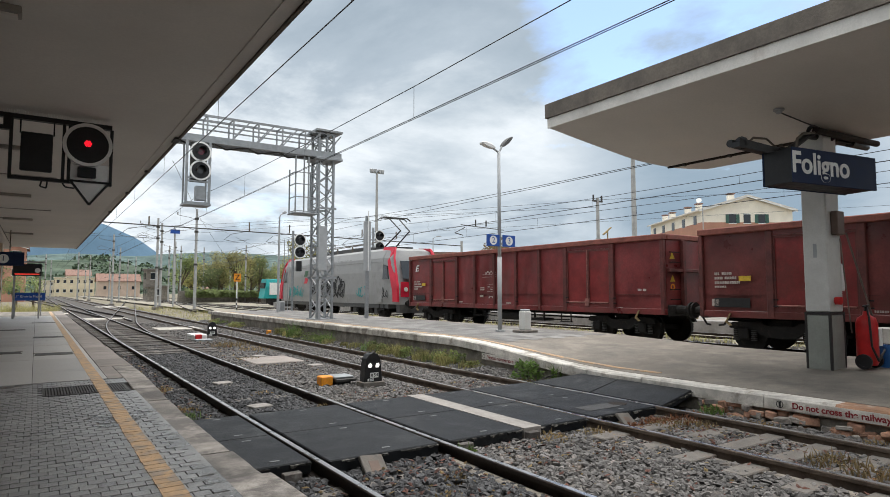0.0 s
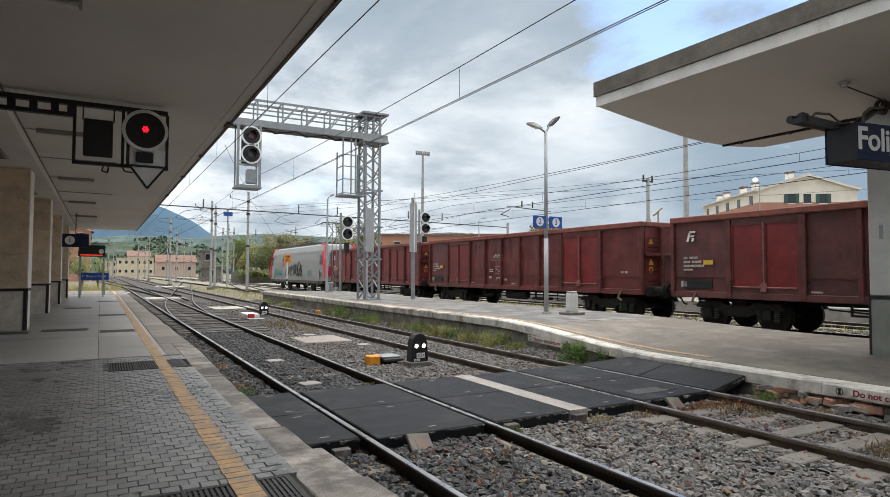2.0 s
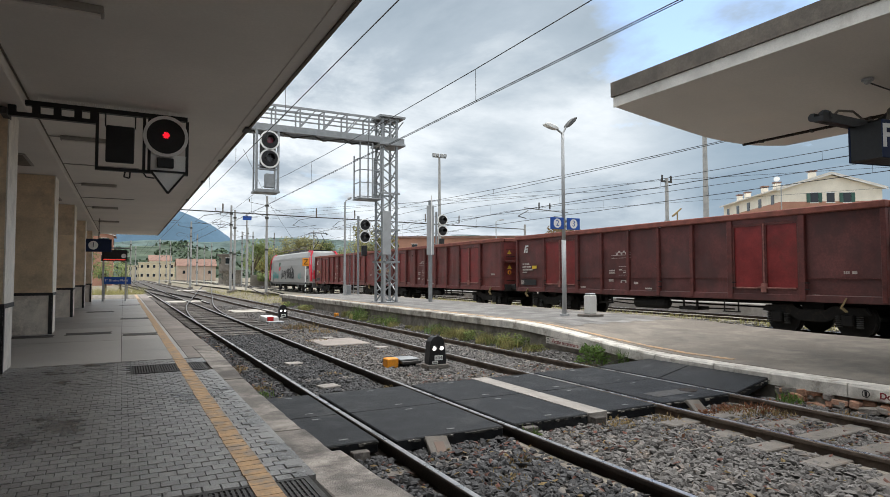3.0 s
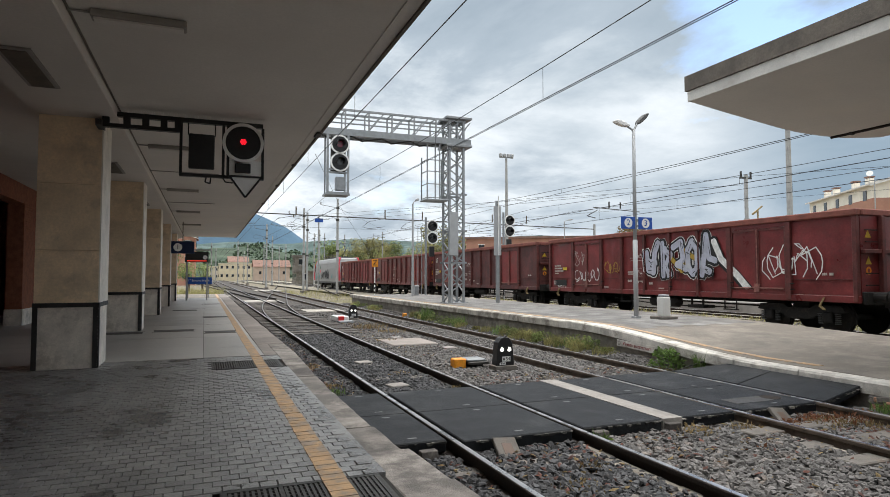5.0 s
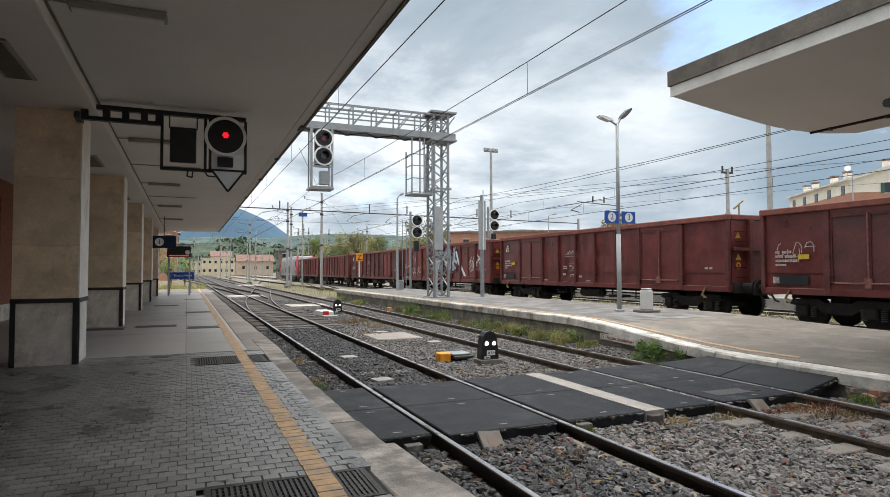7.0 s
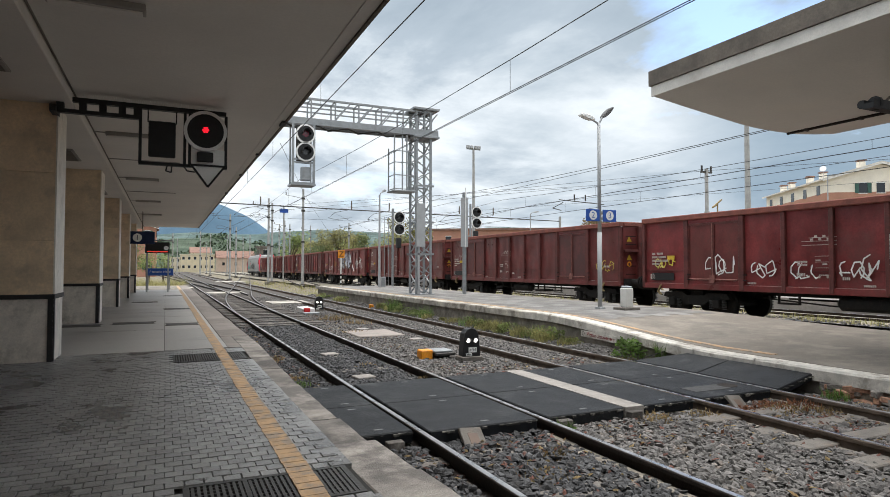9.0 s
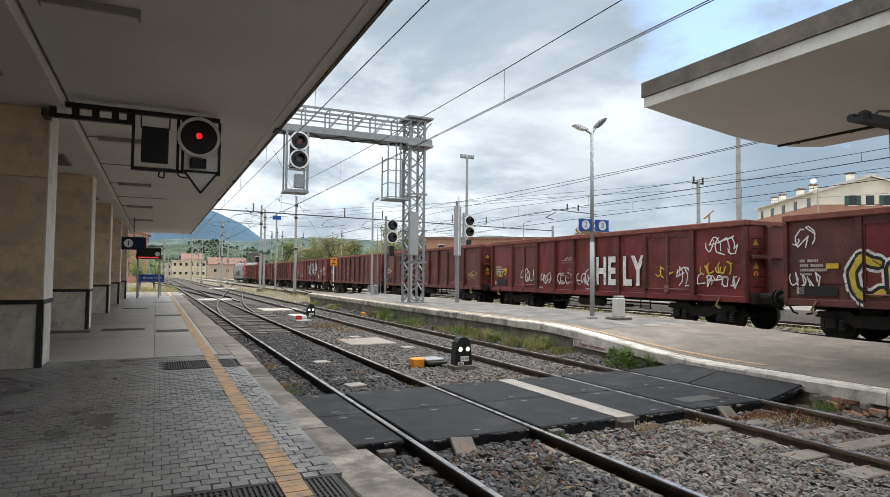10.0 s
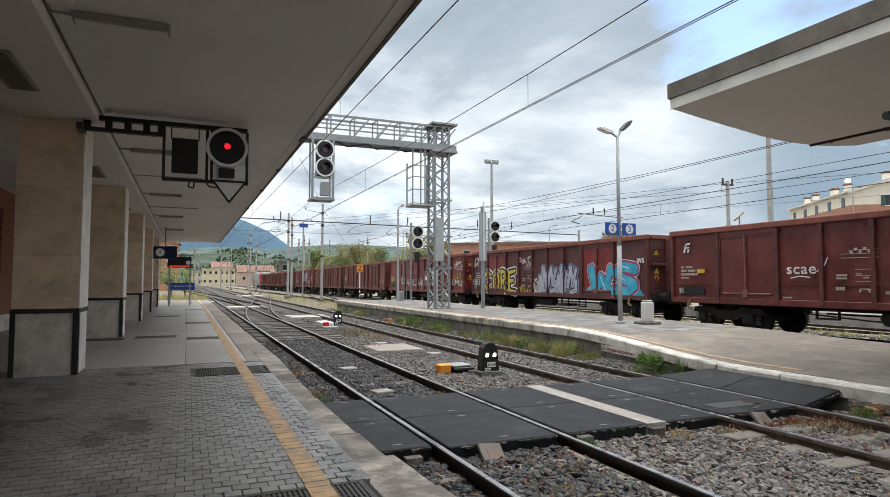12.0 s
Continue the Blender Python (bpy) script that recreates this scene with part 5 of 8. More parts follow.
part("valve", Shape().tube((0, 0, 0.99), (0, 0, 1.1), 0.03).bar((-0.12, 0, 1.08), (0.1, 0, 1.1), 0.03), M_BLACK, fe)
part("hose", Shape().path([(0, -0.02, 1.05), (-0.2, -0.12, 0.9), (-0.24, -0.16, 0.4), (-0.1, -0.2, 0.15), (0.15, -0.19, 0.3), (0.3, -0.15, 0.32)], 0.018), M_BLACK, fe)
part("instruction_label", Shape().box(0.02, 0.15, -0.178, -0.155, 0.40, 0.7), M_WHITE, fe, "white label")
for sx in (-1, 1):
    part("wheel", Shape().ring((sx * 0.2, -0.02, 0.13), (sx, 0, 0), 0.13, 0.08, 0.05).disc((sx * 0.2, -0.02, 0.13), (sx, 0, 0), 0.08, 0.03), M_BLACK, fe)
bk = thing("blue_bucket", "blue plastic bucket beside the extinguisher", "bucket", pose(12.62, 4.62, 0.40))
part("shell", Shape().tube((0, 0, 0), (0, 0, 0.36), 0.15, 0.19, n=18), M_BLUEPL, bk)
part("rim", Shape().ring((0, 0, 0.36), (0, 0, 1), 0.2, 0.175, 0.025, 18), M_BLUEPL, bk)

sg = thing("station_sign", "navy station name sign hung under the canopy", "station sign", pose(9.5, 4.6, 3.41, 0, 0, -9.8))
part("panel", Shape().box(0, 2.05, 0, 0.03, 0, 0.55), M_NAVY, sg, bevel=0.008)
part("back_panel", Shape().box(0, 2.05, 0.50, 0.53, 0, 0.55), M_NAVY, sg, bevel=0.008)
part("case", Shape().box(0.012, 2.038, 0.032, 0.498, 0.012, 0.535), M_BLACK, sg, "black casing of the double sign")
text("Foligno", 0.47, M_WHITE, sg, pose(0.66, -0.004, 0.30) @ FACE_S, 0.004, fat=0.009)
for x in (0.35, 1.45):
    part("hanger", Shape().tube((x, 0.26, 0.53), (x, 0.26, 0.62), 0.018).tube((x, 0.26, 0.62), (x + 0.06, 0.62, 0.66), 0.018), M_BLACK, sg)
cd = thing("cable_tray", "dark cable tray and pipes under the canopy", "cable tray")
part("tray", Shape().box(8.8, 13.6, 5.02, 5.16, 3.95, 4.03).box(8.8, 13.6, 5.02, 5.03, 4.03, 4.08).box(8.8, 13.6, 5.15, 5.16, 4.03, 4.08), M_BLACK, cd)
part("pipe", Shape().path([(8.86, 5.22, 4.04), (9.9, 5.2, 4.05), (10.6, 5.2, 4.16), (11.3, 5.2, 4.52), (13.7, 5.2, 4.62)], 0.06, 10), M_BLACK, cd, "dark main pipe")
part("pipe", Shape().path([(11.2, 5.02, 4.56), (12.4, 5.02, 4.60), (13.7, 5.02, 4.66)], 0.06, 10), M_RAIL, cd, "weathered pipe")
for x in (8.95, 11.25, 11.9, 12.7):
    z = 4.04 if x < 10 else 4.58
    part("clamp", Shape().ring((x, 5.1, z), (1, 0, 0), 0.10, 0.05, 0.05, 12), M_BLACK, cd)
for q, r in (([(9.15, 5.1, 4.05), (9.5, 5.2, 4.22), (9.9, 5.2, 4.26), (10.2, 5.15, 4.1)], 0.018), ([(10.35, 4.95, 4.0), (10.4, 4.95, 4.28), (10.7, 5.0, 4.42), (11.3, 5.05, 4.54)], 0.022), ([(12.2, 5.1, 4.5), (12.2, 5.1, 4.68)], 0.018)):
    part("conduit", Shape().path(q, r), M_FASCIA, cd)
gt = thing("gutter_pipe", "rusty drain pipe along the canopy valley", "pipe")
part("pipe", Shape().tube((12.25, C2_END - 0.02, 4.665), (12.25, 5.2, 4.655), 0.03, n=10), M_RAIL, gt)
for y in (8.3, 7.2, 6.1):
    part("pipe_clip", Shape().box(12.2, 12.3, y, y + 0.05, 4.625, 4.69), M_IRON, gt)
cm = thing("security_camera", "small grey dome camera on the canopy soffit", "camera")
part("base", Shape().disc((10.22, 5.14, 4.80), (0, 0, -1), 0.085, 0.03), M_GREYPOST, cm)
part("dome", Shape().tube((10.22, 5.14, 4.772), (10.22, 5.14, 4.72), 0.06, 0.045, n=14), M_GREYPOST, cm, bevel=0.01)
part("cable", Shape().path([(10.25, 5.13, 4.74), (10.8, 5.06, 4.665), (11.37, 5.0, 4.60)], 0.012), M_IRON, cm)


def lamp_post():
    x, y, z = 11.22, 13.8, 0.56
    p = thing("lamp_post", "grey steel platform lamp with two heads and platform number signs", "lamp post", pose(x, y, z))
    part("foot", Shape().box(-0.1, 0.1, -0.1, 0.1, 0, 0.08), M_GREYPOST, p, bevel=0.01)
    part("pole", Shape().tube((0, 0, 0), (0, 0, 2.2), 0.065, n=12).tube((0, 0, 2.2), (0, 0, 5.35), 0.055, 0.045, n=12), M_GREYPOST, p, smooth=True)
    part("bracket", Shape().tube((0, 0, 5.3), (-0.25, 0, 5.42), 0.03).tube((0, 0, 5.3), (0.12, 0, 5.5), 0.03), M_GREYPOST, p)
    for nm, c, tilt, mt in (("lamp_head", (-0.42, 0, 5.46), 12, M_WHITE), ("lamp_head", (0.30, 0, 5.66), -42, M_LOCODK)):
        m = Matrix.Translation(c) @ pose(0, 0, 0, 0, tilt, 0)
        out = [(-0.26, 0), (-0.20, -0.04), (-0.05, -0.055), (0.12, -0.05), (0.22, -0.025), (0.26, 0.0), (0.2, 0.04), (0.06, 0.065), (-0.12, 0.06), (-0.22, 0.035)]
        part(nm, Shape().extrude(out, lambda u, v: m @ Vector((u, -0.09, v)), lambda u, v: m @ Vector((u, 0.09, v))), mt, p, bevel=0.015)
    for sx, num in ((-1, "2"), (1, "3")):
        x0 = sx * 0.295
        s = part("platform_number", Shape().box(x0 - 0.235, x0 + 0.235, -0.09, -0.06, 2.50, 2.84), M_BLUE, p, "blue enamel sign with white number disc", bevel=0.004)
        part("disc", Shape().disc((x0, -0.092, 2.67), (0, -1, 0), 0.135, 0.004, 24), M_WHITE, s)
        text(num, 0.24, M_BLUE, s, pose(x0, -0.099, 2.67) @ FACE_S, 0.002)
    part("sign_clamp", Shape().box(-0.07, 0.07, -0.07, 0.07, 2.55, 2.6).box(-0.07, 0.07, -0.07, 0.07, 2.74, 2.79), M_GALV, p)


lamp_post()
ub = thing("utility_pedestal", "pale grey concrete pedestal with metal cap", "pedestal", pose(11.70, 13.25, 0.56))
part("footing", Shape().box(-0.28, 0.28, -0.24, 0.24, 0, 0.09), M_SLEEPER, ub, bevel=0.015)
part("shaft", Shape().box(-0.13, 0.13, -0.13, 0.13, 0.09, 0.62), M_COLWHITE, ub, bevel=0.02)
part("side_box", Shape().box(0.13, 0.18, -0.08, 0.08, 0.36, 0.52), M_GALV, ub, bevel=0.01)
part("cap", Shape().box(-0.11, 0.11, -0.11, 0.11, 0.62, 0.68), M_GALV, ub, bevel=0.02)


# ---- signal gantry ----
def signal_head(parent, c, r=0.39, red=False):
    h = part("signal_disc", Shape().disc((c[0], c[1], c[2]), (0, 1, 0), r, 0.05, 28), M_BLACK, parent, "black signal disc")
    part("white_rim", Shape().ring((c[0], c[1] - 0.012, c[2]), (0, 1, 0), r + 0.035, r - 0.03, 0.06, 28), M_WHITE, h, "white ring")
    n = 12
    pts = []
    for q, dy in ((0.17, 0.0), (0.16, -0.34)):
        pts += [(c[0] + q * math.cos(math.pi * (i / n * 1.2 - 0.1)), c[1] + dy, c[2] + q * math.sin(math.pi * (i / n * 1.2 - 0.1))) for i in range(n + 1)]
    pts += [(c[0] + (p[0] - c[0]) * 1.05, p[1], c[2] + (p[2] - c[2]) * 1.05) for p in pts]
    m = n + 1
    part("hood", Shape().add(pts, [(i, i + 1, m + i + 1, m + i) for i in range(n)] + [(2 * m + i, 2 * m + i + 1, 3 * m + i + 1, 3 * m + i) for i in range(n)] + [(m + i, m + i + 1, 3 * m + i + 1, 3 * m + i) for i in range(n)]), M_BLACK, h)
    part("lens", Shape().disc((c[0], c[1] - 0.002, c[2]), (0, -1, 0), 0.13, 0.012, 20), M_REDLENS if red else M_LENS, h, "unlit red lens" if red else "")
    return h


def lattice(s, x0, x1, y0, y1, z0, z1, n, leg=0.09, br=0.045):
    for x in (x0, x1):
        for y in (y0, y1):
            s.bar((x, y, z0), (x, y, z1), leg)
    for k in range(n):
        a, b = z0 + (z1 - z0) * k / n, z0 + (z1 - z0) * (k + 1) / n
        f = k % 2
        for y in (y0, y1):
            s.bar((x0 if f else x1, y, a), (x1 if f else x0, y, b), br)
        for x in (x0, x1):
            s.bar((x, y0 if f else y1, a), (x, y1 if f else y0, b), br)


def build_gantry():
    g = thing("signal_gantry", "grey galvanised lattice signal gantry over the tracks", "signal gantry")
    y0, y1 = 24.5, 25.25
    x0, x1 = 9.93, 10.60
    s = Shape()
    lattice(s, x0, x1, y0, y1, 0.57, 8.7, 18)
    part("leg", s, M_GALV, g)
    part("foot_plate", Shape().box(x0 - 0.15, x1 + 0.15, y0 - 0.15, y1 + 0.15, 0.55, 0.6), M_GALV, g)
    for z in (2.3, 3.7, 5.3):
        for yc in (y0 - 0.1, y1 + 0.05):
            part("collar", Shape().box(x0 - 0.12, x1 + 0.12, yc, yc + 0.05, z, z + 0.08), M_GALV, g)
    bx = 2.3
    for y in (y0, y1):
        part("lower_chord", Shape().box(bx, x1 + 0.35, y - 0.06, y + 0.06, 7.55, 7.82), M_GALV, g)
        part("hand_rail", Shape().bar((bx, y, 8.62), (x1 + 0.1, y, 8.62), 0.08), M_GALV, g)
        part("knee_rail", Shape().bar((bx, y, 8.25), (x1 + 0.1, y, 8.25), 0.05), M_GALV, g)
    k = 0
    x = bx
    while x < x1:
        for y in (y0, y1):
            part("upright", Shape().bar((x, y, 7.82), (x, y, 8.62), 0.055), M_GALV, g)
            part("brace", Shape().bar((x, y, 7.82), (x + 0.62, y, 8.58), 0.045), M_GALV, g)
        part("cross_bar", Shape().bar((x, y0, 8.62), (x, y1, 8.62), 0.04), M_GALV, g)
        x += 1.0
        k += 1
    x = bx
    f = 0
    while x < x1 - 0.6:
        part("underside_brace", Shape().bar((x, y0 if f else y1, 7.53), (x + 0.65, y1 if f else y0, 7.53), 0.05), M_IRON, g)
        x += 0.65
        f ^= 1
    part("walkway", Shape().box(bx, x1, y0 + 0.1, y1 - 0.1, 7.70, 7.74), M_IRON, g)
    for z in (7.45, 8.68):
        part("cap_plate", Shape().box(x0 - 0.2, x1 + 0.35, y0 - 0.2, y1 + 0.2, z, z + 0.10), M_GALV, g, bevel=0.01)
    # cage ladder beside the leg
    c = Shape()
    for x in (8.88, 9.25, 9.45, 9.82):
        c.bar((x, y0 - 0.05, 5.1), (x, y0 - 0.05, 7.5), 0.05)
    for x in (8.88, 9.82):
        c.bar((x, y0 + 0.7, 5.1), (x, y0 + 0.7, 7.0), 0.05)
    for z in (5.15, 5.75, 6.3, 6.8):
        c.bar((8.88, y0 - 0.05, z), (9.82, y0 - 0.05, z), 0.035).bar((8.88, y0 - 0.05, z), (8.88, y0 + 0.7, z), 0.035).bar((9.82, y0 - 0.05, z), (9.82, y0 + 0.7, z), 0.035)
    part("access_cage", c, M_GALV, g)
    part("cage_floor", Shape().box(8.82, 9.88, y0 - 0.1, y0 + 0.75, 5.03, 5.10), M_GALV, g, bevel=0.02)
    part("cable_cabinet", Shape().box(x0 - 0.04, x0 + 0.36, y0 - 0.16, y0 - 0.05, 2.65, 4.55), M_GREYPOST, g, "tall grey cable cabinet", bevel=0.01)
    part("signal_cable_run", Shape().box(x0 + 0.02, x0 + 0.12, y0 - 0.1, y0 - 0.05, 0.6, 2.64), M_GREYPOST, g)
    # hanging signal
    sx = 5.0
    f = Shape()
    for x in (sx - 0.44, sx + 0.40):
        f.bar((x, y0 - 0.1, 5.12), (x, y0 - 0.1, 7.55), 0.09)
        f.bar((x, y0 + 0.5, 5.12), (x, y0 + 0.5, 7.55), 0.06)
    for z in (5.15, 5.98, 6.1):
        f.bar((sx - 0.44, y0 - 0.1, z), (sx + 0.4, y0 - 0.1, z), 0.06)
    f.box(sx - 0.52, sx + 0.46, y0 - 0.2, y0 + 0.6, 5.05, 5.12)
    hs = part("hanging_signal_frame", f, M_GALV, g)
    part("backplate", Shape().box(sx - 0.3, sx + 0.3, y0 + 0.0, y0 + 0.03, 5.95, 7.5), M_IRON, g)
    signal_head(g, (sx + 0.05, y0 - 0.18, 7.13), 0.355, True)
    signal_head(g, (sx + 0.05, y0 - 0.18, 6.40), 0.355)
    part("relay_case", Shape().box(sx - 0.1, sx + 0.27, y0 - 0.15, y0 + 0.15, 5.25, 5.80), M_GALV, g, bevel=0.02)


build_gantry()

pp = thing("plate_post", "tall grey post with a narrow steel plate", "post", pose(12.12, 24.2, 0.57))
part("post", Shape().box(-0.07, 0.07, -0.07, 0.07, 0, 4.55), M_GALV, pp, bevel=0.01)
part("plate", Shape().box(-0.22, 0.14, -0.10, -0.072, 2.1, 4.3), M_GREYPOST, pp, bevel=0.006)
part("plate_edge", Shape().box(-0.02, 0.02, -0.14, -0.101, 2.1, 4.75), M_WHITE, pp)


def mast_signal(x, y, z0, head_z, side, label):
    p = thing("mast_signal", label, "railway signal", group="mast signals")
    part("mast", Shape().tube((x, y, z0), (x, y, head_z + 0.55), 0.075, n=10), M_GALV, p)
    part("bracket", Shape().bar((x, y, head_z), (x + side, y, head_z), 0.06).bar((x, y, head_z - 0.8), (x + side, y, head_z - 0.8), 0.06), M_GALV, p)
    for z in (head_z, head_z - 0.76):
        signal_head(p, (x + side, y - 0.1, z), 0.35)
    part("aux_box", Shape().box(x + side - 0.2, x + side + 0.12, y - 0.15, y + 0.1, head_z - 1.95, head_z - 1.3), M_BLACK, p, "black auxiliary unit", bevel=0.03)
    part("ladder", Shape().path([(x - 0.25, y + 0.1, z0), (x - 0.25, y + 0.1, head_z)], 0.02).path([(x - 0.5, y + 0.1, z0), (x - 0.5, y + 0.1, head_z)], 0.02), M_GALV, p)


mast_signal(13.05, 36.2, 0.5, 4.95, 0.42, "two-disc colour light signal on a thin mast")
mast_signal(19.2, 37.4, -0.3, 5.62, 0.45, "two-disc colour light signal behind the train")


def street_lamp(x, y, z, h, lean=0.7):
    p = thing("street_lamp", "slim grey yard lamp with curved arm", "lamp post", group="yard lamps")
    part("pole", Shape().tube((x, y, z), (x, y, z + h), 0.08, 0.05, n=10), M_GREYPOST, p)
    part("arm", Shape().path([(x, y, z + h - 0.1), (x + lean * 0.15, y, z + h + 0.1), (x + lean * 0.5, y, z + h + 0.18)], 0.03), M_GREYPOST, p)
    out = [(0, 0), (0.12, -0.06), (0.4, -0.07), (0.6, -0.02), (0.55, 0.05), (0.3, 0.10), (0.08, 0.07)]
    part("lamp_head", Shape().extrude(out, lambda u, v: (x + lean * (0.4 + u), y - 0.11, z + h + 0.2 + v + 0.12 * u), lambda u, v: (x + lean * (0.4 + u), y + 0.11, z + h + 0.2 + v + 0.12 * u)), M_GREYPOST, p, bevel=0.02)


street_lamp(11.7, 34.8, 0.56, 5.6, 0.4)
street_lamp(40, 62, -0.3, 8.6, 1.2)
street_lamp(62, 40, -0.3, 11.5, 1.6)
cb = thing("lineside_cabinet", "small pale lineside cabinet at the platform end", "cabinet", pose(12.2, 35.6, 0.56))
part("body", Shape().box(-0.16, 0.16, -0.12, 0.12, 0, 0.62), M_GREYPOST, cb, bevel=0.02)
part("cabinet_door", Shape().box(-0.12, 0.12, -0.135, -0.121, 0.08, 0.56), M_GALV, cb)


# ---- signal and fittings under the first canopy ----
def build_canopy_signal():
    y = 10.85
    p = thing("canopy_signal", "black framed signal with red light on a bracket from the pillar", "railway signal")
    a = Shape().box(-1.58, 0.90, y - 0.05, y + 0.05, 4.30, 4.37).box(-1.58, -0.42, y - 0.05, y + 0.05, 4.12, 4.18)
    for x in (-1.5, -1.2, -0.93, -0.66, -0.45):
        a.box(x - 0.05, x + 0.05, y - 0.05, y + 0.05, 4.18, 4.30)
    part("bracket", a, M_BLACK, p)
    part("clamps", Shape().box(-1.62, -1.54, y - 0.2, y + 0.25, 4.10, 4.20), M_IRON, p)
    f = Shape()
    for x in (-0.40, 0.26, 0.335, 0.90):
        f.box(x - 0.022, x + 0.022, y - 0.04, y + 0.04, 3.42, 4.30)
    f.box(-0.42, 0.92, y - 0.04, y + 0.04, 3.40, 3.45)
    part("frame", f, M_BLACK, p)
    part("hanging_bars", Shape().box(-0.30, -0.28, y - 0.02, y + 0.02, 4.10, 4.30).box(0.12, 0.14, y - 0.02, y + 0.02, 4.10, 4.30), M_BLACK, p)
    part("dark_indicator", Shape().box(-0.28, 0.12, y - 0.13, y - 0.061, 3.52, 4.10), M_BLACK, p, "unlit black indicator", bevel=0.015)
    c = Vector((0.575, y - 0.09, 4.01))
    d = part("signal_disc", Shape().disc(c, (0, 1, 0), 0.30, 0.05, 32), M_BLACK, p)
    part("white_rim", Shape().ring(c + Vector((0, -0.02, 0)), (0, 1, 0), 0.335, 0.285, 0.06, 32), M_WHITE, d, "pale grey ring")
    led = Shape()
    for q in range(7):
        a = q * 1.0472
        r = 0.0 if q == 6 else 0.037
        led.disc(c + Vector((r * math.cos(a), -0.004, 0.02 + r * math.sin(a))), (0, -1, 0), 0.0165, 0.01, 10)
    part("lit_lens", led, M_REDLAMP, d, "glowing red lens of small diodes")
    part("lower_unit", Shape().box(0.45, 0.70, y - 0.1, y + 0.05, 3.50, 3.66), M_BLACK, p, bevel=0.01)
    part("white_flap", Shape().box(0.36, 0.88, y - 0.03, y + 0.03, 3.46, 3.72), M_WHITE, p)
    part("triangle", Shape().extrude([(0.38, 3.43), (0.86, 3.43), (0.62, 3.10)], lambda u, v: (u, y - 0.05, v), lambda u, v: (u, y - 0.03, v)), M_WHITE, p, "white warning triangle")
    e = Shape()
    tri = [(0.36, 3.44), (0.88, 3.44), (0.62, 3.085)]
    for (u0, v0), (u1, v1) in zip(tri, tri[1:] + tri[:1]):
        e.bar((u0, y - 0.055, v0), (u1, y - 0.055, v1), 0.032)
    part("triangle_border", e, M_BLACK, p)
    for q in ([(0.0, y, 3.42), (-0.02, y, 3.32), (0.06, y, 3.30), (0.07, y, 3.42)], [(0.26, y, 3.40), (0.3, y, 3.34), (0.42, y, 3.33)]):
        part("cable", Shape().path(q, 0.012), M_BLACK, p)
    rng = random.Random(2)
    s = Shape()
    for q in range(60):
        x = -1.2 + q * 0.033
        s.tube((x, y, 4.37), (x + rng.uniform(-0.02, 0.02), y + rng.uniform(-0.03, 0.03), 4.44), 0.002, n=3)
    part("bird_spikes", s, M_WHITE, p)


build_canopy_signal()


def tube_light(y, x0=-1.12, x1=-0.22):
    p = thing("ceiling_light", "unlit fluorescent tube fitting on the soffit", "ceiling light", pose(0, y, C1Z), group="canopy lights")
    part("fitting", Shape().box(x0, x1, -0.09, 0.09, -0.08, -0.001), M_CEILDK, p, bevel=0.01)
    part("diffuser", Shape().box(x0 + 0.03, x1 - 0.03, -0.06, 0.06, -0.10, -0.081), M_CEIL, p)
    part("conduit", Shape().tube((-1.4, 0, -0.02), (x0, 0, -0.02), 0.012, n=6), M_CEILDK, p)
    return p


l0 = tube_light(6.95)
for y in (0.2, 13.7, 20.4, 27.1, 33.8):
    copy_thing(l0, pose(0, y, C1Z))
for y in (17.0, 24.0):
    cw = thing("soffit_cable", "thin cable across the soffit", "cable", group="soffit cables")
    part("cable", Shape().tube((-1.4, y, C1Z - 0.012), (0.3, y, C1Z - 0.012), 0.012, n=6), M_CEILDK, cw)
for y in (8.6, 15.8, 23.0):
    vp = thing("ceiling_vent", "dark slatted vent in the underside of the beam", "vent", group="beam vents")
    part("frame", Shape().box(-2.2, -1.84, y - 0.75, y + 0.75, C1Z - BEAM - 0.03, C1Z - BEAM - 0.002), M_CEILDK, vp, bevel=0.004)
    part("slats", Shape().box(-2.15, -1.89, y - 0.70, y + 0.70, C1Z - BEAM - 0.04, C1Z - BEAM - 0.031), M_FASCIA, vp)

# platform number sign, departure board and track sign
ps = thing("platform_sign", "navy hanging sign with platform number", "platform sign")
part("panel", Shape().box(-1.56, -0.5, 32.5, 32.65, 2.88, 3.48), M_NAVY, ps, bevel=0.01)
part("disc", Shape().disc((-1.25, 32.498, 3.18), (0, -1, 0), 0.2, 0.006, 20), M_WHITE, ps)
text("1", 0.34, M_NAVY, ps, pose(-1.25, 32.488, 3.18) @ FACE_S, 0.002)
part("hanger", Shape().tube((-1.03, 32.57, 3.48), (-1.03, 32.57, C1Z), 0.02), M_FASCIA, ps)
db = thing("departure_board", "black departure board with red strip", "departure board")
part("case", Shape().box(-1.1, 0.2, 39.6, 39.8, 2.6, 3.25), M_BLACK, db, bevel=0.015)
part("red_line", Shape().box(-1.0, 0.1, 39.585, 39.598, 2.66, 2.72), M_LEDRED, db)
part("clock", Shape().disc((0.02, 39.596, 2.9), (0, -1, 0), 0.13, 0.01), M_WHITE, db)
part("post", Shape().box(-1.05, -0.95, 39.65, 39.75, P1, 2.6).box(0.1, 0.18, 39.65, 39.75, P1, 2.6), M_GREYPOST, db)
part("roof", Shape().box(-1.3, 0.35, 39.4, 40.0, 3.32, 3.38), M_GALV, db)
ts = thing("track_sign", "blue enamel track name sign on posts", "track sign")
part("panel", Shape().box(-1.16, 0.46, 43.5, 43.54, 1.23, 1.69), M_BLUE, ts, bevel=0.004)
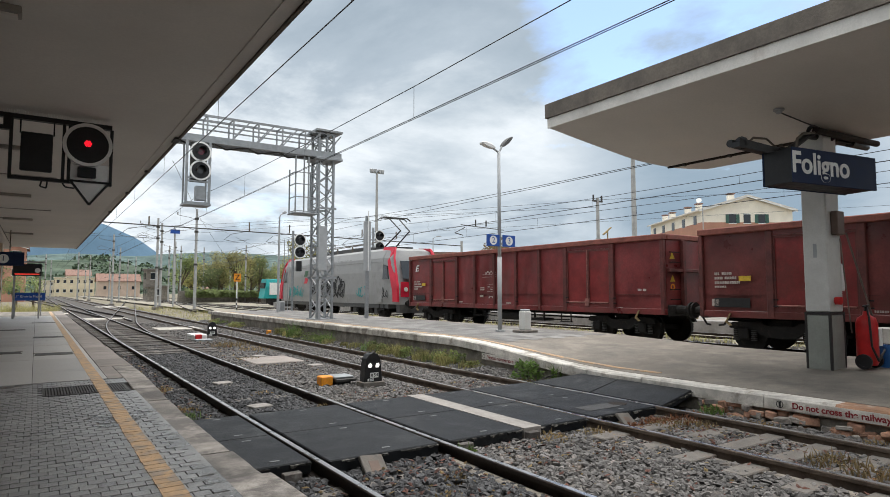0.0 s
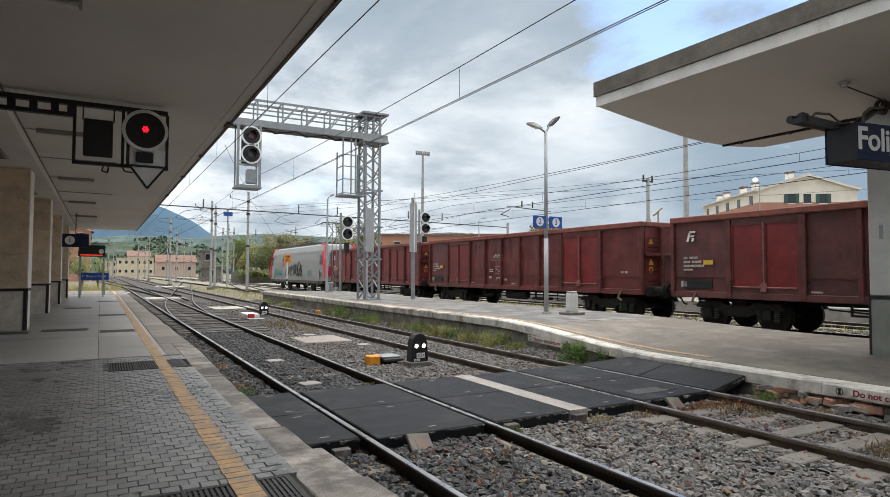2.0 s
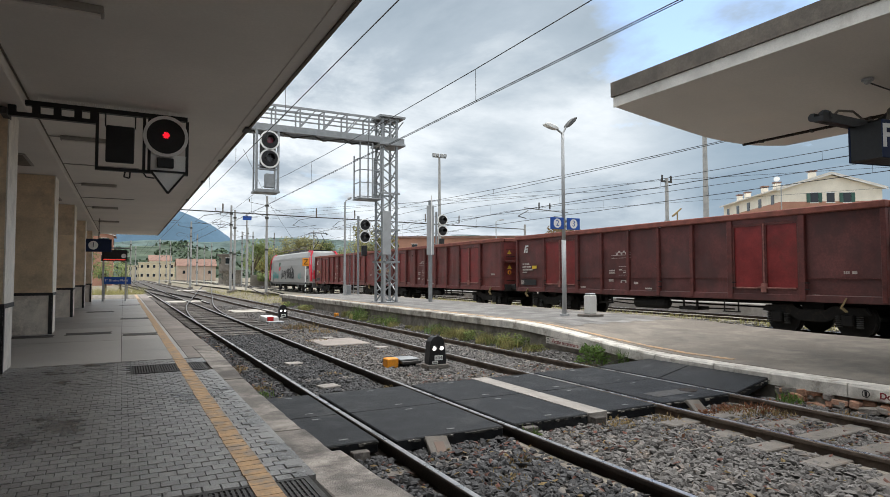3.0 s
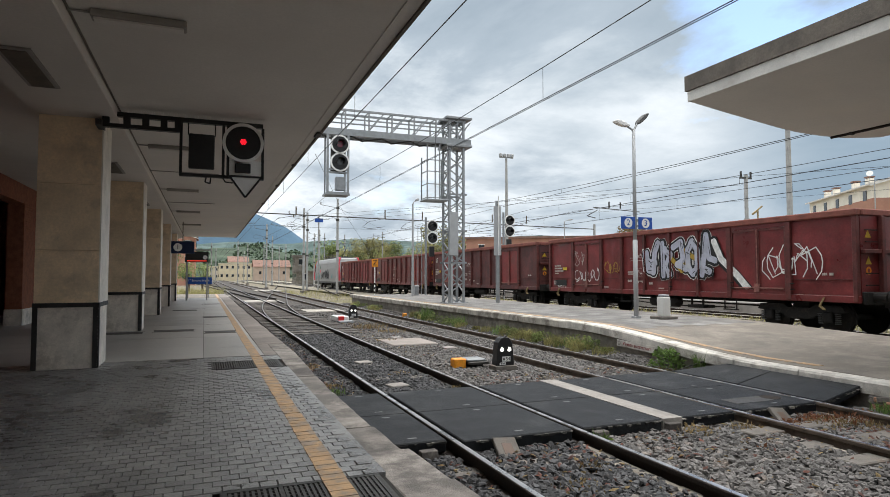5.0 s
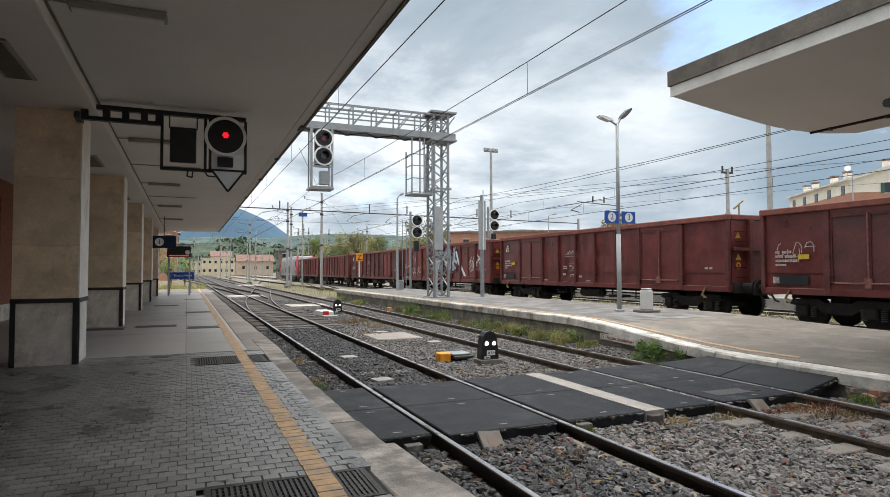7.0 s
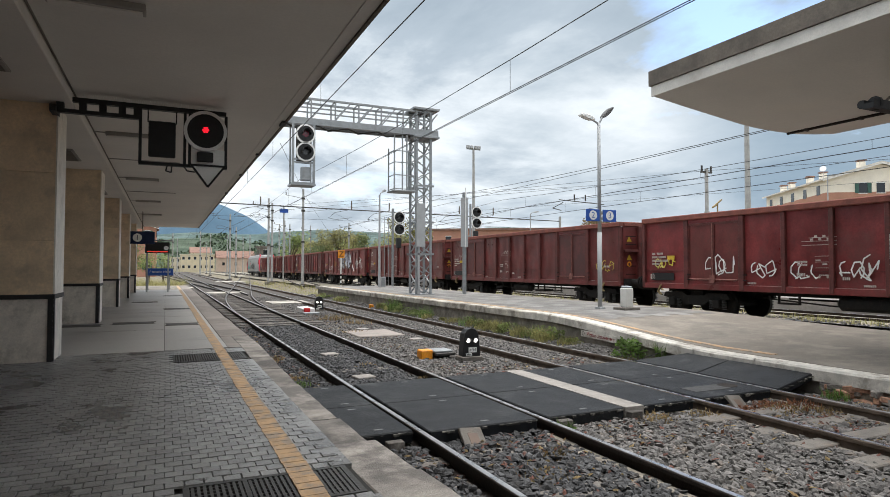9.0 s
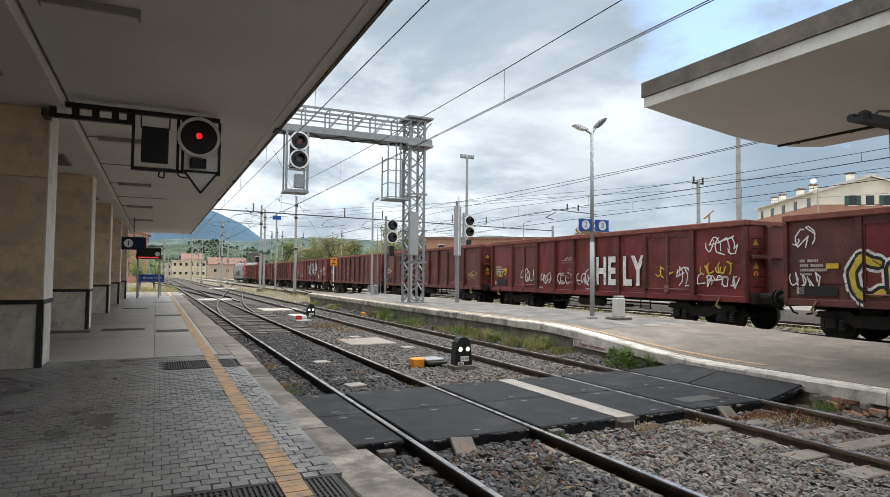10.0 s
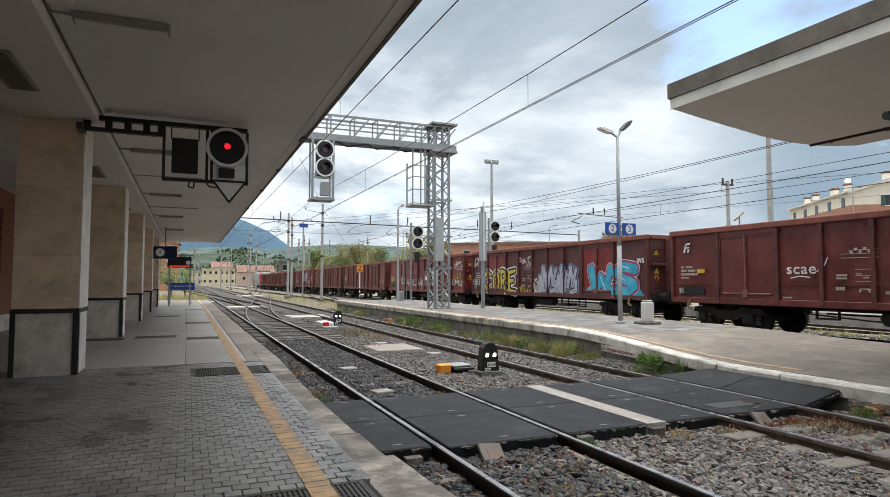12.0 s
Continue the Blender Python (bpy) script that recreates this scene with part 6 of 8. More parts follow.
text("1° Binario Nord", 0.20, M_WHITE, ts, pose(-0.36, 43.496, 1.47) @ FACE_S, 0.002)
part("post", Shape().box(-1.05, -0.99, 43.55, 43.6, P1, 1.65), M_GREYPOST, ts)
part("post", Shape().box(0.22, 0.28, 43.55, 43.6, P1, 1.65), M_GREYPOST, ts)

# ---- overhead line ----
def wire_run(x, z_mess, z_cont, y0, y1, step=7.0, twin=True, label="overhead contact line with droppers"):
    p = thing("overhead_line", label, "overhead line", group="overhead lines", kind="structure")
    span = 48.0
    pts = []
    y = y0
    while y <= y1:
        f = ((y - y0) % span) / span
        pts.append((x, y, z_mess - 0.45 * 4 * f * (1 - f)))
        y += 6.0
    part("messenger_wire", Shape().path(pts, 0.011, 5), M_WIRE, p)
    part("contact_wire", Shape().path([(x, y0, z_cont), (x, y1, z_cont)], 0.010, 5), M_WIRE, p)
    if twin:
        part("contact_wire", Shape().path([(x + 0.06, y0, z_cont), (x + 0.06, y1, z_cont)], 0.009, 5), M_WIRE, p)
    y = y0 + 3
    while y < min(y1, 120):
        f = ((y - y0) % span) / span
        part("dropper", Shape().tube((x, y, z_cont), (x, y, z_mess - 0.45 * 4 * f * (1 - f)), 0.006, n=4), M_WIRE, p)
        y += step


wire_run(T1, 7.2, 5.50, -10, 260, twin=False)
wire_run(T2, 7.02, 5.82, -12, 260)
wire_run(T3, 6.42, 5.93, -12, 260, twin=False)
wire_run(20.9, 6.39, 5.64, -12, 260)
wire_run(24.0, 6.3, 5.45, -12, 260)
xw = thing("cross_wires", "thin cross wires and stay wires over the yard", "wires", kind="structure")
s = Shape()
for a, b in (((13.2, 64, 9.5), (5, 30, 7.8)), ((13.2, 64, 9.0), (30, 90, 7.0)), ((3.2, 62, 8.2), (1, 20, 6.6)), ((13, 64, 7.6), (26, 35, 7.4)), ((28, 64, 8), (60, 10, 8.5)), ((31, 27.7, 7.9), (55, 5, 8.5)), ((31, 27.7, 7.9), (10, 70, 8.0)), ((31, 27.7, 7.4), (7, 64, 7.8)), ((13.2, 64.5, 9.6), (19, 62, 0))):
    s.tube(a, b, 0.012, n=4)
part("wires", s, M_WIRE, xw)


def mast(x, y, h, r=0.16, label="grey concrete overhead line mast"):
    p = thing("line_mast", label, "line mast", pose(x, y, -0.3), group="overhead line masts")
    part("pole", Shape().tube((0, 0, 0), (0, 0, h), r, r * 0.7, n=10), M_CONCMAST, p)
    part("footing", Shape().box(-0.35, 0.35, -0.35, 0.35, -0.02, 0.35), M_SLEEPER, p, bevel=0.04)
    arm = Shape().path([(0, 0, h - 1.0), (-1.8, 0, h - 0.7)], 0.022).path([(0, 0, h - 2.2), (-1.6, 0, h - 1.7), (-2.1, 0, h - 2.0), (-1.9, 0, h - 2.3), (-0.9, 0, h - 2.25)], 0.018)
    part("arm", arm, M_IRON, p)
    for zc in (h - 1.1, h - 2.4, h * 0.45):
        part("collar", Shape().tube((0, 0, zc), (0, 0, zc + 0.2), r * 1.22), M_IRON, p)
    part("insulator", Shape().tube((-1.8, 0, h - 0.7), (-1.8, 0, h - 0.4), 0.05), M_FASCIA, p)
    return p


m0 = mast(13.2, 64.6, 10.4)
for x, y in ((9.1, 100), (7.2, 150), (10.0, 160), (14.2, 163), (13.0, 130), (19.2, 173.6), (19.6, 162), (11.2, 75), (12.4, 80), (19.7, 118.5), (19.0, 108.7), (21.6, 118), (26, 120), (31.0, 110), (3.0, 190), (1.5, 160), (36, 140), (12, 210), (20, 200)):
    copy_thing(m0, pose(x, y, -0.3))
sm = thing("line_mast", "slim grey mast with small top insulators", "line mast", pose(31.0, 27.7, -0.3), group="overhead line masts")
part("pole", Shape().tube((0, 0, 0), (0, 0, 5.6), 0.2, 0.17, n=10).tube((0, 0, 5.6), (0, 0, 8.3), 0.11, n=8), M_CONCMAST, sm)
part("crossbar", Shape().box(-0.45, 0.45, -0.06, 0.06, 8.05, 8.15).tube((-0.4, 0, 8.15), (-0.4, 0, 8.5), 0.06).tube((0.4, 0, 8.15), (0.4, 0, 8.5), 0.06), M_IRON, sm)
for x, y, h in ((37.6, 30.0, 17.0), (31.2, 60.0, 15.0)):
    p = thing("light_mast", "tall slim grey floodlight mast", "light mast", group="floodlight masts")
    part("pole", Shape().tube((x, y, -0.3), (x, y, h), 0.24, 0.12, n=12), M_CONCMAST, p)
    for dx in (-0.7, -0.25, 0.25, 0.7):
        part("floodlight", Shape().box(x + dx - 0.16, x + dx + 0.16, y - 0.15, y + 0.15, h + 0.1, h + 0.45), M_GREYPOST, p, bevel=0.03)
    part("crossbar", Shape().box(x - 0.85, x + 0.85, y - 0.05, y + 0.05, h - 0.02, h + 0.1), M_GALV, p)

pt = thing("overhead_portal", "long steel headspan beam carrying insulators", "overhead portal", kind="structure")
part("beam", Shape().tube((-6, 63, 8.25), (45, 63, 7.6), 0.055, n=8), M_IRON, pt)
part("lower_wire", Shape().tube((-6, 63, 6.9), (45, 63, 6.6), 0.015, n=4), M_WIRE, pt)
for x in (3.25, 7.2, T3, 20.9, 24.0, 29.5, 34):
    part("drop_arm", Shape().path([(x + 1.4, 63, 8.0), (x - 0.4, 63, 7.6), (x - 1.1, 63, 7.0), (x - 0.3, 63, 6.85), (x + 1.4, 63, 7.1)], 0.022), M_IRON, pt)
    part("insulator", Shape().tube((x + 1.4, 63, 8.0), (x + 1.4, 63, 8.9), 0.07), M_FASCIA, pt)
part("post", Shape().tube((-6, 63, -0.3), (-6, 63, 8.6), 0.15, n=8), M_CONCMAST, pt)
part("post", Shape().tube((45, 63, -0.3), (45, 63, 8.2), 0.15, n=8), M_CONCMAST, pt)
for x in (28.5,):
    part("portal_arm", Shape().path([(x, 40, 7.2), (x + 4.5, 40, 7.0)], 0.035).path([(x + 0.4, 40, 7.0), (x - 0.6, 40, 6.5), (x + 0.2, 40, 6.35)], 0.035).tube((x + 1.5, 40, 7.2), (x + 1.5, 40, 7.7), 0.06).tube((x + 2.6, 40, 7.2), (x + 2.6, 40, 7.7), 0.06), M_IRON, pt)

zs = thing("zone_sign", "orange square Z sign on a striped post", "lineside sign", pose(12.8, 47.7, -0.28))
part("post", Shape().tube((0, 0, 0), (0, 0, 3.4), 0.05), M_WHITE, zs)
for k in range(4):
    part("stripe", Shape().tube((0, 0, 0.3 + k * 0.35), (0, 0, 0.46 + k * 0.35), 0.056), M_BLACK, zs)
part("panel", Shape().box(-0.27, 0.27, -0.08, -0.05, 2.80, 3.42), M_ORANGE, zs, bevel=0.006)
text("Z", 0.60, M_BLACK, zs, pose(0, -0.084, 3.1) @ FACE_S, 0.002)
bs = thing("blue_sign", "small blue lineside sign on a mast", "lineside sign")
part("panel", Shape().box(13.5, 14.6, 81, 81.05, 8.97, 9.48), M_BLUE, bs)
part("post", Shape().tube((14.05, 81.15, -0.3), (14.05, 81.15, 9.6), 0.1), M_CONCMAST, bs)

tl = thing("parked_locomotive", "teal and white electric locomotive parked in the yard", "locomotive", pose(24.9, 81, -0.1, 0, 0, -93))
part("body", Shape().extrude([(-1.4, 0.95), (-1.47, 2.6), (-1.2, 3.55), (1.2, 3.55), (1.47, 2.6), (1.4, 0.95)], lambda u, v: (u, 0.35 * (v > 2.2), v), lambda u, v: (u * 0.98, 16, v)), M_TEAL, tl, bevel=0.05)
part("white_side", Shape().box(1.40, 1.50, 0.75, 15, 1.45, 3.05), M_WHITE, tl, "white side panel")
part("front_window", Shape().box(-1.0, 1.0, 0.1, 0.33, 2.3, 3.0), M_GLASS, tl)
part("roof_gear", Shape().box(-0.8, 0.8, 3, 13, 3.55, 3.85).bar((0, 3, 3.9), (0, 6, 4.5), 0.06), M_TEAL, tl)
for y in (1.0, 11.5):
    b = part("bogie", Shape().box(-1.2, 1.2, y, y + 3.6, 0.35, 0.94), M_BOGIE, tl, bevel=0.04)
    for dy in (0.6, 3.0):
        part("wheelset", Shape().tube((-0.83, y + dy, 0.55), (0.83, y + dy, 0.55), 0.52, n=18), M_BOGIE, b)


# ---- trees, hills, town ----
def tree(x, y, h, r, seed, mat, n=900):
    rng = random.Random(seed)
    p = thing("tree", "leafy autumn-green tree beyond the yard", "tree", pose(x, y, -0.3), group="trees beyond the yard")
    t = Shape().tube((0, 0, 0), (rng.uniform(-0.2, 0.2), rng.uniform(-0.2, 0.2), h * 0.5), 0.035 * h, 0.018 * h, n=8)
    clumps = []
    for k in range(9):
        a = rng.uniform(0, 6.28)
        e = Vector((r * 0.75 * math.cos(a) * rng.uniform(0.3, 1), r * 0.75 * math.sin(a) * rng.uniform(0.3, 1), h * rng.uniform(0.38, 0.9)))
        t.tube((0, 0, h * rng.uniform(0.2, 0.5)), e, 0.012 * h, 0.004 * h, n=5)
        clumps.append((e, r * rng.uniform(0.30, 0.5)))
    clumps.append((Vector((0, 0, h * 0.85)), r * 0.45))
    clumps.append((Vector((0, 0, h * 0.55)), r * 0.6))
    part("trunk", t, M_BARK, p)
    pts, fs = [], []
    per = n // len(clumps)
    for c, cr in clumps:
        for _ in range(per):
            d = Vector((rng.gauss(0, 1), rng.gauss(0, 1), rng.gauss(0, 0.8))).normalized() * cr * rng.random() ** 0.4
            q = c + d
            nrm = Vector((rng.uniform(-0.8, 0.8), rng.uniform(-1.2, 0.4), rng.uniform(0.2, 1.2))).normalized()
            u = nrm.cross(Vector((rng.uniform(-1, 1), rng.uniform(-1, 1), rng.uniform(-1, 1)))).normalized()
            v = nrm.cross(u)
            sz = 0.028 * r * rng.uniform(0.7, 1.6) + 0.06
            o = len(pts)
            pts += [tuple(q - u * sz), tuple(q + v * sz * 0.6), tuple(q + u * sz), tuple(q - v * sz * 0.6)]
            fs.append((o, o + 1, o + 2, o + 3))
    me = bpy.data.meshes.new("crown")
    me.from_pydata(pts, [], fs)
    me.materials.append(mat)
    c = new("crown", me)
    c.parent = p
    return p


def build_trees():
    rng = random.Random(14)
    for k in range(15):
        x = 23.5 + k * 2.2 + rng.uniform(-1, 1)
        y = 118 + rng.uniform(-10, 14)
        tree(x, y, rng.uniform(6.5, 11) * (1.0 if k < 9 else 0.8), rng.uniform(2.6, 4.2), 40 + k, rng.choice((M_LEAFY, M_LEAF, M_LEAFY)), 1700)
    for k in range(10):
        tree(30 + k * 5 + rng.uniform(-2, 2), 150 + rng.uniform(-15, 20), rng.uniform(8, 12), rng.uniform(3.5, 5), 80 + k, rng.choice((M_LEAF, M_LEAFY)), 2400)
    tree(28.6, 72, 8.6, 3.2, 99, M_LEAFY, 3000)
    tree(51, 62, 9.0, 4.0, 101, M_LEAFBROWN, 3000)
    tree(48, 60, 8.0, 3.0, 102, M_LEAFBROWN, 1000)
    for k in range(4):
        tree(-5 + k * 1.6, 74 + 4 * k, rng.uniform(3.5, 5), 1.8, 120 + k, M_LEAF, 600)
    # low hedge under the trees
    pts, fs = [], []
    for _ in range(3600):
        x, y = rng.uniform(21, 33), rng.uniform(107.5, 110.5)
        z = 0.9 + rng.random() * (0.9 + 1.1 * noise.noise((x * 0.5, y * 0.5, 2)))
        nrm = Vector((rng.uniform(-0.6, 0.6), rng.uniform(-1.2, 0.2), rng.uniform(0.2, 1.2))).normalized()
        u = nrm.cross(Vector((rng.uniform(-1, 1), rng.uniform(-1, 1), rng.uniform(-1, 1)))).normalized() * 0.3
        v = nrm.cross(u) * 0.7
        q = Vector((x, y, z))
        o = len(pts)
        pts += [tuple(q - u), tuple(q + v), tuple(q + u), tuple(q - v)]
        fs.append((o, o + 1, o + 2, o + 3))
    tagged(quick("hedge", pts, fs, M_LEAF), "dense dark green scrub below the trees", "hedge", kind="stuff")


build_trees()
yw = thing("yard_wall", "low brown earth-stained wall below the scrub", "wall", kind="structure")
part("wall", Shape().box(20, 44, 111.0, 111.4, -0.4, 1.9), M_WALLRAW, yw, bevel=0.03)


def hills():
    def ridge(name, r, az0, az1, fn, mat, label, steps=90, depth=500):
        pts, fs = [], []
        rows = 7
        for i in range(steps + 1):
            az = radians(az0 + (az1 - az0) * i / steps)
            top = fn(math.degrees(az))
            for k in range(rows):
                f = k / (rows - 1)
                rr = r + depth * f
                z = -2 + (top + 2) * math.sin(f * math.pi / 2) ** 1.2
                z += (noise.noise((rr * 0.01, az * 40, 3)) * 0.06 * top) * (1 if 0 < k < rows - 1 else 0.5)
                pts.append((rr * math.sin(az), rr * math.cos(az), z))
        for i in range(steps):
            for k in range(rows - 1):
                a = i * rows + k
                fs.append((a, a + 1, a + rows + 1, a + rows))
        ob = quick(name, pts, fs, mat)
        for p in ob.data.polygons:
            p.use_smooth = True
        tagged(ob, label, "hill", kind="structure")

    def near(az):
        return 34 + 9 * math.sin(az * 0.16 + 1.0) + 6 * math.sin(az * 0.5) + 2.5 * math.sin(az * 1.7) + 1.5 * math.sin(az * 4.3)

    def far_hill(az):
        f = min(1, max(0, (az - 5) / 8))
        return (0.74 + 0.22 * f * f * (3 - 2 * f)) * 194 + 14 * math.sin(az * 0.21 + 0.6) + 7 * math.sin(az * 0.5) + 2.5 * math.sin(az * 2.9)

    def peak(az):
        d = az - 3.2
        return 10 + 372 * math.exp(-(d / (7.2 if d > 0 else 8.0)) ** 2 * 1.0) + 6 * math.sin(az * 2.1)

    rng = random.Random(31)
    pts, fs = [], []
    for _ in range(2600):
        az, rr = rng.uniform(-8, 58), rng.uniform(640, 1030)
        if noise.noise((az * 0.35, rr * 0.012, 5)) < -0.05:
            continue
        f = (rr - 620) / 420
        z = -2 + (near(az) + 2) * math.sin(f * math.pi / 2) ** 1.2
        a = radians(az)
        sz = rng.uniform(2.0, 5.5)
        for _ in range(7):
            q = Vector((rr * math.sin(a), rr * math.cos(a), z)) + Vector((rng.uniform(-1, 1) * sz, rng.uniform(-1, 1) * sz, rng.uniform(0.0, 1.1) * sz))
            u = Vector((rng.uniform(-1, 1), rng.uniform(-1, 1), rng.uniform(-1, 1))).normalized() * sz * 0.5
            v = u.cross(Vector((rng.uniform(-1, 1), rng.uniform(-1, 1), rng.uniform(-1, 1)))).normalized() * sz * 0.4
            o = len(pts)
            pts += [tuple(q - u), tuple(q + v), tuple(q + u), tuple(q - v)]
            fs.append((o, o + 1, o + 2, o + 3))
    tagged(quick("hillside_woods", pts, fs, M_HILLWOOD), "dark green trees scattered over the hillside", "woods", kind="stuff")
    ridge("hill_near", 620, -60, 100, near, M_HILL, "low wooded hillside with fields and scattered houses", depth=420)
    ridge("hill_far", 2300, -60, 100, far_hill, M_HILLFAR, "green hills on the horizon, haze mixed into their colour", depth=700)
    ridge("mountain", 3300, -30, 26, peak, M_MOUNT, "distant mountain, blue haze mixed into its colour", depth=500)


hills()


def house(name, label, x, y, rz, w, d, h, roof, wall, tile, rows, cols, chimneys=(), shutters=True, base=None, cap=None, spread=1.0):
    p = thing(name, label, "building", pose(x, y, -0.3, 0, 0, rz), group="buildings of the town")
    part("wall", Shape().box(-w / 2, w / 2, 0, d, 0, h), wall, p)
    if base:
        part("base_wall", Shape().box(-w / 2 - 0.03, w / 2 + 0.03, -0.03, d + 0.03, 0, h * base[0]), base[1], p)
    o = 0.5
    if roof > 0:
        part("gable", Shape().extrude([(-w / 2, h), (w / 2, h), (0, h + roof - 0.15)], lambda u, v: (u, 0, v), lambda u, v: (u, d, v)), wall, p)
        for sx in (-1, 1):
            k = roof / (w / 2)
            q = [(0, h + roof), (sx * (w / 2 + o), h - o * k), (sx * (w / 2 + o), h - o * k + 0.22), (0, h + roof + 0.22)]
            part("roof", Shape().extrude(q, lambda u, v: (u, -o, v), lambda u, v: (u, d + o, v)), tile, p)
            part("eaves", Shape().extrude([(0, h + roof - 0.02), (sx * (w / 2 + o), h - o * k - 0.02), (sx * (w / 2 + o), h - o * k - 0.16), (0, h + roof - 0.16)], lambda u, v: (u, -o - 0.04, v), lambda u, v: (u, -o + 0.05, v)), M_WHITE, p)
    else:
        part("roof", Shape().box(-w / 2 - 0.3, w / 2 + 0.3, -0.3, d + 0.3, h, h + 0.35), tile, p)
    for r in range(rows):
        for c in range(cols):
            wx = (-w / 2 + w * (c + 0.5) / cols) * spread
            wz = h * (r + 0.5) / rows - 0.2
            wn = part("window", Shape().box(wx - 0.5, wx + 0.5, -0.06, 0.05, wz, wz + 1.3), M_GLASS, p, "dark window")
            part("sill", Shape().box(wx - 0.58, wx + 0.58, -0.08, -0.02, wz - 0.1, wz - 0.002), M_WHITE, wn)
            part("lintel", Shape().box(wx - 0.58, wx + 0.58, -0.08, -0.02, wz + 1.302, wz + 1.4), M_WHITE, wn)
            if shutters and (r + c) % 3 != 1:
                for sx in (-1, 1):
                    part("shutter", Shape().box(*sorted((wx + sx * 0.52, wx + sx * 1.0)), -0.1, -0.04, wz, wz + 1.3), M_SHUTTER, wn, "green shutter")
    nside = max(2, int(d / 4))
    for r in range(rows):
        for c in range(nside):
            wy = d * (c + 0.5) / nside
            wz = h * (r + 0.5) / rows - 0.2
            for sx in (-1, 1):
                wn = part("window", Shape().box(*sorted((sx * (w / 2 - 0.05), sx * (w / 2 + 0.06))), wy - 0.5, wy + 0.5, wz, wz + 1.3), M_GLASS, p, "dark window")
    for cx, cy in chimneys:
        zc = h + (roof * (1 - abs(cx) / (w / 2)) if roof else 0)
        ch = part("chimney", Shape().box(cx - 0.4, cx + 0.4, cy - 0.4, cy + 0.4, zc - 0.3, zc + 0.9), wall, p, bevel=0.03)
        part("chimney_cap", Shape().box(cx - 0.5, cx + 0.5, cy - 0.5, cy + 0.5, zc + 1.0, zc + 1.15).box(cx - 0.3, cx + 0.3, cy - 0.3, cy + 0.3, zc + 0.9, zc + 1.0), cap or M_TILE, ch)
    return p


# pale gabled house behind the train
house("apartment_house", "cream gabled apartment house with salmon lower floors and green shutters", 85.25, 48.0, -33.7, 13.3, 21.4, 13.9, 2.0, M_CREAMW, M_FASCIAW, 4, 3, ((-1.6, 1.5), (-4.4, 6), (-4.9, 9), (-5.1, 15), (-5.0, 18.5)), True, (0.87, M_PINKPL), M_TILE, 0.48)
ds = thing("satellite_dish", "small white satellite dish on the house roof", "satellite dish", pose(82.0, 53.5, 14.9))
part("dish", Shape().disc((0, 0, 0.5), Vector((-0.8, -0.4, 0.4)), 0.4, 0.05, 20), M_WHITE, ds)
part("stalk", Shape().tube((0, 0, -0.9), (0.05, 0.03, 0.5), 0.03), M_GALV, ds)
house("red_house", "low salmon house beside the apartment house", 99, 37.5, -52, 14, 14, 11.0, 1.8, M_PINKPL, M_TILE, 2, 3)
# low blocks behind the yard
house("brick_block", "long low orange-red building behind the yard", 52, 92, -32, 26, 12, 8.6, 0, M_PINKPL, M_TILE, 2, 8, (), False)
house("green_roof_shed", "workshop with pale green sheet roof", 68, 84, -36, 16, 10, 8.4, 1.0, M_CREAM, M_GREENROOF, 2, 5, (), False)
house("brick_block", "salmon apartment block behind the yard", 85, 92, -40, 30, 12, 9.0, 0, M_PINKPL, M_TILE, 3, 9, (), False)
# station yard buildings at the far end
house("yellow_building", "pale yellow plastered railway building with flat roof", 13.4, 300, 0, 14.5, 12, 7.9, 0.0, M_YELLOWPL, M_CREAM, 2, 6, (), False)
house("cream_block", "low cream building beside the railway building", 3.0, 320, 0, 7, 10, 6.8, 0.0, M_CREAM, M_CREAM, 2, 3, (), False)
house("villa", "cream villa with faded red tiled roof", 19.8, 318, 90, 13, 9.0, 9.2, 2.6, M_CREAM, M_TILE, 2, 4, (), False)
house("shed", "long salmon storage building with faded tiled roof", 35.0, 280, 90, 10, 15, 6.4, 2.8, M_PINKFAR, M_TILE, 1, 5, (), False)
house("stone_hut", "grey old water-tower hut by the tracks", 20.6, 142, 0, 2.8, 4, 6.6, 0.0, M_CONC, M_SLEEPER, 2, 1, (), False)
house("stone_hut", "low brown masonry hut by the tracks", 20.9, 137, 0, 4.0, 4, 3.0, 0.0, M_WALLRAW, M_SLEEPER, 1, 1, (), False)
house("pink_house", "pale pink house at the platform end", -9, 150, 0, 14, 12, 11, 2.0, M_PINKPL, M_TILE, 3, 4)
rng = random.Random(77)
for k in range(26):
    az = radians(rng.uniform(-6, 34))
    rr = rng.uniform(640, 960)
    fz = math.sin(min(1, (rr - 620) / 420) * math.pi / 2) ** 1.2
    p = thing("hill_house", "tiny pale house on the hillside", "building", pose(rr * math.sin(az), rr * math.cos(az), fz * 32 - 6, 0, 0, rng.uniform(0, 90)), group="houses on the hillside")
    part("wall", Shape().box(-5, 5, -4, 4, -4, 7), rng.choice((M_CREAM, M_YELLOWPL, M_PINKPL)), p)
    part("roof", Shape().extrude([(-5.5, 7), (5.5, 7), (0, 9)], lambda u, v: (u, -4.5, v), lambda u, v: (u, 4.5, v)), M_TILE, p)
cr = thing("tower_crane", "distant yellow construction crane", "crane", pose(226, 196, -0.3))
part("tower", Shape().bar((0, 0, 0), (0, 0, 31), 0.45), M_HOOK, cr)
part("jib", Shape().bar((-3.2, 0, 29.2), (2.6, 0, 33.0), 0.55).bar((-3.2, 0, 29.2), (0, 0, 31), 0.7), M_HOOK, cr)


# ---- train ----
PITCH = 15.74
BODY = 14.62
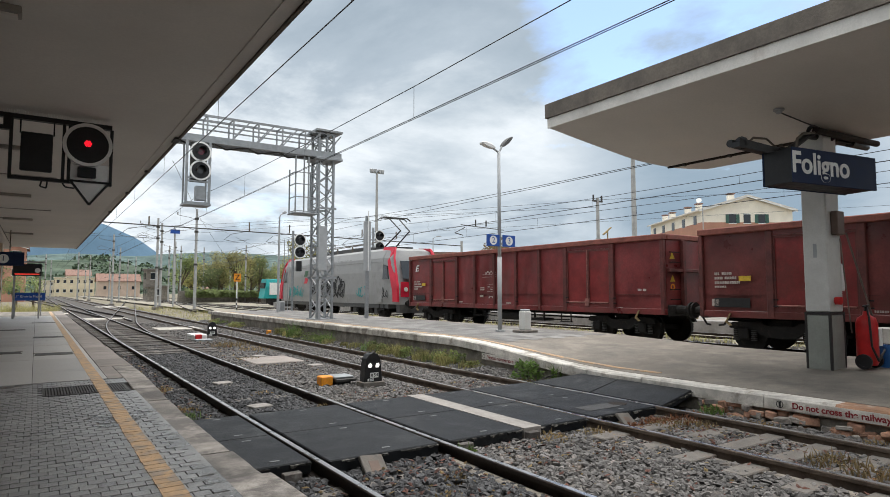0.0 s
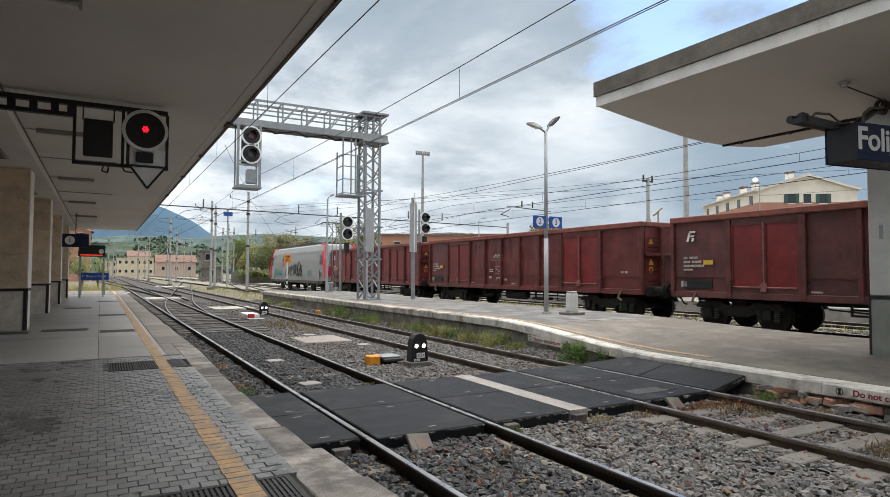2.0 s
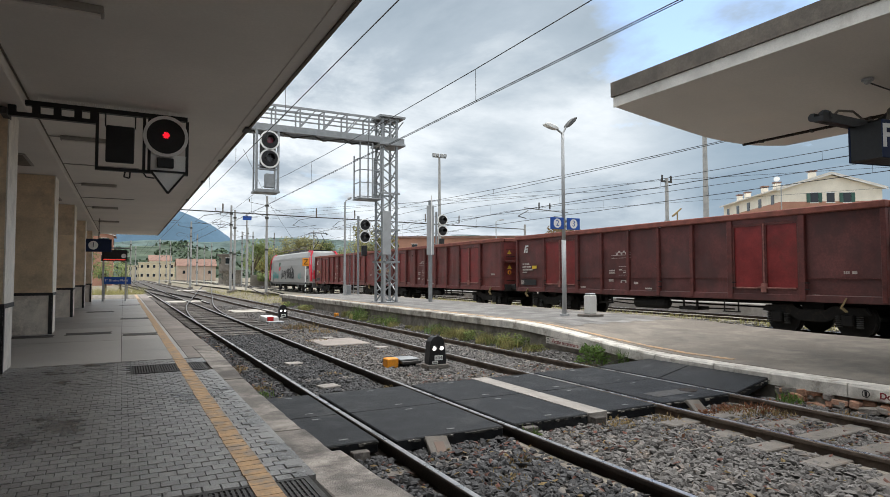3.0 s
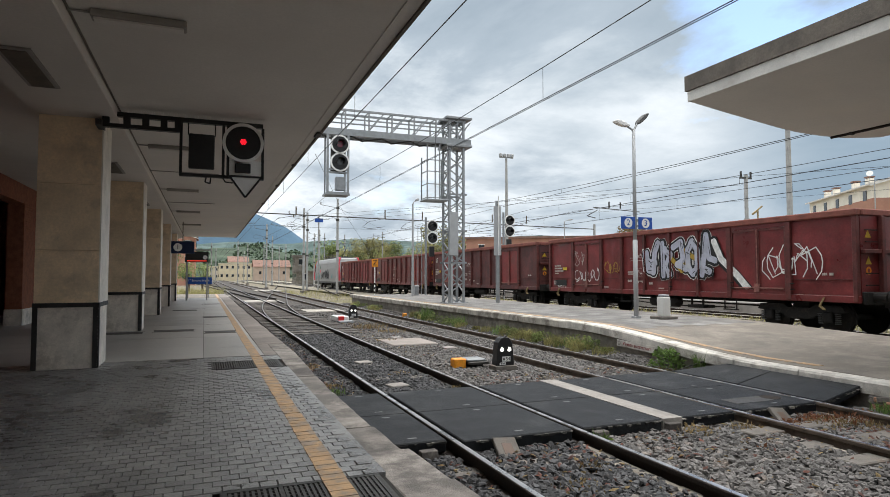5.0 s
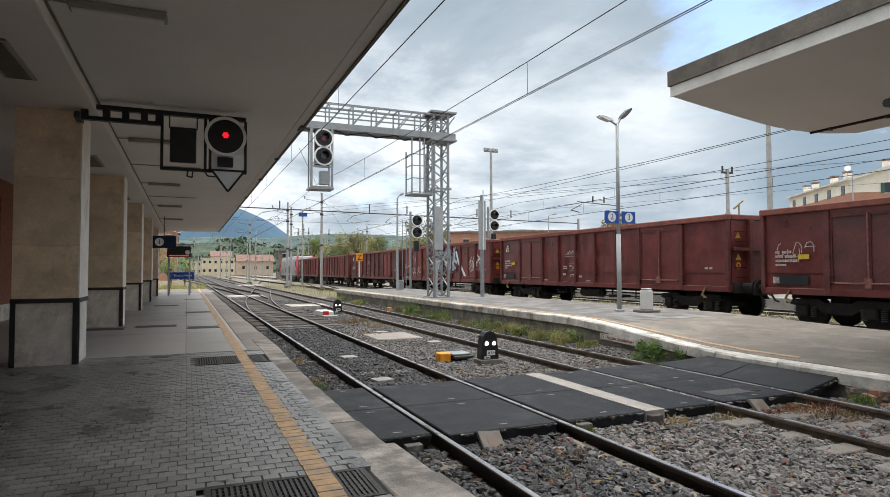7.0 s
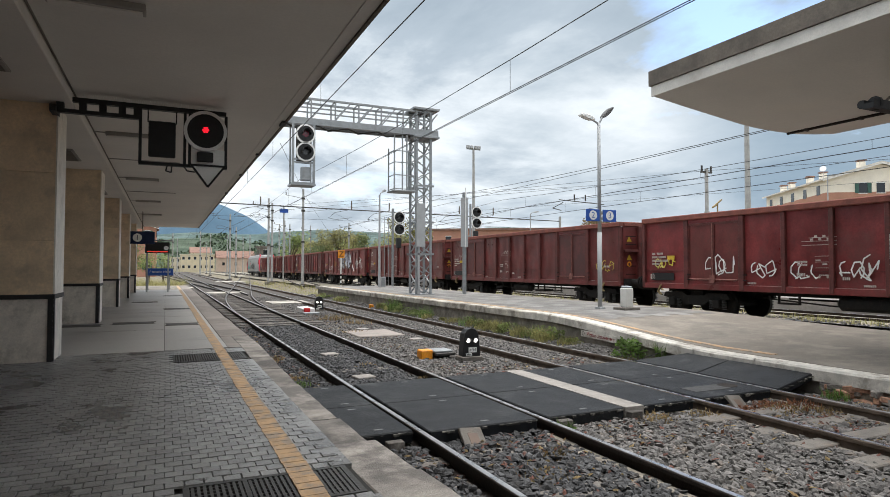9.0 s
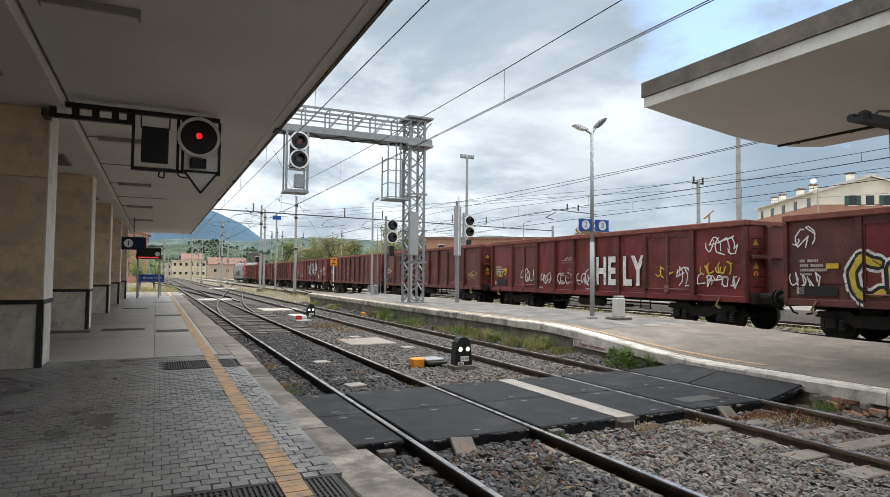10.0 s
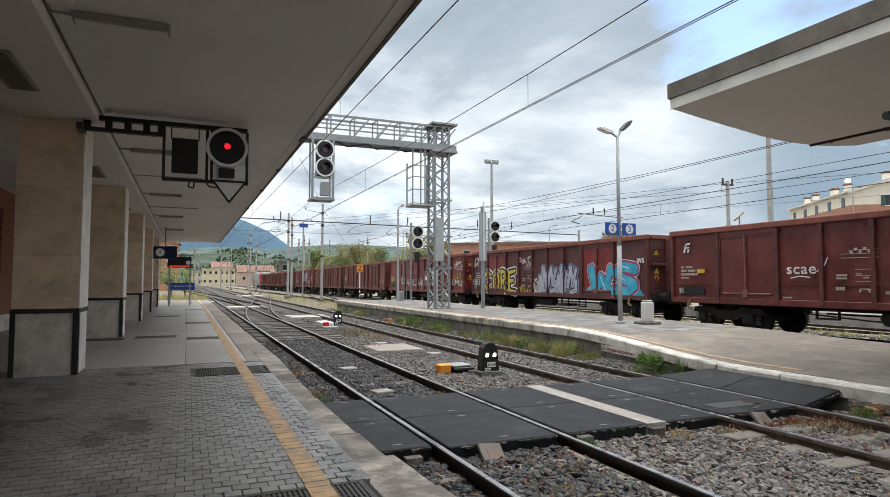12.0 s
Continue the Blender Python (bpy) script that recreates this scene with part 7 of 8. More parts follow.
POSTS = [0.07, 1.96, 4.02, 5.34, 6.65, 7.97, 9.28, 10.60, 12.66, 14.55]


def wheelset(parent, y, x0=0.0):
    s = Shape()
    for sx in (-1, 1):
        s.tube((sx * 0.69, 0, 0), (sx * 0.82, 0, 0), 0.46, n=24)
        s.tube((sx * 0.66, 0, 0), (sx * 0.69, 0, 0), 0.49, n=24)
    s.tube((-0.9, 0, 0), (0.9, 0, 0), 0.08, n=10)
    ob = part("wheelset", s, M_BOGIE, parent)
    ob.location = (0, y, 0.46)
    return ob


def bogie(parent, y):
    s = Shape()
    for sx in (-1, 1):
        x0, x1 = sorted((sx * 0.93, sx * 1.06))
        out = [(-1.35, 0.62), (-1.25, 0.78), (-0.5, 0.80), (-0.35, 0.70), (0.35, 0.70), (0.5, 0.80), (1.25, 0.78), (1.35, 0.62), (0.55, 0.52), (0.35, 0.40), (-0.35, 0.40), (-0.55, 0.52)]
        s.extrude(out, lambda u, v, q=x0: (q, y + u, v), lambda u, v, q=x1: (q, y + u, v))
    s.box(-0.95, 0.95, y - 0.25, y + 0.25, 0.45, 0.85)
    b = part("bogie_frame", s, M_BOGIE, parent, "sooty black bogie")
    for sx in (-1, 1):
        for dy in (-0.9, 0.9):
            a = Shape().box(*sorted((sx * 0.98, sx * 1.17)), y + dy - 0.14, y + dy + 0.14, 0.33, 0.62)
            part("axle_box", a, M_BOGIE, b, bevel=0.03)
            for d2 in (-0.24, 0.24):
                sp = Shape()
                for q in range(6):
                    sp.tube((sx * 1.05, y + dy + d2, 0.30 + q * 0.05), (sx * 1.05, y + dy + d2, 0.325 + q * 0.05), 0.075, n=10)
                part("spring", sp, M_SPRING, b, "steel coil spring")
    for dy in (-0.9, 0.9):
        wheelset(b, y + dy)


def wagon():
    p = thing("wagon", "rusty brown-red open high-sided freight wagon", "freight wagon", group="freight wagons of the train")
    for sx in (-1, 1):
        def X(a, b):
            return sorted((sx * a, sx * b))
        for k, (a, b) in enumerate(zip(POSTS, POSTS[1:])):
            door = k in (1, 7)
            ya, yb = -b + 0.05, -a - 0.05
            if not door:
                # a plate with shallow dents
                n, m = 8, 7
                rng = random.Random(k * 7 + (3 if sx > 0 else 0))
                pts, fs = [], []
                for j in range(m + 1):
                    for i in range(n + 1):
                        e = 0 if i in (0, n) or j in (0, m) else rng.uniform(-0.040, 0.026)
                        pts.append((sx * (1.345 + e), ya + (yb - ya) * i / n, 1.08 + 2.06 * j / m))
                for j in range(m):
                    for i in range(n):
                        q = j * (n + 1) + i
                        fs.append((q, q + 1, q + n + 2, q + n + 1))
                o = len(pts)
                pts += [(sx * 1.30, y, z) for y, z in ((ya, 1.08), (yb, 1.08), (yb, 3.14), (ya, 3.14))]
                fs.append((o, o + 1, o + 2, o + 3))
                pl = part("side_panel", Shape().add(pts, fs), M_WAGON, p, smooth=True)
                part("seam", Shape().box(*X(1.34, 1.385), ya, yb, 1.485, 1.50), M_WAGONPOST, pl)
            else:
                mid = (ya + yb) / 2
                for d0, d1 in ((ya + 0.03, mid - 0.015), (mid + 0.015, yb - 0.03)):
                    d = part("door", Shape().box(*X(1.33, 1.375), d0, d1, 1.20, 2.98), M_DOORRED, p, "brighter red door leaf", bevel=0.01)
                    fr = Shape()
                    for bx in ((d0, d0 + 0.05, 1.20, 2.98), (d1 - 0.05, d1, 1.20, 2.98), (d0 + 0.05, d1 - 0.05, 2.92, 2.98), (d0 + 0.05, d1 - 0.05, 1.20, 1.25)):
                        fr.box(*X(1.376, 1.405), *bx)
                    part("door_frame", fr, M_WAGONPOST, d)
                part("door_lintel", Shape().box(*X(1.32, 1.40), ya, yb, 2.99, 3.12), M_WAGON, p)
                part("door_sill", Shape().box(*X(1.32, 1.40), ya, yb, 1.075, 1.19), M_WAGON, p)
                part("locking_bar", Shape().tube((sx * 1.43, ya + 0.1, 1.23), (sx * 1.43, yb - 0.1, 1.23), 0.022, n=6).box(*X(1.40, 1.46), mid - 0.08, mid + 0.08, 1.12, 1.36).tube((sx * 1.42, mid, 1.28), (sx * 1.42, mid, 2.97), 0.02, n=6).bar((sx * 1.45, mid - 0.1, 1.30), (sx * 1.45, mid + 0.28, 1.22), 0.03), M_WAGONBAR, p, "worn pale locking bar")
        for q, a in enumerate(POSTS):
            wd = 0.085 if q in (1, 2, 7, 8) else 0.06
            part("side_post", Shape().box(*X(1.31, 1.445), -a - wd, -a + wd, 0.93, 3.11), M_WAGONPOST, p, bevel=0.012)
            if q in (1, 2, 5, 7, 8):
                for zs in (1.22, 1.38):
                    part("step_iron", Shape().bar((sx * 1.46, -a - wd - 0.12, zs), (sx * 1.46, -a - wd, zs), 0.03), M_BOGIE, p)
        part("top_rail", Shape().box(*X(1.27, 1.465), -BODY, 0, 3.12, 3.29), M_WAGONRIM, p, "rust-red top rail", bevel=0.02)
        part("side_sill", Shape().box(*X(1.29, 1.425), -BODY, 0, 0.90, 1.075), M_WAGON, p, bevel=0.012)
        for y in (-0.9, -BODY + 0.9):
            part("rope_hook", Shape().bar((sx * 1.44, y, 1.02), (sx * 1.48, y + 0.1, 0.80), 0.13, 0.03).bar((sx * 1.48, y + 0.1, 0.80), (sx * 1.48, y - 0.02, 0.70), 0.10, 0.03), M_HOOK, p, "worn yellowish rope hook")
    for y0, y1, sg in ((-0.07, -0.02, 1), (-BODY + 0.02, -BODY + 0.07, -1)):
        ye = y1 if sg > 0 else y0
        e = part("end_wall", Shape().box(-1.28, 1.28, y0, y1, 0.95, 3.12), M_WAGON, p)
        part("end_rail", Shape().box(-1.27, 1.27, *sorted((ye - sg * 0.1, ye + sg * 0.06)), 3.125, 3.285), M_WAGONRIM, e, bevel=0.02)
        for x in (-0.55, 0.55):
            part("end_post", Shape().box(x - 0.07, x + 0.07, *sorted((ye, ye + sg * 0.12)), 0.95, 3.12), M_WAGONPOST, e, bevel=0.012)
        part("end_beam", Shape().box(-1.27, 1.27, *sorted((ye, ye + sg * 0.1)), 2.16, 2.26), M_WAGONPOST, e, bevel=0.012)
        part("headstock", Shape().box(-1.28, 1.28, *sorted((ye, ye + sg * 0.08)), 0.86, 1.18), M_BOGIE, e, bevel=0.012)
        for x in (-0.87, 0.87):
            bf = part("buffer", Shape().tube((x, ye + sg * 0.08, 1.05), (x, ye + sg * 0.40, 1.05), 0.13, n=12).tube((x, ye + sg * 0.40, 1.05), (x, ye + sg * 0.50, 1.05), 0.09, n=12).tube((x, ye + sg * 0.50, 1.05), (x, ye + sg * 0.545, 1.05), 0.23, n=16), M_BOGIE, e, "black buffer")
        part("coupling", Shape().bar((0, ye, 1.0), (0, ye + sg * 0.42, 0.95), 0.10).path([(0.2, ye + sg * 0.08, 0.95), (0.2, ye + sg * 0.3, 0.62), (0.15, ye + sg * 0.45, 0.60)], 0.03), M_BOGIE, e)
        for z in (1.35, 1.65, 2.45, 2.75):
            part("ladder_rung", Shape().bar((-1.2, ye + sg * 0.07, z), (-0.75, ye + sg * 0.07, z), 0.03), M_BOGIE, e)
        for z, x in ((2.66, -1.0), (1.98, -1.0)):
            part("warning_triangle", Shape().extrude([(x - 0.12, z - 0.1), (x + 0.12, z - 0.1), (x, z + 0.1)], lambda u, v: (u, ye + sg * 0.001, v), lambda u, v: (u, ye + sg * 0.006, v)), M_LABELY, e, "yellow warning triangle")
        part("round_label", Shape().ring((-1.0, ye, 1.72), (0, sg, 0), 0.10, 0.055, 0.006, 14), M_ORANGE, e, "orange round label")
    part("floor", Shape().box(-1.3, 1.3, -BODY + 0.1, -0.1, 0.98, 1.07), M_BOGIE, p)
    u = Shape().box(-0.3, 0.3, -BODY + 0.1, -0.1, 0.76, 0.975)
    for y in (-5.4, -7.3, -9.2):
        u.box(-1.2, 1.2, y - 0.06, y + 0.06, 0.84, 0.975)
    part("underframe", u, M_BOGIE, p)
    part("air_tank", Shape().tube((-0.98, -6.65, 0.68), (-0.98, -7.95, 0.68), 0.19, n=16).tube((-0.98, -6.65, 0.68), (-0.98, -6.56, 0.68), 0.19, 0.1, n=16).tube((-0.98, -7.95, 0.68), (-0.98, -8.04, 0.68), 0.19, 0.1, n=16).box(-1.03, -0.93, -6.95, -6.85, 0.8, 0.98).box(-1.03, -0.93, -7.75, -7.65, 0.8, 0.98), M_BOGIE, p, "dark brake air tank")
    part("brake_rigging", Shape().path([(-1.0, -4.4, 0.72), (-1.0, -6.3, 0.60), (-1.0, -8.3, 0.56), (-1.0, -10.4, 0.60)], 0.022).path([(0.4, -4.2, 0.66), (0.4, -10.6, 0.62)], 0.03).bar((-1.1, -8.7, 0.95), (-1.1, -8.7, 0.52), 0.05).bar((-1.1, -9.2, 0.95), (-1.1, -9.2, 0.52), 0.05).box(-1.2, -0.7, -9.3, -8.6, 0.52, 0.62), M_BOGIE, p)
    part("hand_brake", Shape().bar((-1.15, -5.0, 0.95), (-1.15, -5.0, 0.60), 0.05).bar((-1.15, -5.6, 0.95), (-1.15, -5.6, 0.60), 0.05).box(-1.22, -1.08, -5.6, -5.0, 0.58, 0.63), M_BOGIE, p)
    part("foot_step", Shape().bar((-1.3, -10.3, 0.92), (-1.3, -10.3, 0.55), 0.03).bar((-1.3, -10.75, 0.92), (-1.3, -10.75, 0.55), 0.03).box(-1.36, -1.22, -10.77, -10.28, 0.53, 0.56), M_BOGIE, p)
    for y in (-1.96, -BODY + 1.96):
        bogie(p, y)
    # stencilled marks as plain bars
    def bars(name, mat, rows, label=""):
        s = Shape()
        for y, z, wd, h in rows:
            if mat == M_STENCIL and wd > 0.12 and 0.03 < h < 0.1:
                u = 0.0
                while u < wd - 0.02:
                    s.box(-1.395, -1.384, y - u - 0.032, y - u, z, z + h)
                    u += 0.048
            else:
                s.box(-1.395, -1.384, y - wd, y, z, z + h)
        ob = part(name, s, mat, p, label)
        if len(rows) > 1:
            tagged(ob, kind="stuff")
    bars("stencil", M_STENCIL, [(-0.45, 2.03, 0.16, 0.07), (-0.66, 2.03, 0.26, 0.07), (-0.45, 1.91, 0.24, 0.07), (-0.74, 1.91, 0.34, 0.07), (-0.45, 1.79, 0.72, 0.07), (-0.45, 1.69, 0.32, 0.05)], "pale stencilled vehicle marks")
    bars("load_table", M_STENCIL, [(-6.05, 2.36, 0.72, 0.014), (-5.85, 2.27, 0.92, 0.014), (-5.85, 2.17, 0.92, 0.014)] + [(-6.08 - 0.11 * i, 2.295 + 0.075 * (i % 2), 0.075, 0.055) for i in range(6)], "pale stencilled load table")
    bars("inspection_table", M_STENCIL, [(-6.2, 1.88, 0.36, 0.012), (-6.2, 1.58, 0.36, 0.012), (-6.2, 1.73, 0.36, 0.012), (-6.22, 1.76, 0.14, 0.04), (-6.4, 1.66, 0.12, 0.04), (-5.72, 1.72, 0.26, 0.05), (-5.72, 1.64, 0.26, 0.05)], "pale stencilled inspection table")
    bars("stencil", M_STENCIL, [(-5.7, 1.36, 0.24, 0.09), (-6.3, 1.38, 0.26, 0.035), (-6.28, 1.32, 0.05, 0.06), (-6.5, 1.32, 0.05, 0.06), (-5.75, 1.0, 0.28, 0.08), (-6.9, 1.28, 0.2, 0.08)], "pale stencilled marks")
    bars("stencil", M_STENCIL, [(-13.65, 1.60, 0.13, 0.07), (-13.84, 1.60, 0.11, 0.07), (-4.2, 1.12, 0.26, 0.05), (-7.4, 1.12, 0.3, 0.05)], "pale stencilled marks")
    bars("scuff", M_STENCIL, [(-2.5, 1.1, 0.05, 0.07), (-3.6, 1.1, 0.04, 0.08), (-12.9, 1.0, 0.18, 0.09), (-11.5, 1.1, 0.05, 0.07)], "pale worn paint scuffs")
    bars("yellow_label", M_LABELY, [(-1.13, 1.86, 0.32, 0.13)], "faded yellow label")
    bars("card_holder", M_BLACK, [(-0.42, 1.17, 1.0, 0.24)], "black card holder panel")
    bars("white_card", M_STENCIL, [(-0.36, 1.20, 0.2, 0.18)], "white paper card")
    return p


WAGONS = [wagon()]
for k in range(1, 12):
    WAGONS.append(copy_thing(WAGONS[0], pose(0, 0, 0)))


def logo(wg):
    """The operator's slanted mark, as plain strokes."""
    s = Shape()
    for u0, v0, u1, v1, w in ((0.0, 0.0, 0.10, 0.30, 0.075), (0.10, 0.25, 0.12, 0.31, 0.20), (0.14, 0.13, 0.155, 0.18, 0.12), (0.17, 0.0, 0.20, 0.10, 0.075)):
        s.extrude([(u0, v0), (u0 + w, v0), (u1 + w, v1), (u1, v1)], lambda u, v: (-1.378, -0.55 - u, 2.55 + v), lambda u, v: (-1.39, -0.55 - u, 2.55 + v))
    part("operator_mark", s, M_SPRAYW, wg, "white slanted operator mark")


for k in (0, 2, 4, 8, 10):
    logo(WAGONS[k])


def stroke(s, pts, w, x):
    """A flat brush stroke on the wagon side, through (along, up) points; each dab lies a hair over the last."""
    for (a, b), (c, d) in zip(pts, pts[1:]):
        dx, dy = c - a, d - b
        ln = math.hypot(dx, dy) or 1e-6
        px, py = -dy / ln * w / 2, dx / ln * w / 2
        ex, ey = dx / ln * w * 0.35, dy / ln * w * 0.35
        cut = 0.6
        q = [(a - ex + px * cut, b - ey + py * cut), (a - ex - px * cut, b - ey - py * cut), (a - px, b - py), (c - px, d - py), (c + ex - px * cut, d + ey - py * cut), (c + ex + px * cut, d + ey + py * cut), (c + px, d + py), (a + px, b + py)]
        h = x - 0.0001 * (len(s.f) // 10 % 60)
        s.extrude(q, lambda u, v: (h, -u, v), lambda u, v: (h - 0.002, -u, v))


def over_posts(me, name, material, wg):
    """The paint goes on over the side posts: the same layer again, cut to the posts' width."""
    out = bmesh.new()
    for q, a in enumerate(POSTS):
        wd = (0.085 if q in (1, 2, 7, 8) else 0.06) - 0.004
        if not any(-a - wd < v.co.y < -a + wd or abs(v.co.y + a) < 0.5 for v in me.vertices):
            continue
        bm = bmesh.new()
        bm.from_mesh(me)
        for y, n in ((-a - wd, -1), (-a + wd, 1)):
            bmesh.ops.bisect_plane(bm, geom=bm.verts[:] + bm.edges[:] + bm.faces[:], plane_co=(0, y, 0), plane_no=(0, n, 0), clear_outer=True)
        bmesh.ops.translate(bm, verts=bm.verts[:], vec=(-0.068, 0, 0))
        cut = bpy.data.meshes.new("cut")
        bm.to_mesh(cut)
        bm.free()
        out.from_mesh(cut)
        bpy.data.meshes.remove(cut)
    if len(out.faces):
        m2 = bpy.data.meshes.new(name)
        out.to_mesh(m2)
        m2.materials.append(material)
        ob = new(name, m2)
        ob.parent = wg
    out.free()


def tag(wg, u, z, wd, h, seed, mat, w=0.035, label="scrawled spray-paint tag", side=-1.386):
    """A quick unreadable scrawl."""
    rng = random.Random(seed)
    s = Shape()
    x = u
    while x < u + wd:
        pts = []
        a0, r = rng.uniform(0, 6.28), rng.uniform(0.25, 0.5) * h
        cx, cz = x + rng.uniform(0, 0.12), z + h / 2 + rng.uniform(-0.12, 0.12) * h
        for q in range(rng.randint(5, 8)):
            a = a0 + q * rng.uniform(0.5, 0.9)
            pts.append((cx + r * 0.8 * math.cos(a), cz + r * 1.15 * math.sin(a)))
        pts.append((cx + rng.uniform(0.05, 0.2), cz + rng.uniform(-0.5, 0.5) * h))
        stroke(s, pts, w, side)
        x += rng.uniform(0.14, 0.28)
    part("graffiti_tag", s, mat, wg, label)


# sprayed shapes: a few plain letters, and wild ones that spell nothing
GLYPHS = {
    "S": [[(0.95, 0.92), (0.35, 1.0), (0.08, 0.75), (0.5, 0.52), (0.92, 0.3), (0.6, 0.02), (0.0, 0.08)]],
    "R": [[(0.12, 0.0), (0.15, 1.0), (0.75, 0.95), (0.85, 0.65), (0.3, 0.5), (0.95, 0.0)]],
    "O": [[(0.5, 1.0), (0.1, 0.72), (0.12, 0.25), (0.5, 0.0), (0.9, 0.28), (0.88, 0.75), (0.5, 1.0)]],
    "C": [[(0.95, 0.85), (0.5, 1.0), (0.1, 0.65), (0.15, 0.2), (0.55, 0.0), (0.95, 0.15)]],
    "E": [[(0.95, 1.0), (0.12, 0.92), (0.1, 0.05), (0.98, 0.0)], [(0.12, 0.5), (0.75, 0.55)]],
    "W": [[(0.0, 1.0), (0.22, 0.02), (0.5, 0.65), (0.78, 0.02), (1.0, 1.0)]],
    "a": [[(-0.05, 0.7), (0.18, 0.18), (0.62, 0.12), (0.72, 0.7), (1.05, 0.98)], [(0.3, 0.42), (0.8, 0.38)]],
    "b": [[(0.25, 1.0), (0.38, 0.0)], [(0.42, 0.8), (1.0, 0.62), (0.62, 0.3), (0.95, 0.02)]],
    "c": [[(0.05, 0.85), (0.8, 0.98), (0.88, 0.45), (0.3, 0.32), (1.1, 0.2)]],
    "d": [[(0.12, 0.0), (0.35, 1.12), (0.58, 0.5), (1.05, 0.42)], [(0.3, 0.2), (0.7, 0.12)]],
    "e": [[(-0.05, 0.0), (0.12, 0.65), (0.34, 0.08), (0.52, 1.0)], [(0.62, 0.95), (0.74, 0.1), (1.05, 0.72)]],
    "f": [[(0.0, 0.25), (0.42, 1.0), (0.56, 0.3), (1.0, 0.92)], [(0.25, 0.05), (0.85, 0.12), (0.95, 0.45)]],
    "z": [[(0.0, 0.55), (0.45, 0.15), (0.5, 0.75), (1.0, 0.5)], [(0.75, 0.95), (0.55, 0.3)]],
}


def piece(wg, u, z, wd, h, letters, seed, fill, line, halo, label, fat=0.2, rim=0.10, glow_rim=0.12, shine=None):
    """A large sprayed piece: swelling letters in three layers, with thin strokes inside."""
    rng = random.Random(seed)
    layers = [Shape(), Shape(), Shape(), Shape()]
    lw = wd / len(letters)
    for k, ch in enumerate(letters):
        lean, grow = rng.uniform(-0.10, 0.10), rng.uniform(0.95, 1.08)
        for line_pts in GLYPHS[ch]:
            pts = []
            for (a, b), (c, d) in zip(line_pts, line_pts[1:]):
                for q in (0.0, 0.5):
                    pts.append((a + (c - a) * q, b + (d - b) * q))
            pts.append(line_pts[-1])
            pts = [(u + lw * (k + 0.06 + 0.88 * a) + lean * (b - 0.5) + rng.uniform(-0.02, 0.02), z + h * (0.5 + (b - 0.5) * grow) + rng.uniform(-0.03, 0.03)) for a, b in pts]
            for lay, w, x in ((0, fat + rim + glow_rim, -1.378), (1, fat + rim, -1.385), (2, fat, -1.392)):
                stroke(layers[lay], pts, w * rng.uniform(0.92, 1.1), x)
            for _ in range(2):
                i = rng.randrange(len(pts) - 1)
                (a, b), (c, d) = pts[i], pts[i + 1]
                o = rng.uniform(-0.06, 0.06)
                stroke(layers[3], [(a + o, b - o), (c + o, d + o)], 0.035 if shine else 0.02, -1.399)
        # drips and chips round the letter
        for _ in range(3):
            a, b = u + lw * (k + rng.random()), z + h * rng.uniform(-0.05, 0.25)
            stroke(layers[1], [(a, b), (a + rng.uniform(-0.02, 0.02), b - rng.uniform(0.1, 0.25))], 0.03, -1.385)
    for nm, lay, mt in (("graffiti_halo", 0, halo), ("graffiti_outline", 1, line), ("graffiti_fill", 2, fill), ("graffiti_stroke", 3, shine or line)):
        ob = part(nm, layers[lay], mt, wg, label if lay == 2 else "")
        tagged(ob, kind="stuff")
        over_posts(ob.data, nm, mt, wg)


def spray_word(wg, word, u, z, size, fill, line, wide=1.0, fat=0.03, edge=0.03, side=-1.379):
    """Block letters with an outline behind them."""
    for off, mt, x in ((fat + edge, line, side), (fat, fill, side - 0.005 if side == -1.379 else side - 0.002)):
        cu = bpy.data.curves.new("word", "FONT")
        cu.body, cu.size, cu.extrude, cu.offset = word, size, 0.002, off
        cu.space_character = 1.1
        cu.align_x, cu.align_y = "CENTER", "CENTER"
        tmp = new("word", cu)
        me = bpy.data.meshes.new_from_object(tmp.evaluated_get(bpy.context.evaluated_depsgraph_get()))
        bpy.data.objects.remove(tmp)
        me.materials.clear()
        me.materials.append(mt)
        me.transform(Matrix.Translation((x, -u, z)) @ FACE_W @ Matrix.Diagonal((wide, 1, 1, 1)))
        ob = new("graffiti_word", me)
        ob.parent = wg
        over_posts(me, "graffiti_word", mt, wg)


# wagon 4: silver and ochre piece with a white tail, white scrawls
piece(WAGONS[3], 6.75, 1.62, 3.3, 1.15, "abcOd", 5, M_SPRAYS, M_SPRAYK, M_SPRAYW, "silver and black graffiti piece", 0.22, 0.16, 0.03)
piece(WAGONS[3], 8.0, 1.6, 1.3, 1.1, "z", 6, M_SPRAYO, M_SPRAYK, M_SPRAYK, "ochre graffiti strokes", 0.16, 0.04, 0.0)
ws_tail = Shape()
stroke(ws_tail, [(9.95, 2.75), (10.25, 2.1), (10.9, 1.55), (11.45, 1.0)], 0.34, -1.385)
part("graffiti_tail", ws_tail, M_SPRAYK, WAGONS[3])
ws_tail = Shape()
stroke(ws_tail, [(9.97, 2.72), (10.27, 2.12), (10.9, 1.6), (11.4, 1.08)], 0.22, -1.392)
part("graffiti_tail", ws_tail, M_SPRAYW, WAGONS[3])
tag(WAGONS[3], 11.9, 1.5, 1.5, 0.9, 7, M_SPRAYW, 0.03)
tag(WAGONS[3], 0.5, 0.95, 0.8, 0.3, 17, M_SPRAYW, 0.025)
tag(WAGONS[3], 2.2, 1.35, 1.4, 0.55, 18, M_SPRAYW, 0.028)
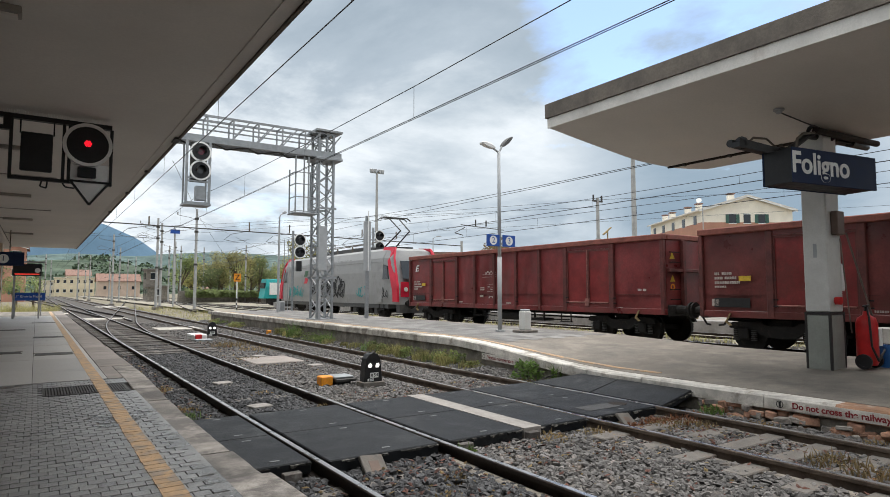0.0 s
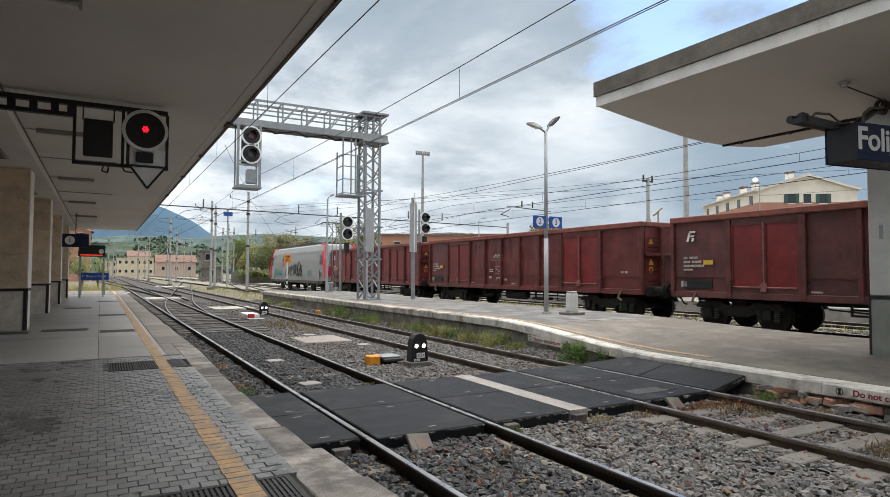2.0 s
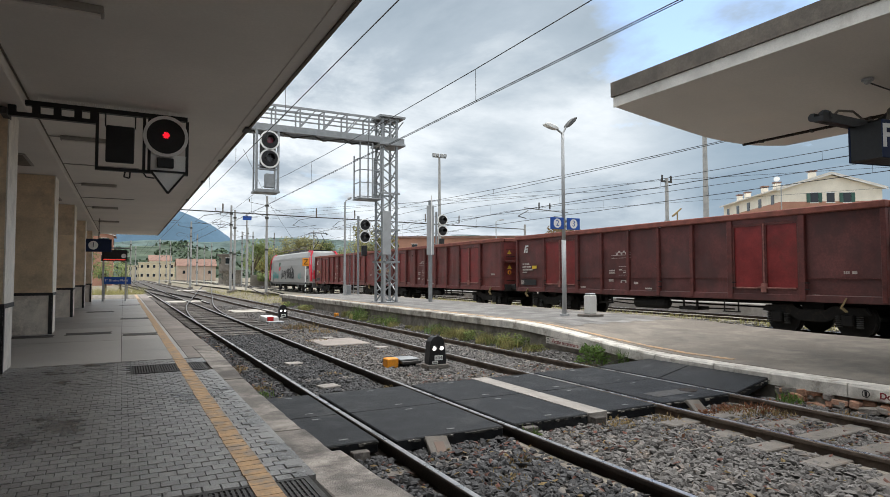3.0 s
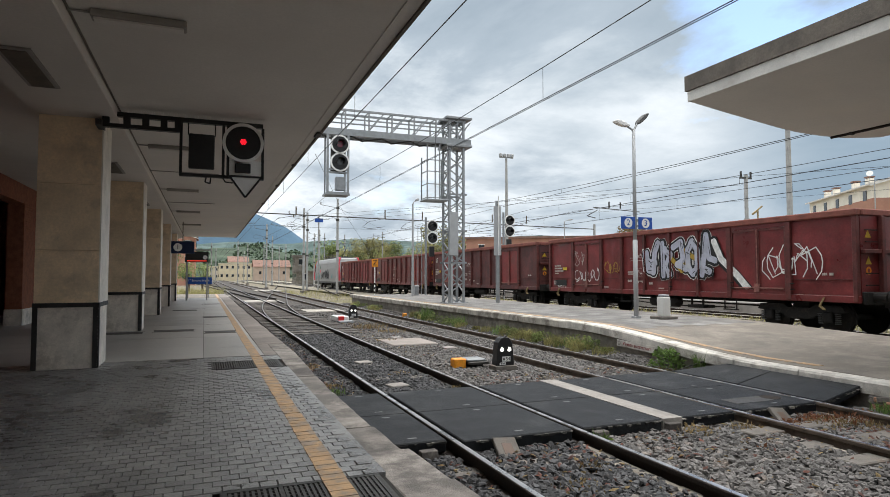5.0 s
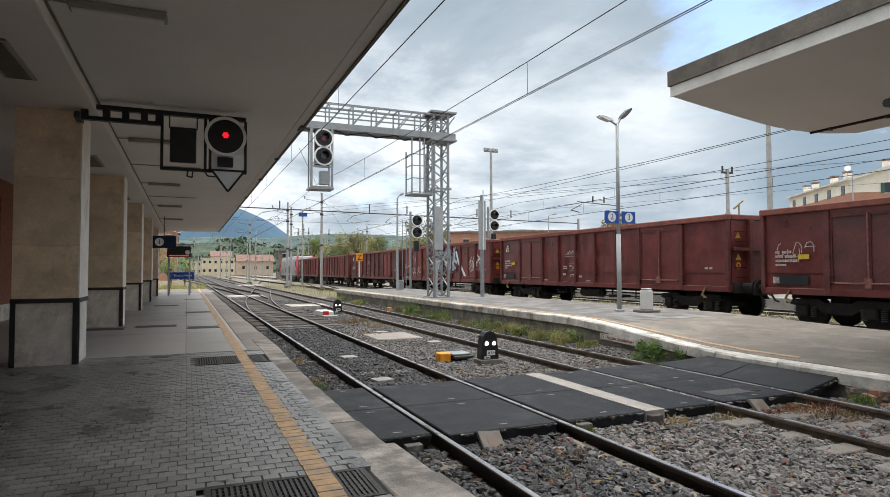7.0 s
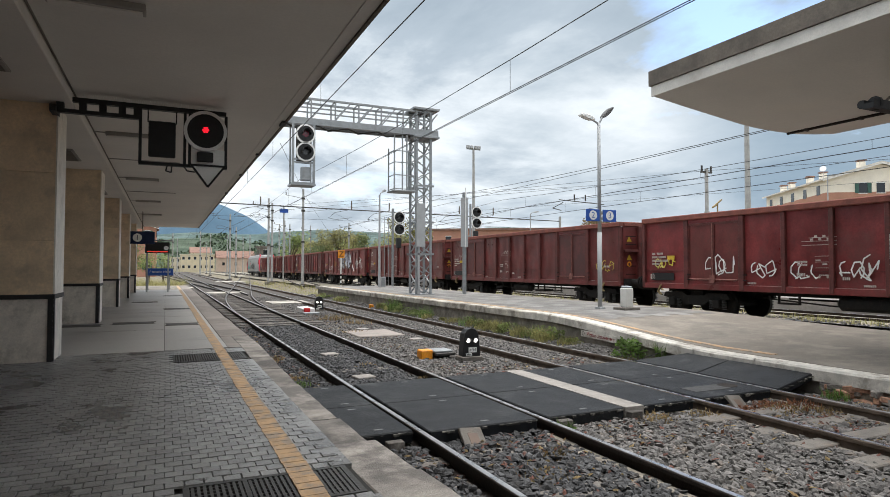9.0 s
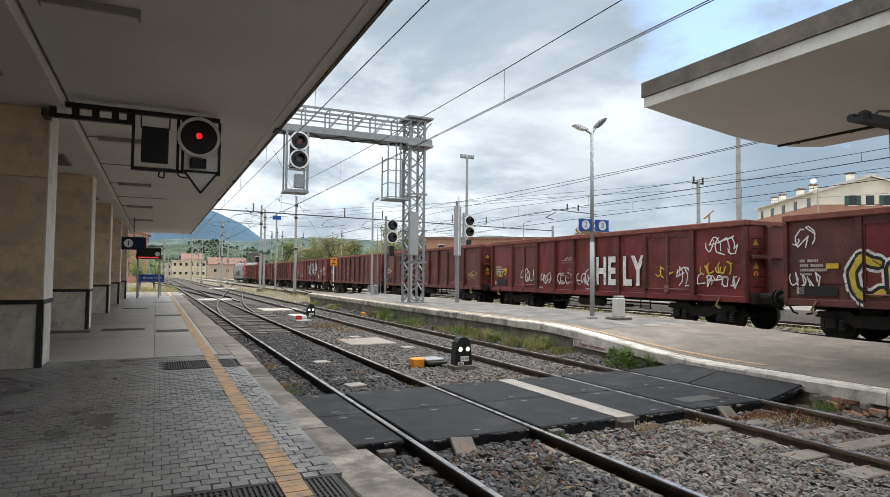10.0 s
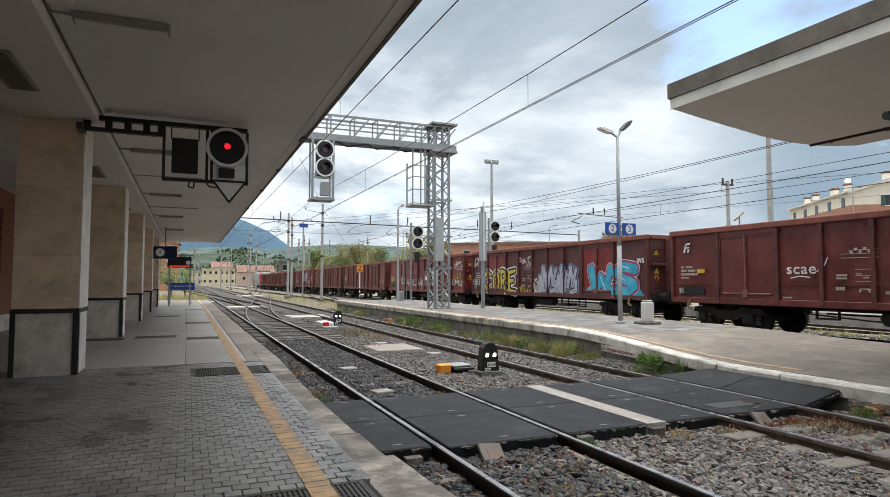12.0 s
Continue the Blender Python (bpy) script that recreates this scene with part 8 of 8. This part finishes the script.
tag(WAGONS[3], 2.0, 2.1, 0.7, 0.6, 19, M_STENCIL, 0.022)
tag(WAGONS[3], 4.3, 1.65, 0.9, 0.5, 20, M_SPRAYO, 0.022)
# wagon 7: tall plain block letters
spray_word(WAGONS[6], "HE", 8.55, 1.78, 1.42, M_SPRAYW, M_SPRAYK, 0.62, 0.05, 0.02, -1.379)
spray_word(WAGONS[6], "LY", 10.0, 1.78, 1.42, M_SPRAYW, M_SPRAYK, 0.66, 0.05, 0.02, -1.379)
for u, z, wd, h, sd, mt in ((0.6, 1.6, 0.8, 0.3, 1, M_SPRAYY), (2.9, 1.4, 0.7, 0.55, 2, M_SPRAYW), (4.4, 1.35, 0.6, 0.4, 3, M_SPRAYW), (6.9, 1.3, 0.7, 0.6, 4, M_SPRAYW), (5.6, 1.25, 0.7, 0.45, 14, M_SPRAYW), (11.1, 1.6, 0.5, 0.4, 5, M_SPRAYY), (12.0, 1.4, 0.6, 0.6, 6, M_SPRAYW), (12.95, 1.7, 1.1, 0.35, 7, M_SPRAYY), (13.0, 1.25, 1.2, 0.45, 8, M_SPRAYW), (13.3, 2.3, 0.9, 0.55, 9, M_SPRAYW)):
    tag(WAGONS[6], u, z, wd, h, sd, mt)
# wagon 8: yellow, silver and blue pieces
piece(WAGONS[7], 1.65, 1.12, 3.45, 1.0, "CORE", 31, M_SPRAYY, M_SPRAYK, M_SPRAYW, "yellow and black graffiti piece", 0.16, 0.18, 0.14)
piece(WAGONS[7], 7.2, 1.08, 3.1, 1.15, "efef", 33, M_SPRAYS, M_SPRAYK, M_SPRAYB2, "silver graffiti piece with black strokes", 0.20, 0.08, 0.14)
part("graffiti_ground", Shape().extrude([(10.75, 0.93), (14.45, 0.93), (14.2, 1.25), (13.8, 1.55), (13.2, 1.6), (11.3, 1.5), (10.95, 1.3)], lambda u, v: (-1.371, -u, v), lambda u, v: (-1.3765, -u, v)), M_SPRAYB, WAGONS[7], "blue spray-painted ground")
piece(WAGONS[7], 11.15, 1.2, 2.95, 0.9, "WS", 34, M_SPRAYB, M_SPRAYP, M_SPRAYW, "blue graffiti letters edged in pink", 0.36, 0.13, 0.06, M_SPRAYW)
spray_word(WAGONS[7], "WS", 14.2, 2.35, 0.24, M_SPRAYW, M_SPRAYW, 1.0, 0.008, 0.0)
for u, z, wd, h, sd, mt in ((0.25, 1.3, 0.6, 0.5, 41, M_SPRAYW), (0.3, 2.4, 0.5, 0.55, 42, M_SPRAYW), (5.45, 2.35, 1.0, 0.45, 43, M_SPRAYW), (6.7, 1.0, 0.7, 0.8, 44, M_SPRAYW), (5.45, 0.98, 0.9, 0.35, 45, M_SPRAYY)):
    tag(WAGONS[7], u, z, wd, h, sd, mt)
# wagon 9: white script word
spray_word(WAGONS[8], "scae", 4.75, 1.92, 0.40, M_SPRAYW, M_SPRAYW, 1.15, 0.004, 0.0)
sw = Shape()
stroke(sw, [(5.2, 1.85), (5.42, 2.02), (5.5, 2.2)], 0.03, -1.386)
stroke(sw, [(4.45, 1.68), (4.7, 1.73), (5.0, 1.70)], 0.03, -1.386)
part("graffiti_flourish", sw, M_SPRAYW, WAGONS[8])
tag(WAGONS[5], 0.6, 1.9, 0.8, 0.4, 51, M_STENCIL, 0.02)
tag(WAGONS[5], 13.2, 1.4, 0.9, 0.5, 52, M_SPRAYY, 0.02)

# the paint differs from wagon to wagon
for k, (body_mat, door_mat) in enumerate(((M_WAGONBRIGHT, M_DOORRED), (M_WAGON, M_DOORRED), (M_WAGONDULL, M_DOORRED), (M_WAGONBRIGHT, M_WAGONBRIGHT), (M_WAGON, M_WAGON), (M_WAGON, M_WAGONDULL),
                                          (M_WAGONBRIGHT, M_WAGON), (M_WAGONDULL, M_DOORRED), (M_WAGON, M_WAGON), (M_WAGONDULL, M_WAGON), (M_WAGON, M_DOORRED), (M_WAGONDULL, M_WAGONDULL))):
    for ob in WAGONS[k].children:
        kind_of = ob.name.split(".")[0]
        if kind_of in ("side_panel", "side_sill", "door_sill", "door_lintel", "door", "end_wall"):
            ob.material_slots[0].link = "OBJECT"
            ob.material_slots[0].material = door_mat if kind_of == "door" else body_mat


def train_y(t):
    return 25.73 + 9.256 * t - 0.01816 * t * t + 0.0045 * t ** 3


def build_loco():
    p = thing("locomotive", "grey electric locomotive with red cab ends and graffiti", "locomotive")
    y0, y1 = 1.0, 17.3
    prof = [(-1.42, 1.15), (-1.47, 1.6), (-1.47, 2.7), (-1.40, 3.35), (-1.22, 3.72), (-0.95, 3.85), (0.95, 3.85), (1.22, 3.72), (1.40, 3.35), (1.47, 2.7), (1.47, 1.6), (1.42, 1.15)]
    part("body", Shape().extrude(prof, lambda u, v: (u, y0 + 1.3, v), lambda u, v: (u, y1 - 1.3, v)), M_LOCO, p)
    for ya, sg in ((y0 + 1.3, -1), (y1 - 1.3, 1)):
        pts, n = [], len(prof)
        for u, v in prof:
            pts.append((u, ya, v))
        for u, v in prof:
            d = 1.25 if v < 2.2 else 1.25 - (v - 2.2) * 0.55
            pts.append((u * 0.93, ya + sg * d, min(v, 3.72)))
        fs = [(i, (i + 1) % n, n + (i + 1) % n, n + i) for i in range(n)] + [tuple(range(n, 2 * n))]
        cab = part("cab", Shape().add(pts, fs), M_LOCO, p)
        band = [(-0.55, 3.93), (0.5, 3.86), (0.80, 3.3), (1.25, 2.0), (1.30, 1.28), (0.85, 1.28), (0.82, 1.75), (0.52, 2.6), (0.30, 3.15), (0.05, 3.40), (-0.55, 3.5)]
        for sx in (-1, 1):
            def at(u, v, k, sx=sx, sg=sg, ya=ya):
                w = 1.49 if v < 2.75 else max(1.0, 1.49 - (v - 2.75) * (0.15 if v < 3.36 else 0.32))
                return (sx * (w - 0.045 * u / 1.3 + k), ya + sg * u, v)
            part("red_band", Shape().extrude(band, lambda u, v: at(u, v, -0.1), lambda u, v: at(u, v, 0.012)), M_LOCORED, cab, "bright red sweeping cab stripe", bevel=0.0)
            part("cab_window", Shape().extrude([(-0.1, 2.35), (0.42, 2.35), (0.30, 2.95), (-0.1, 3.05)], lambda u, v: at(u, v, -0.06), lambda u, v: at(u, v, 0.016)), M_GLASS, cab, "dark cab side window")
            part("cab_door", Shape().extrude([(-0.75, 1.25), (-0.18, 1.25), (-0.18, 3.2), (-0.75, 3.2)], lambda u, v: at(u, v, -0.06), lambda u, v: at(u, v, 0.008)), M_LOCO, cab)
        yf = ya + sg * 1.25
        part("windscreen", Shape().extrude([(-1.05, 2.35), (1.05, 2.35), (0.95, 3.2), (-0.95, 3.2)], lambda u, v: (u, yf - sg * (v - 2.2) * 0.55 + sg * 0.004, v), lambda u, v: (u, yf - sg * (v - 2.2) * 0.55 + sg * 0.03, v)), M_GLASS, cab, "dark windscreen")
        part("front_red", Shape().box(-1.25, 1.25, *sorted((yf + sg * 0.003, yf + sg * 0.02)), 1.5, 2.2), M_LOCORED, cab)
        for x in (-0.95, 0.95):
            part("headlight", Shape().disc((x, yf + sg * 0.02, 1.85), (0, sg, 0), 0.11, 0.03), M_WHITE, cab)
        for x in (-0.87, 0.87):
            part("buffer", Shape().tube((x, yf - sg * 0.1, 1.20), (x, yf + sg * 0.35, 1.20), 0.12, n=12).tube((x, yf + sg * 0.35, 1.20), (x, yf + sg * 0.42, 1.20), 0.24, n=16), M_BOGIE, cab)
        part("headstock", Shape().box(-1.3, 1.3, *sorted((yf - sg * 0.3, yf)), 0.75, 1.149), M_LOCODK, cab)
    part("skirt", Shape().box(-1.40, 1.40, y0 + 1.0, y1 - 1.0, 0.95, 1.148), M_LOCODK, p, "dark grimy lower skirt")
    part("roof_equipment", Shape().box(-0.7, 0.7, y0 + 4.5, y1 - 6, 3.86, 4.1).box(-0.5, 0.5, y1 - 5.5, y1 - 3.5, 3.86, 4.05), M_LOCODK, p)
    for y in range(5, 16, 2):
        part("insulator", Shape().tube((-0.85, y, 3.85), (-0.85, y, 4.2), 0.06, 0.04), M_FASCIA, p)
    part("roof_rail", Shape().path([(-0.85, 4.5, 4.2), (-0.85, 15.5, 4.2)], 0.02).path([(-0.6, 4.5, 4.3), (-0.6, 15.5, 4.3)], 0.02), M_FASCIA, p)
    pg = Shape().box(-0.7, 0.7, 2.9, 4.6, 3.87, 3.98)
    for x in (-0.35, 0.35):
        pg.tube((x, 4.3, 3.95), (x * 0.8, 2.6, 4.75), 0.035).tube((x * 0.8, 2.6, 4.75), (x * 0.9, 3.7, 5.45), 0.03)
    pg.path([(-0.95, 3.55, 5.38), (-0.75, 3.55, 5.5), (0.75, 3.55, 5.5), (0.95, 3.55, 5.38)], 0.03).path([(-0.95, 3.9, 5.38), (-0.75, 3.9, 5.5), (0.75, 3.9, 5.5), (0.95, 3.9, 5.38)], 0.03)
    part("pantograph", pg, M_BLACK, p, "raised black pantograph")
    part("ladder", Shape().bar((-1.46, 2.3, 0.5), (-1.46, 2.3, 1.15), 0.03).bar((-1.46, 2.75, 0.5), (-1.46, 2.75, 1.15), 0.03).bar((-1.46, 2.3, 0.62), (-1.46, 2.75, 0.62), 0.04).bar((-1.46, 2.3, 0.9), (-1.46, 2.75, 0.9), 0.04), M_BOGIE, p)
    # side marks and graffiti, on the side that faces the platforms
    tag(p, -11.6, 1.45, 2.0, 0.85, 61, M_SPRAYK, 0.075, "black graffiti letters on the grey side", -1.484)
    tag(p, -9.2, 1.40, 2.2, 1.0, 62, M_SPRAYK, 0.08, "black graffiti letters on the grey side", -1.487)
    tag(p, -15.6, 1.45, 2.6, 0.7, 63, M_TEAL, 0.06, "teal graffiti scrawl on the grey side", -1.484)
    tag(p, -5.2, 1.5, 0.9, 0.5, 64, M_TEAL, 0.05, "teal graffiti scrawl on the grey side", -1.484)
    tag(p, -2.7, 1.45, 0.7, 0.45, 65, M_SPRAYK, 0.045, "small black scrawl", -1.484)
    top = [(-1.43, 3.20), (-1.415, 3.36), (-1.235, 3.735), (-0.955, 3.866), (0.955, 3.866), (1.235, 3.735), (1.415, 3.36), (1.43, 3.20)]
    inner = [(u * 0.985, v - 0.02) for u, v in reversed(top)]
    part("roof_panel", Shape().extrude(top + inner, lambda u, v: (u, y0 + 1.45, v), lambda u, v: (u, y1 - 1.45, v)), M_LOCO, p)
    for mt, dz, nm in ((M_LOCORED, 0.0, "red_mark"), (M_GREENROOF, 0.42, "green_mark")):
        part(nm, Shape().extrude([(12.2, 2.25 + dz), (12.7, 2.25 + dz), (12.5, 2.6 + dz), (12.0, 2.6 + dz)], lambda u, v: (-1.473, u, v), lambda u, v: (-1.482, u, v)), mt, p)
    for k in range(2):
        part("grille", Shape().box(-1.40, -1.36, 6 + 4 * k, 8.5 + 4 * k, 3.0, 3.4), M_LOCODK, p)
    # full length of about 19 m, floor over the bogies
    for ob in p.children_recursive:
        ob.data.transform(Matrix.Translation((0, 0, -0.34)) @ Matrix.Diagonal((1, 1.1035, 1.1035, 1)))
    for yb in (5.08, 15.1):
        s = Shape()
        for sx in (-1, 1):
            s.box(*sorted((sx * 1.05, sx * 1.22)), yb - 1.9, yb + 1.9, 0.55, 0.9)
        s.box(-1.0, 1.0, yb - 0.4, yb + 0.4, 0.4, 0.9)
        b = part("bogie_frame", s, M_BOGIE, p, bevel=0.02)
        for dy in (-1.3, 1.3):
            w = Shape()
            for sx in (-1, 1):
                w.tube((sx * 0.69, yb + dy, 0.60), (sx * 0.83, yb + dy, 0.60), 0.60, n=24)
            part("wheelset", w.tube((-0.9, yb + dy, 0.6), (0.9, yb + dy, 0.6), 0.1), M_BOGIE, b)
            part("axle_box", Shape().box(-1.32, -1.2, yb + dy - 0.2, yb + dy + 0.2, 0.42, 0.75), M_LOCODK, b, bevel=0.03)
            for d2 in (-0.45, 0.45):
                part("spring", Shape().tube((-1.27, yb + dy + d2, 0.45), (-1.27, yb + dy + d2, 0.9), 0.09), M_BOGIE, b)
    return p


LOCO = build_loco()



def motions():
    times = [i * 0.5 for i in range(25)]
    for k, wg in enumerate(WAGONS):
        walk(wg, [(t, pose(T3, train_y(t) - PITCH * k, Z3)) for t in times])
    walk(LOCO, [(t, pose(T3, train_y(t), Z3)) for t in times])
    # wheels roll with the way gone
    fine = [i / 15 for i in range(181)]
    for wg in WAGONS[:10]:
        for ob in wg.children_recursive:
            if ob.name.startswith("wheelset"):
                y = ob.location.y
                walk(ob, [(t, pose(0, y, 0.46, -math.degrees((train_y(t) - train_y(0)) / 0.46), 0, 0)) for t in fine])


motions()
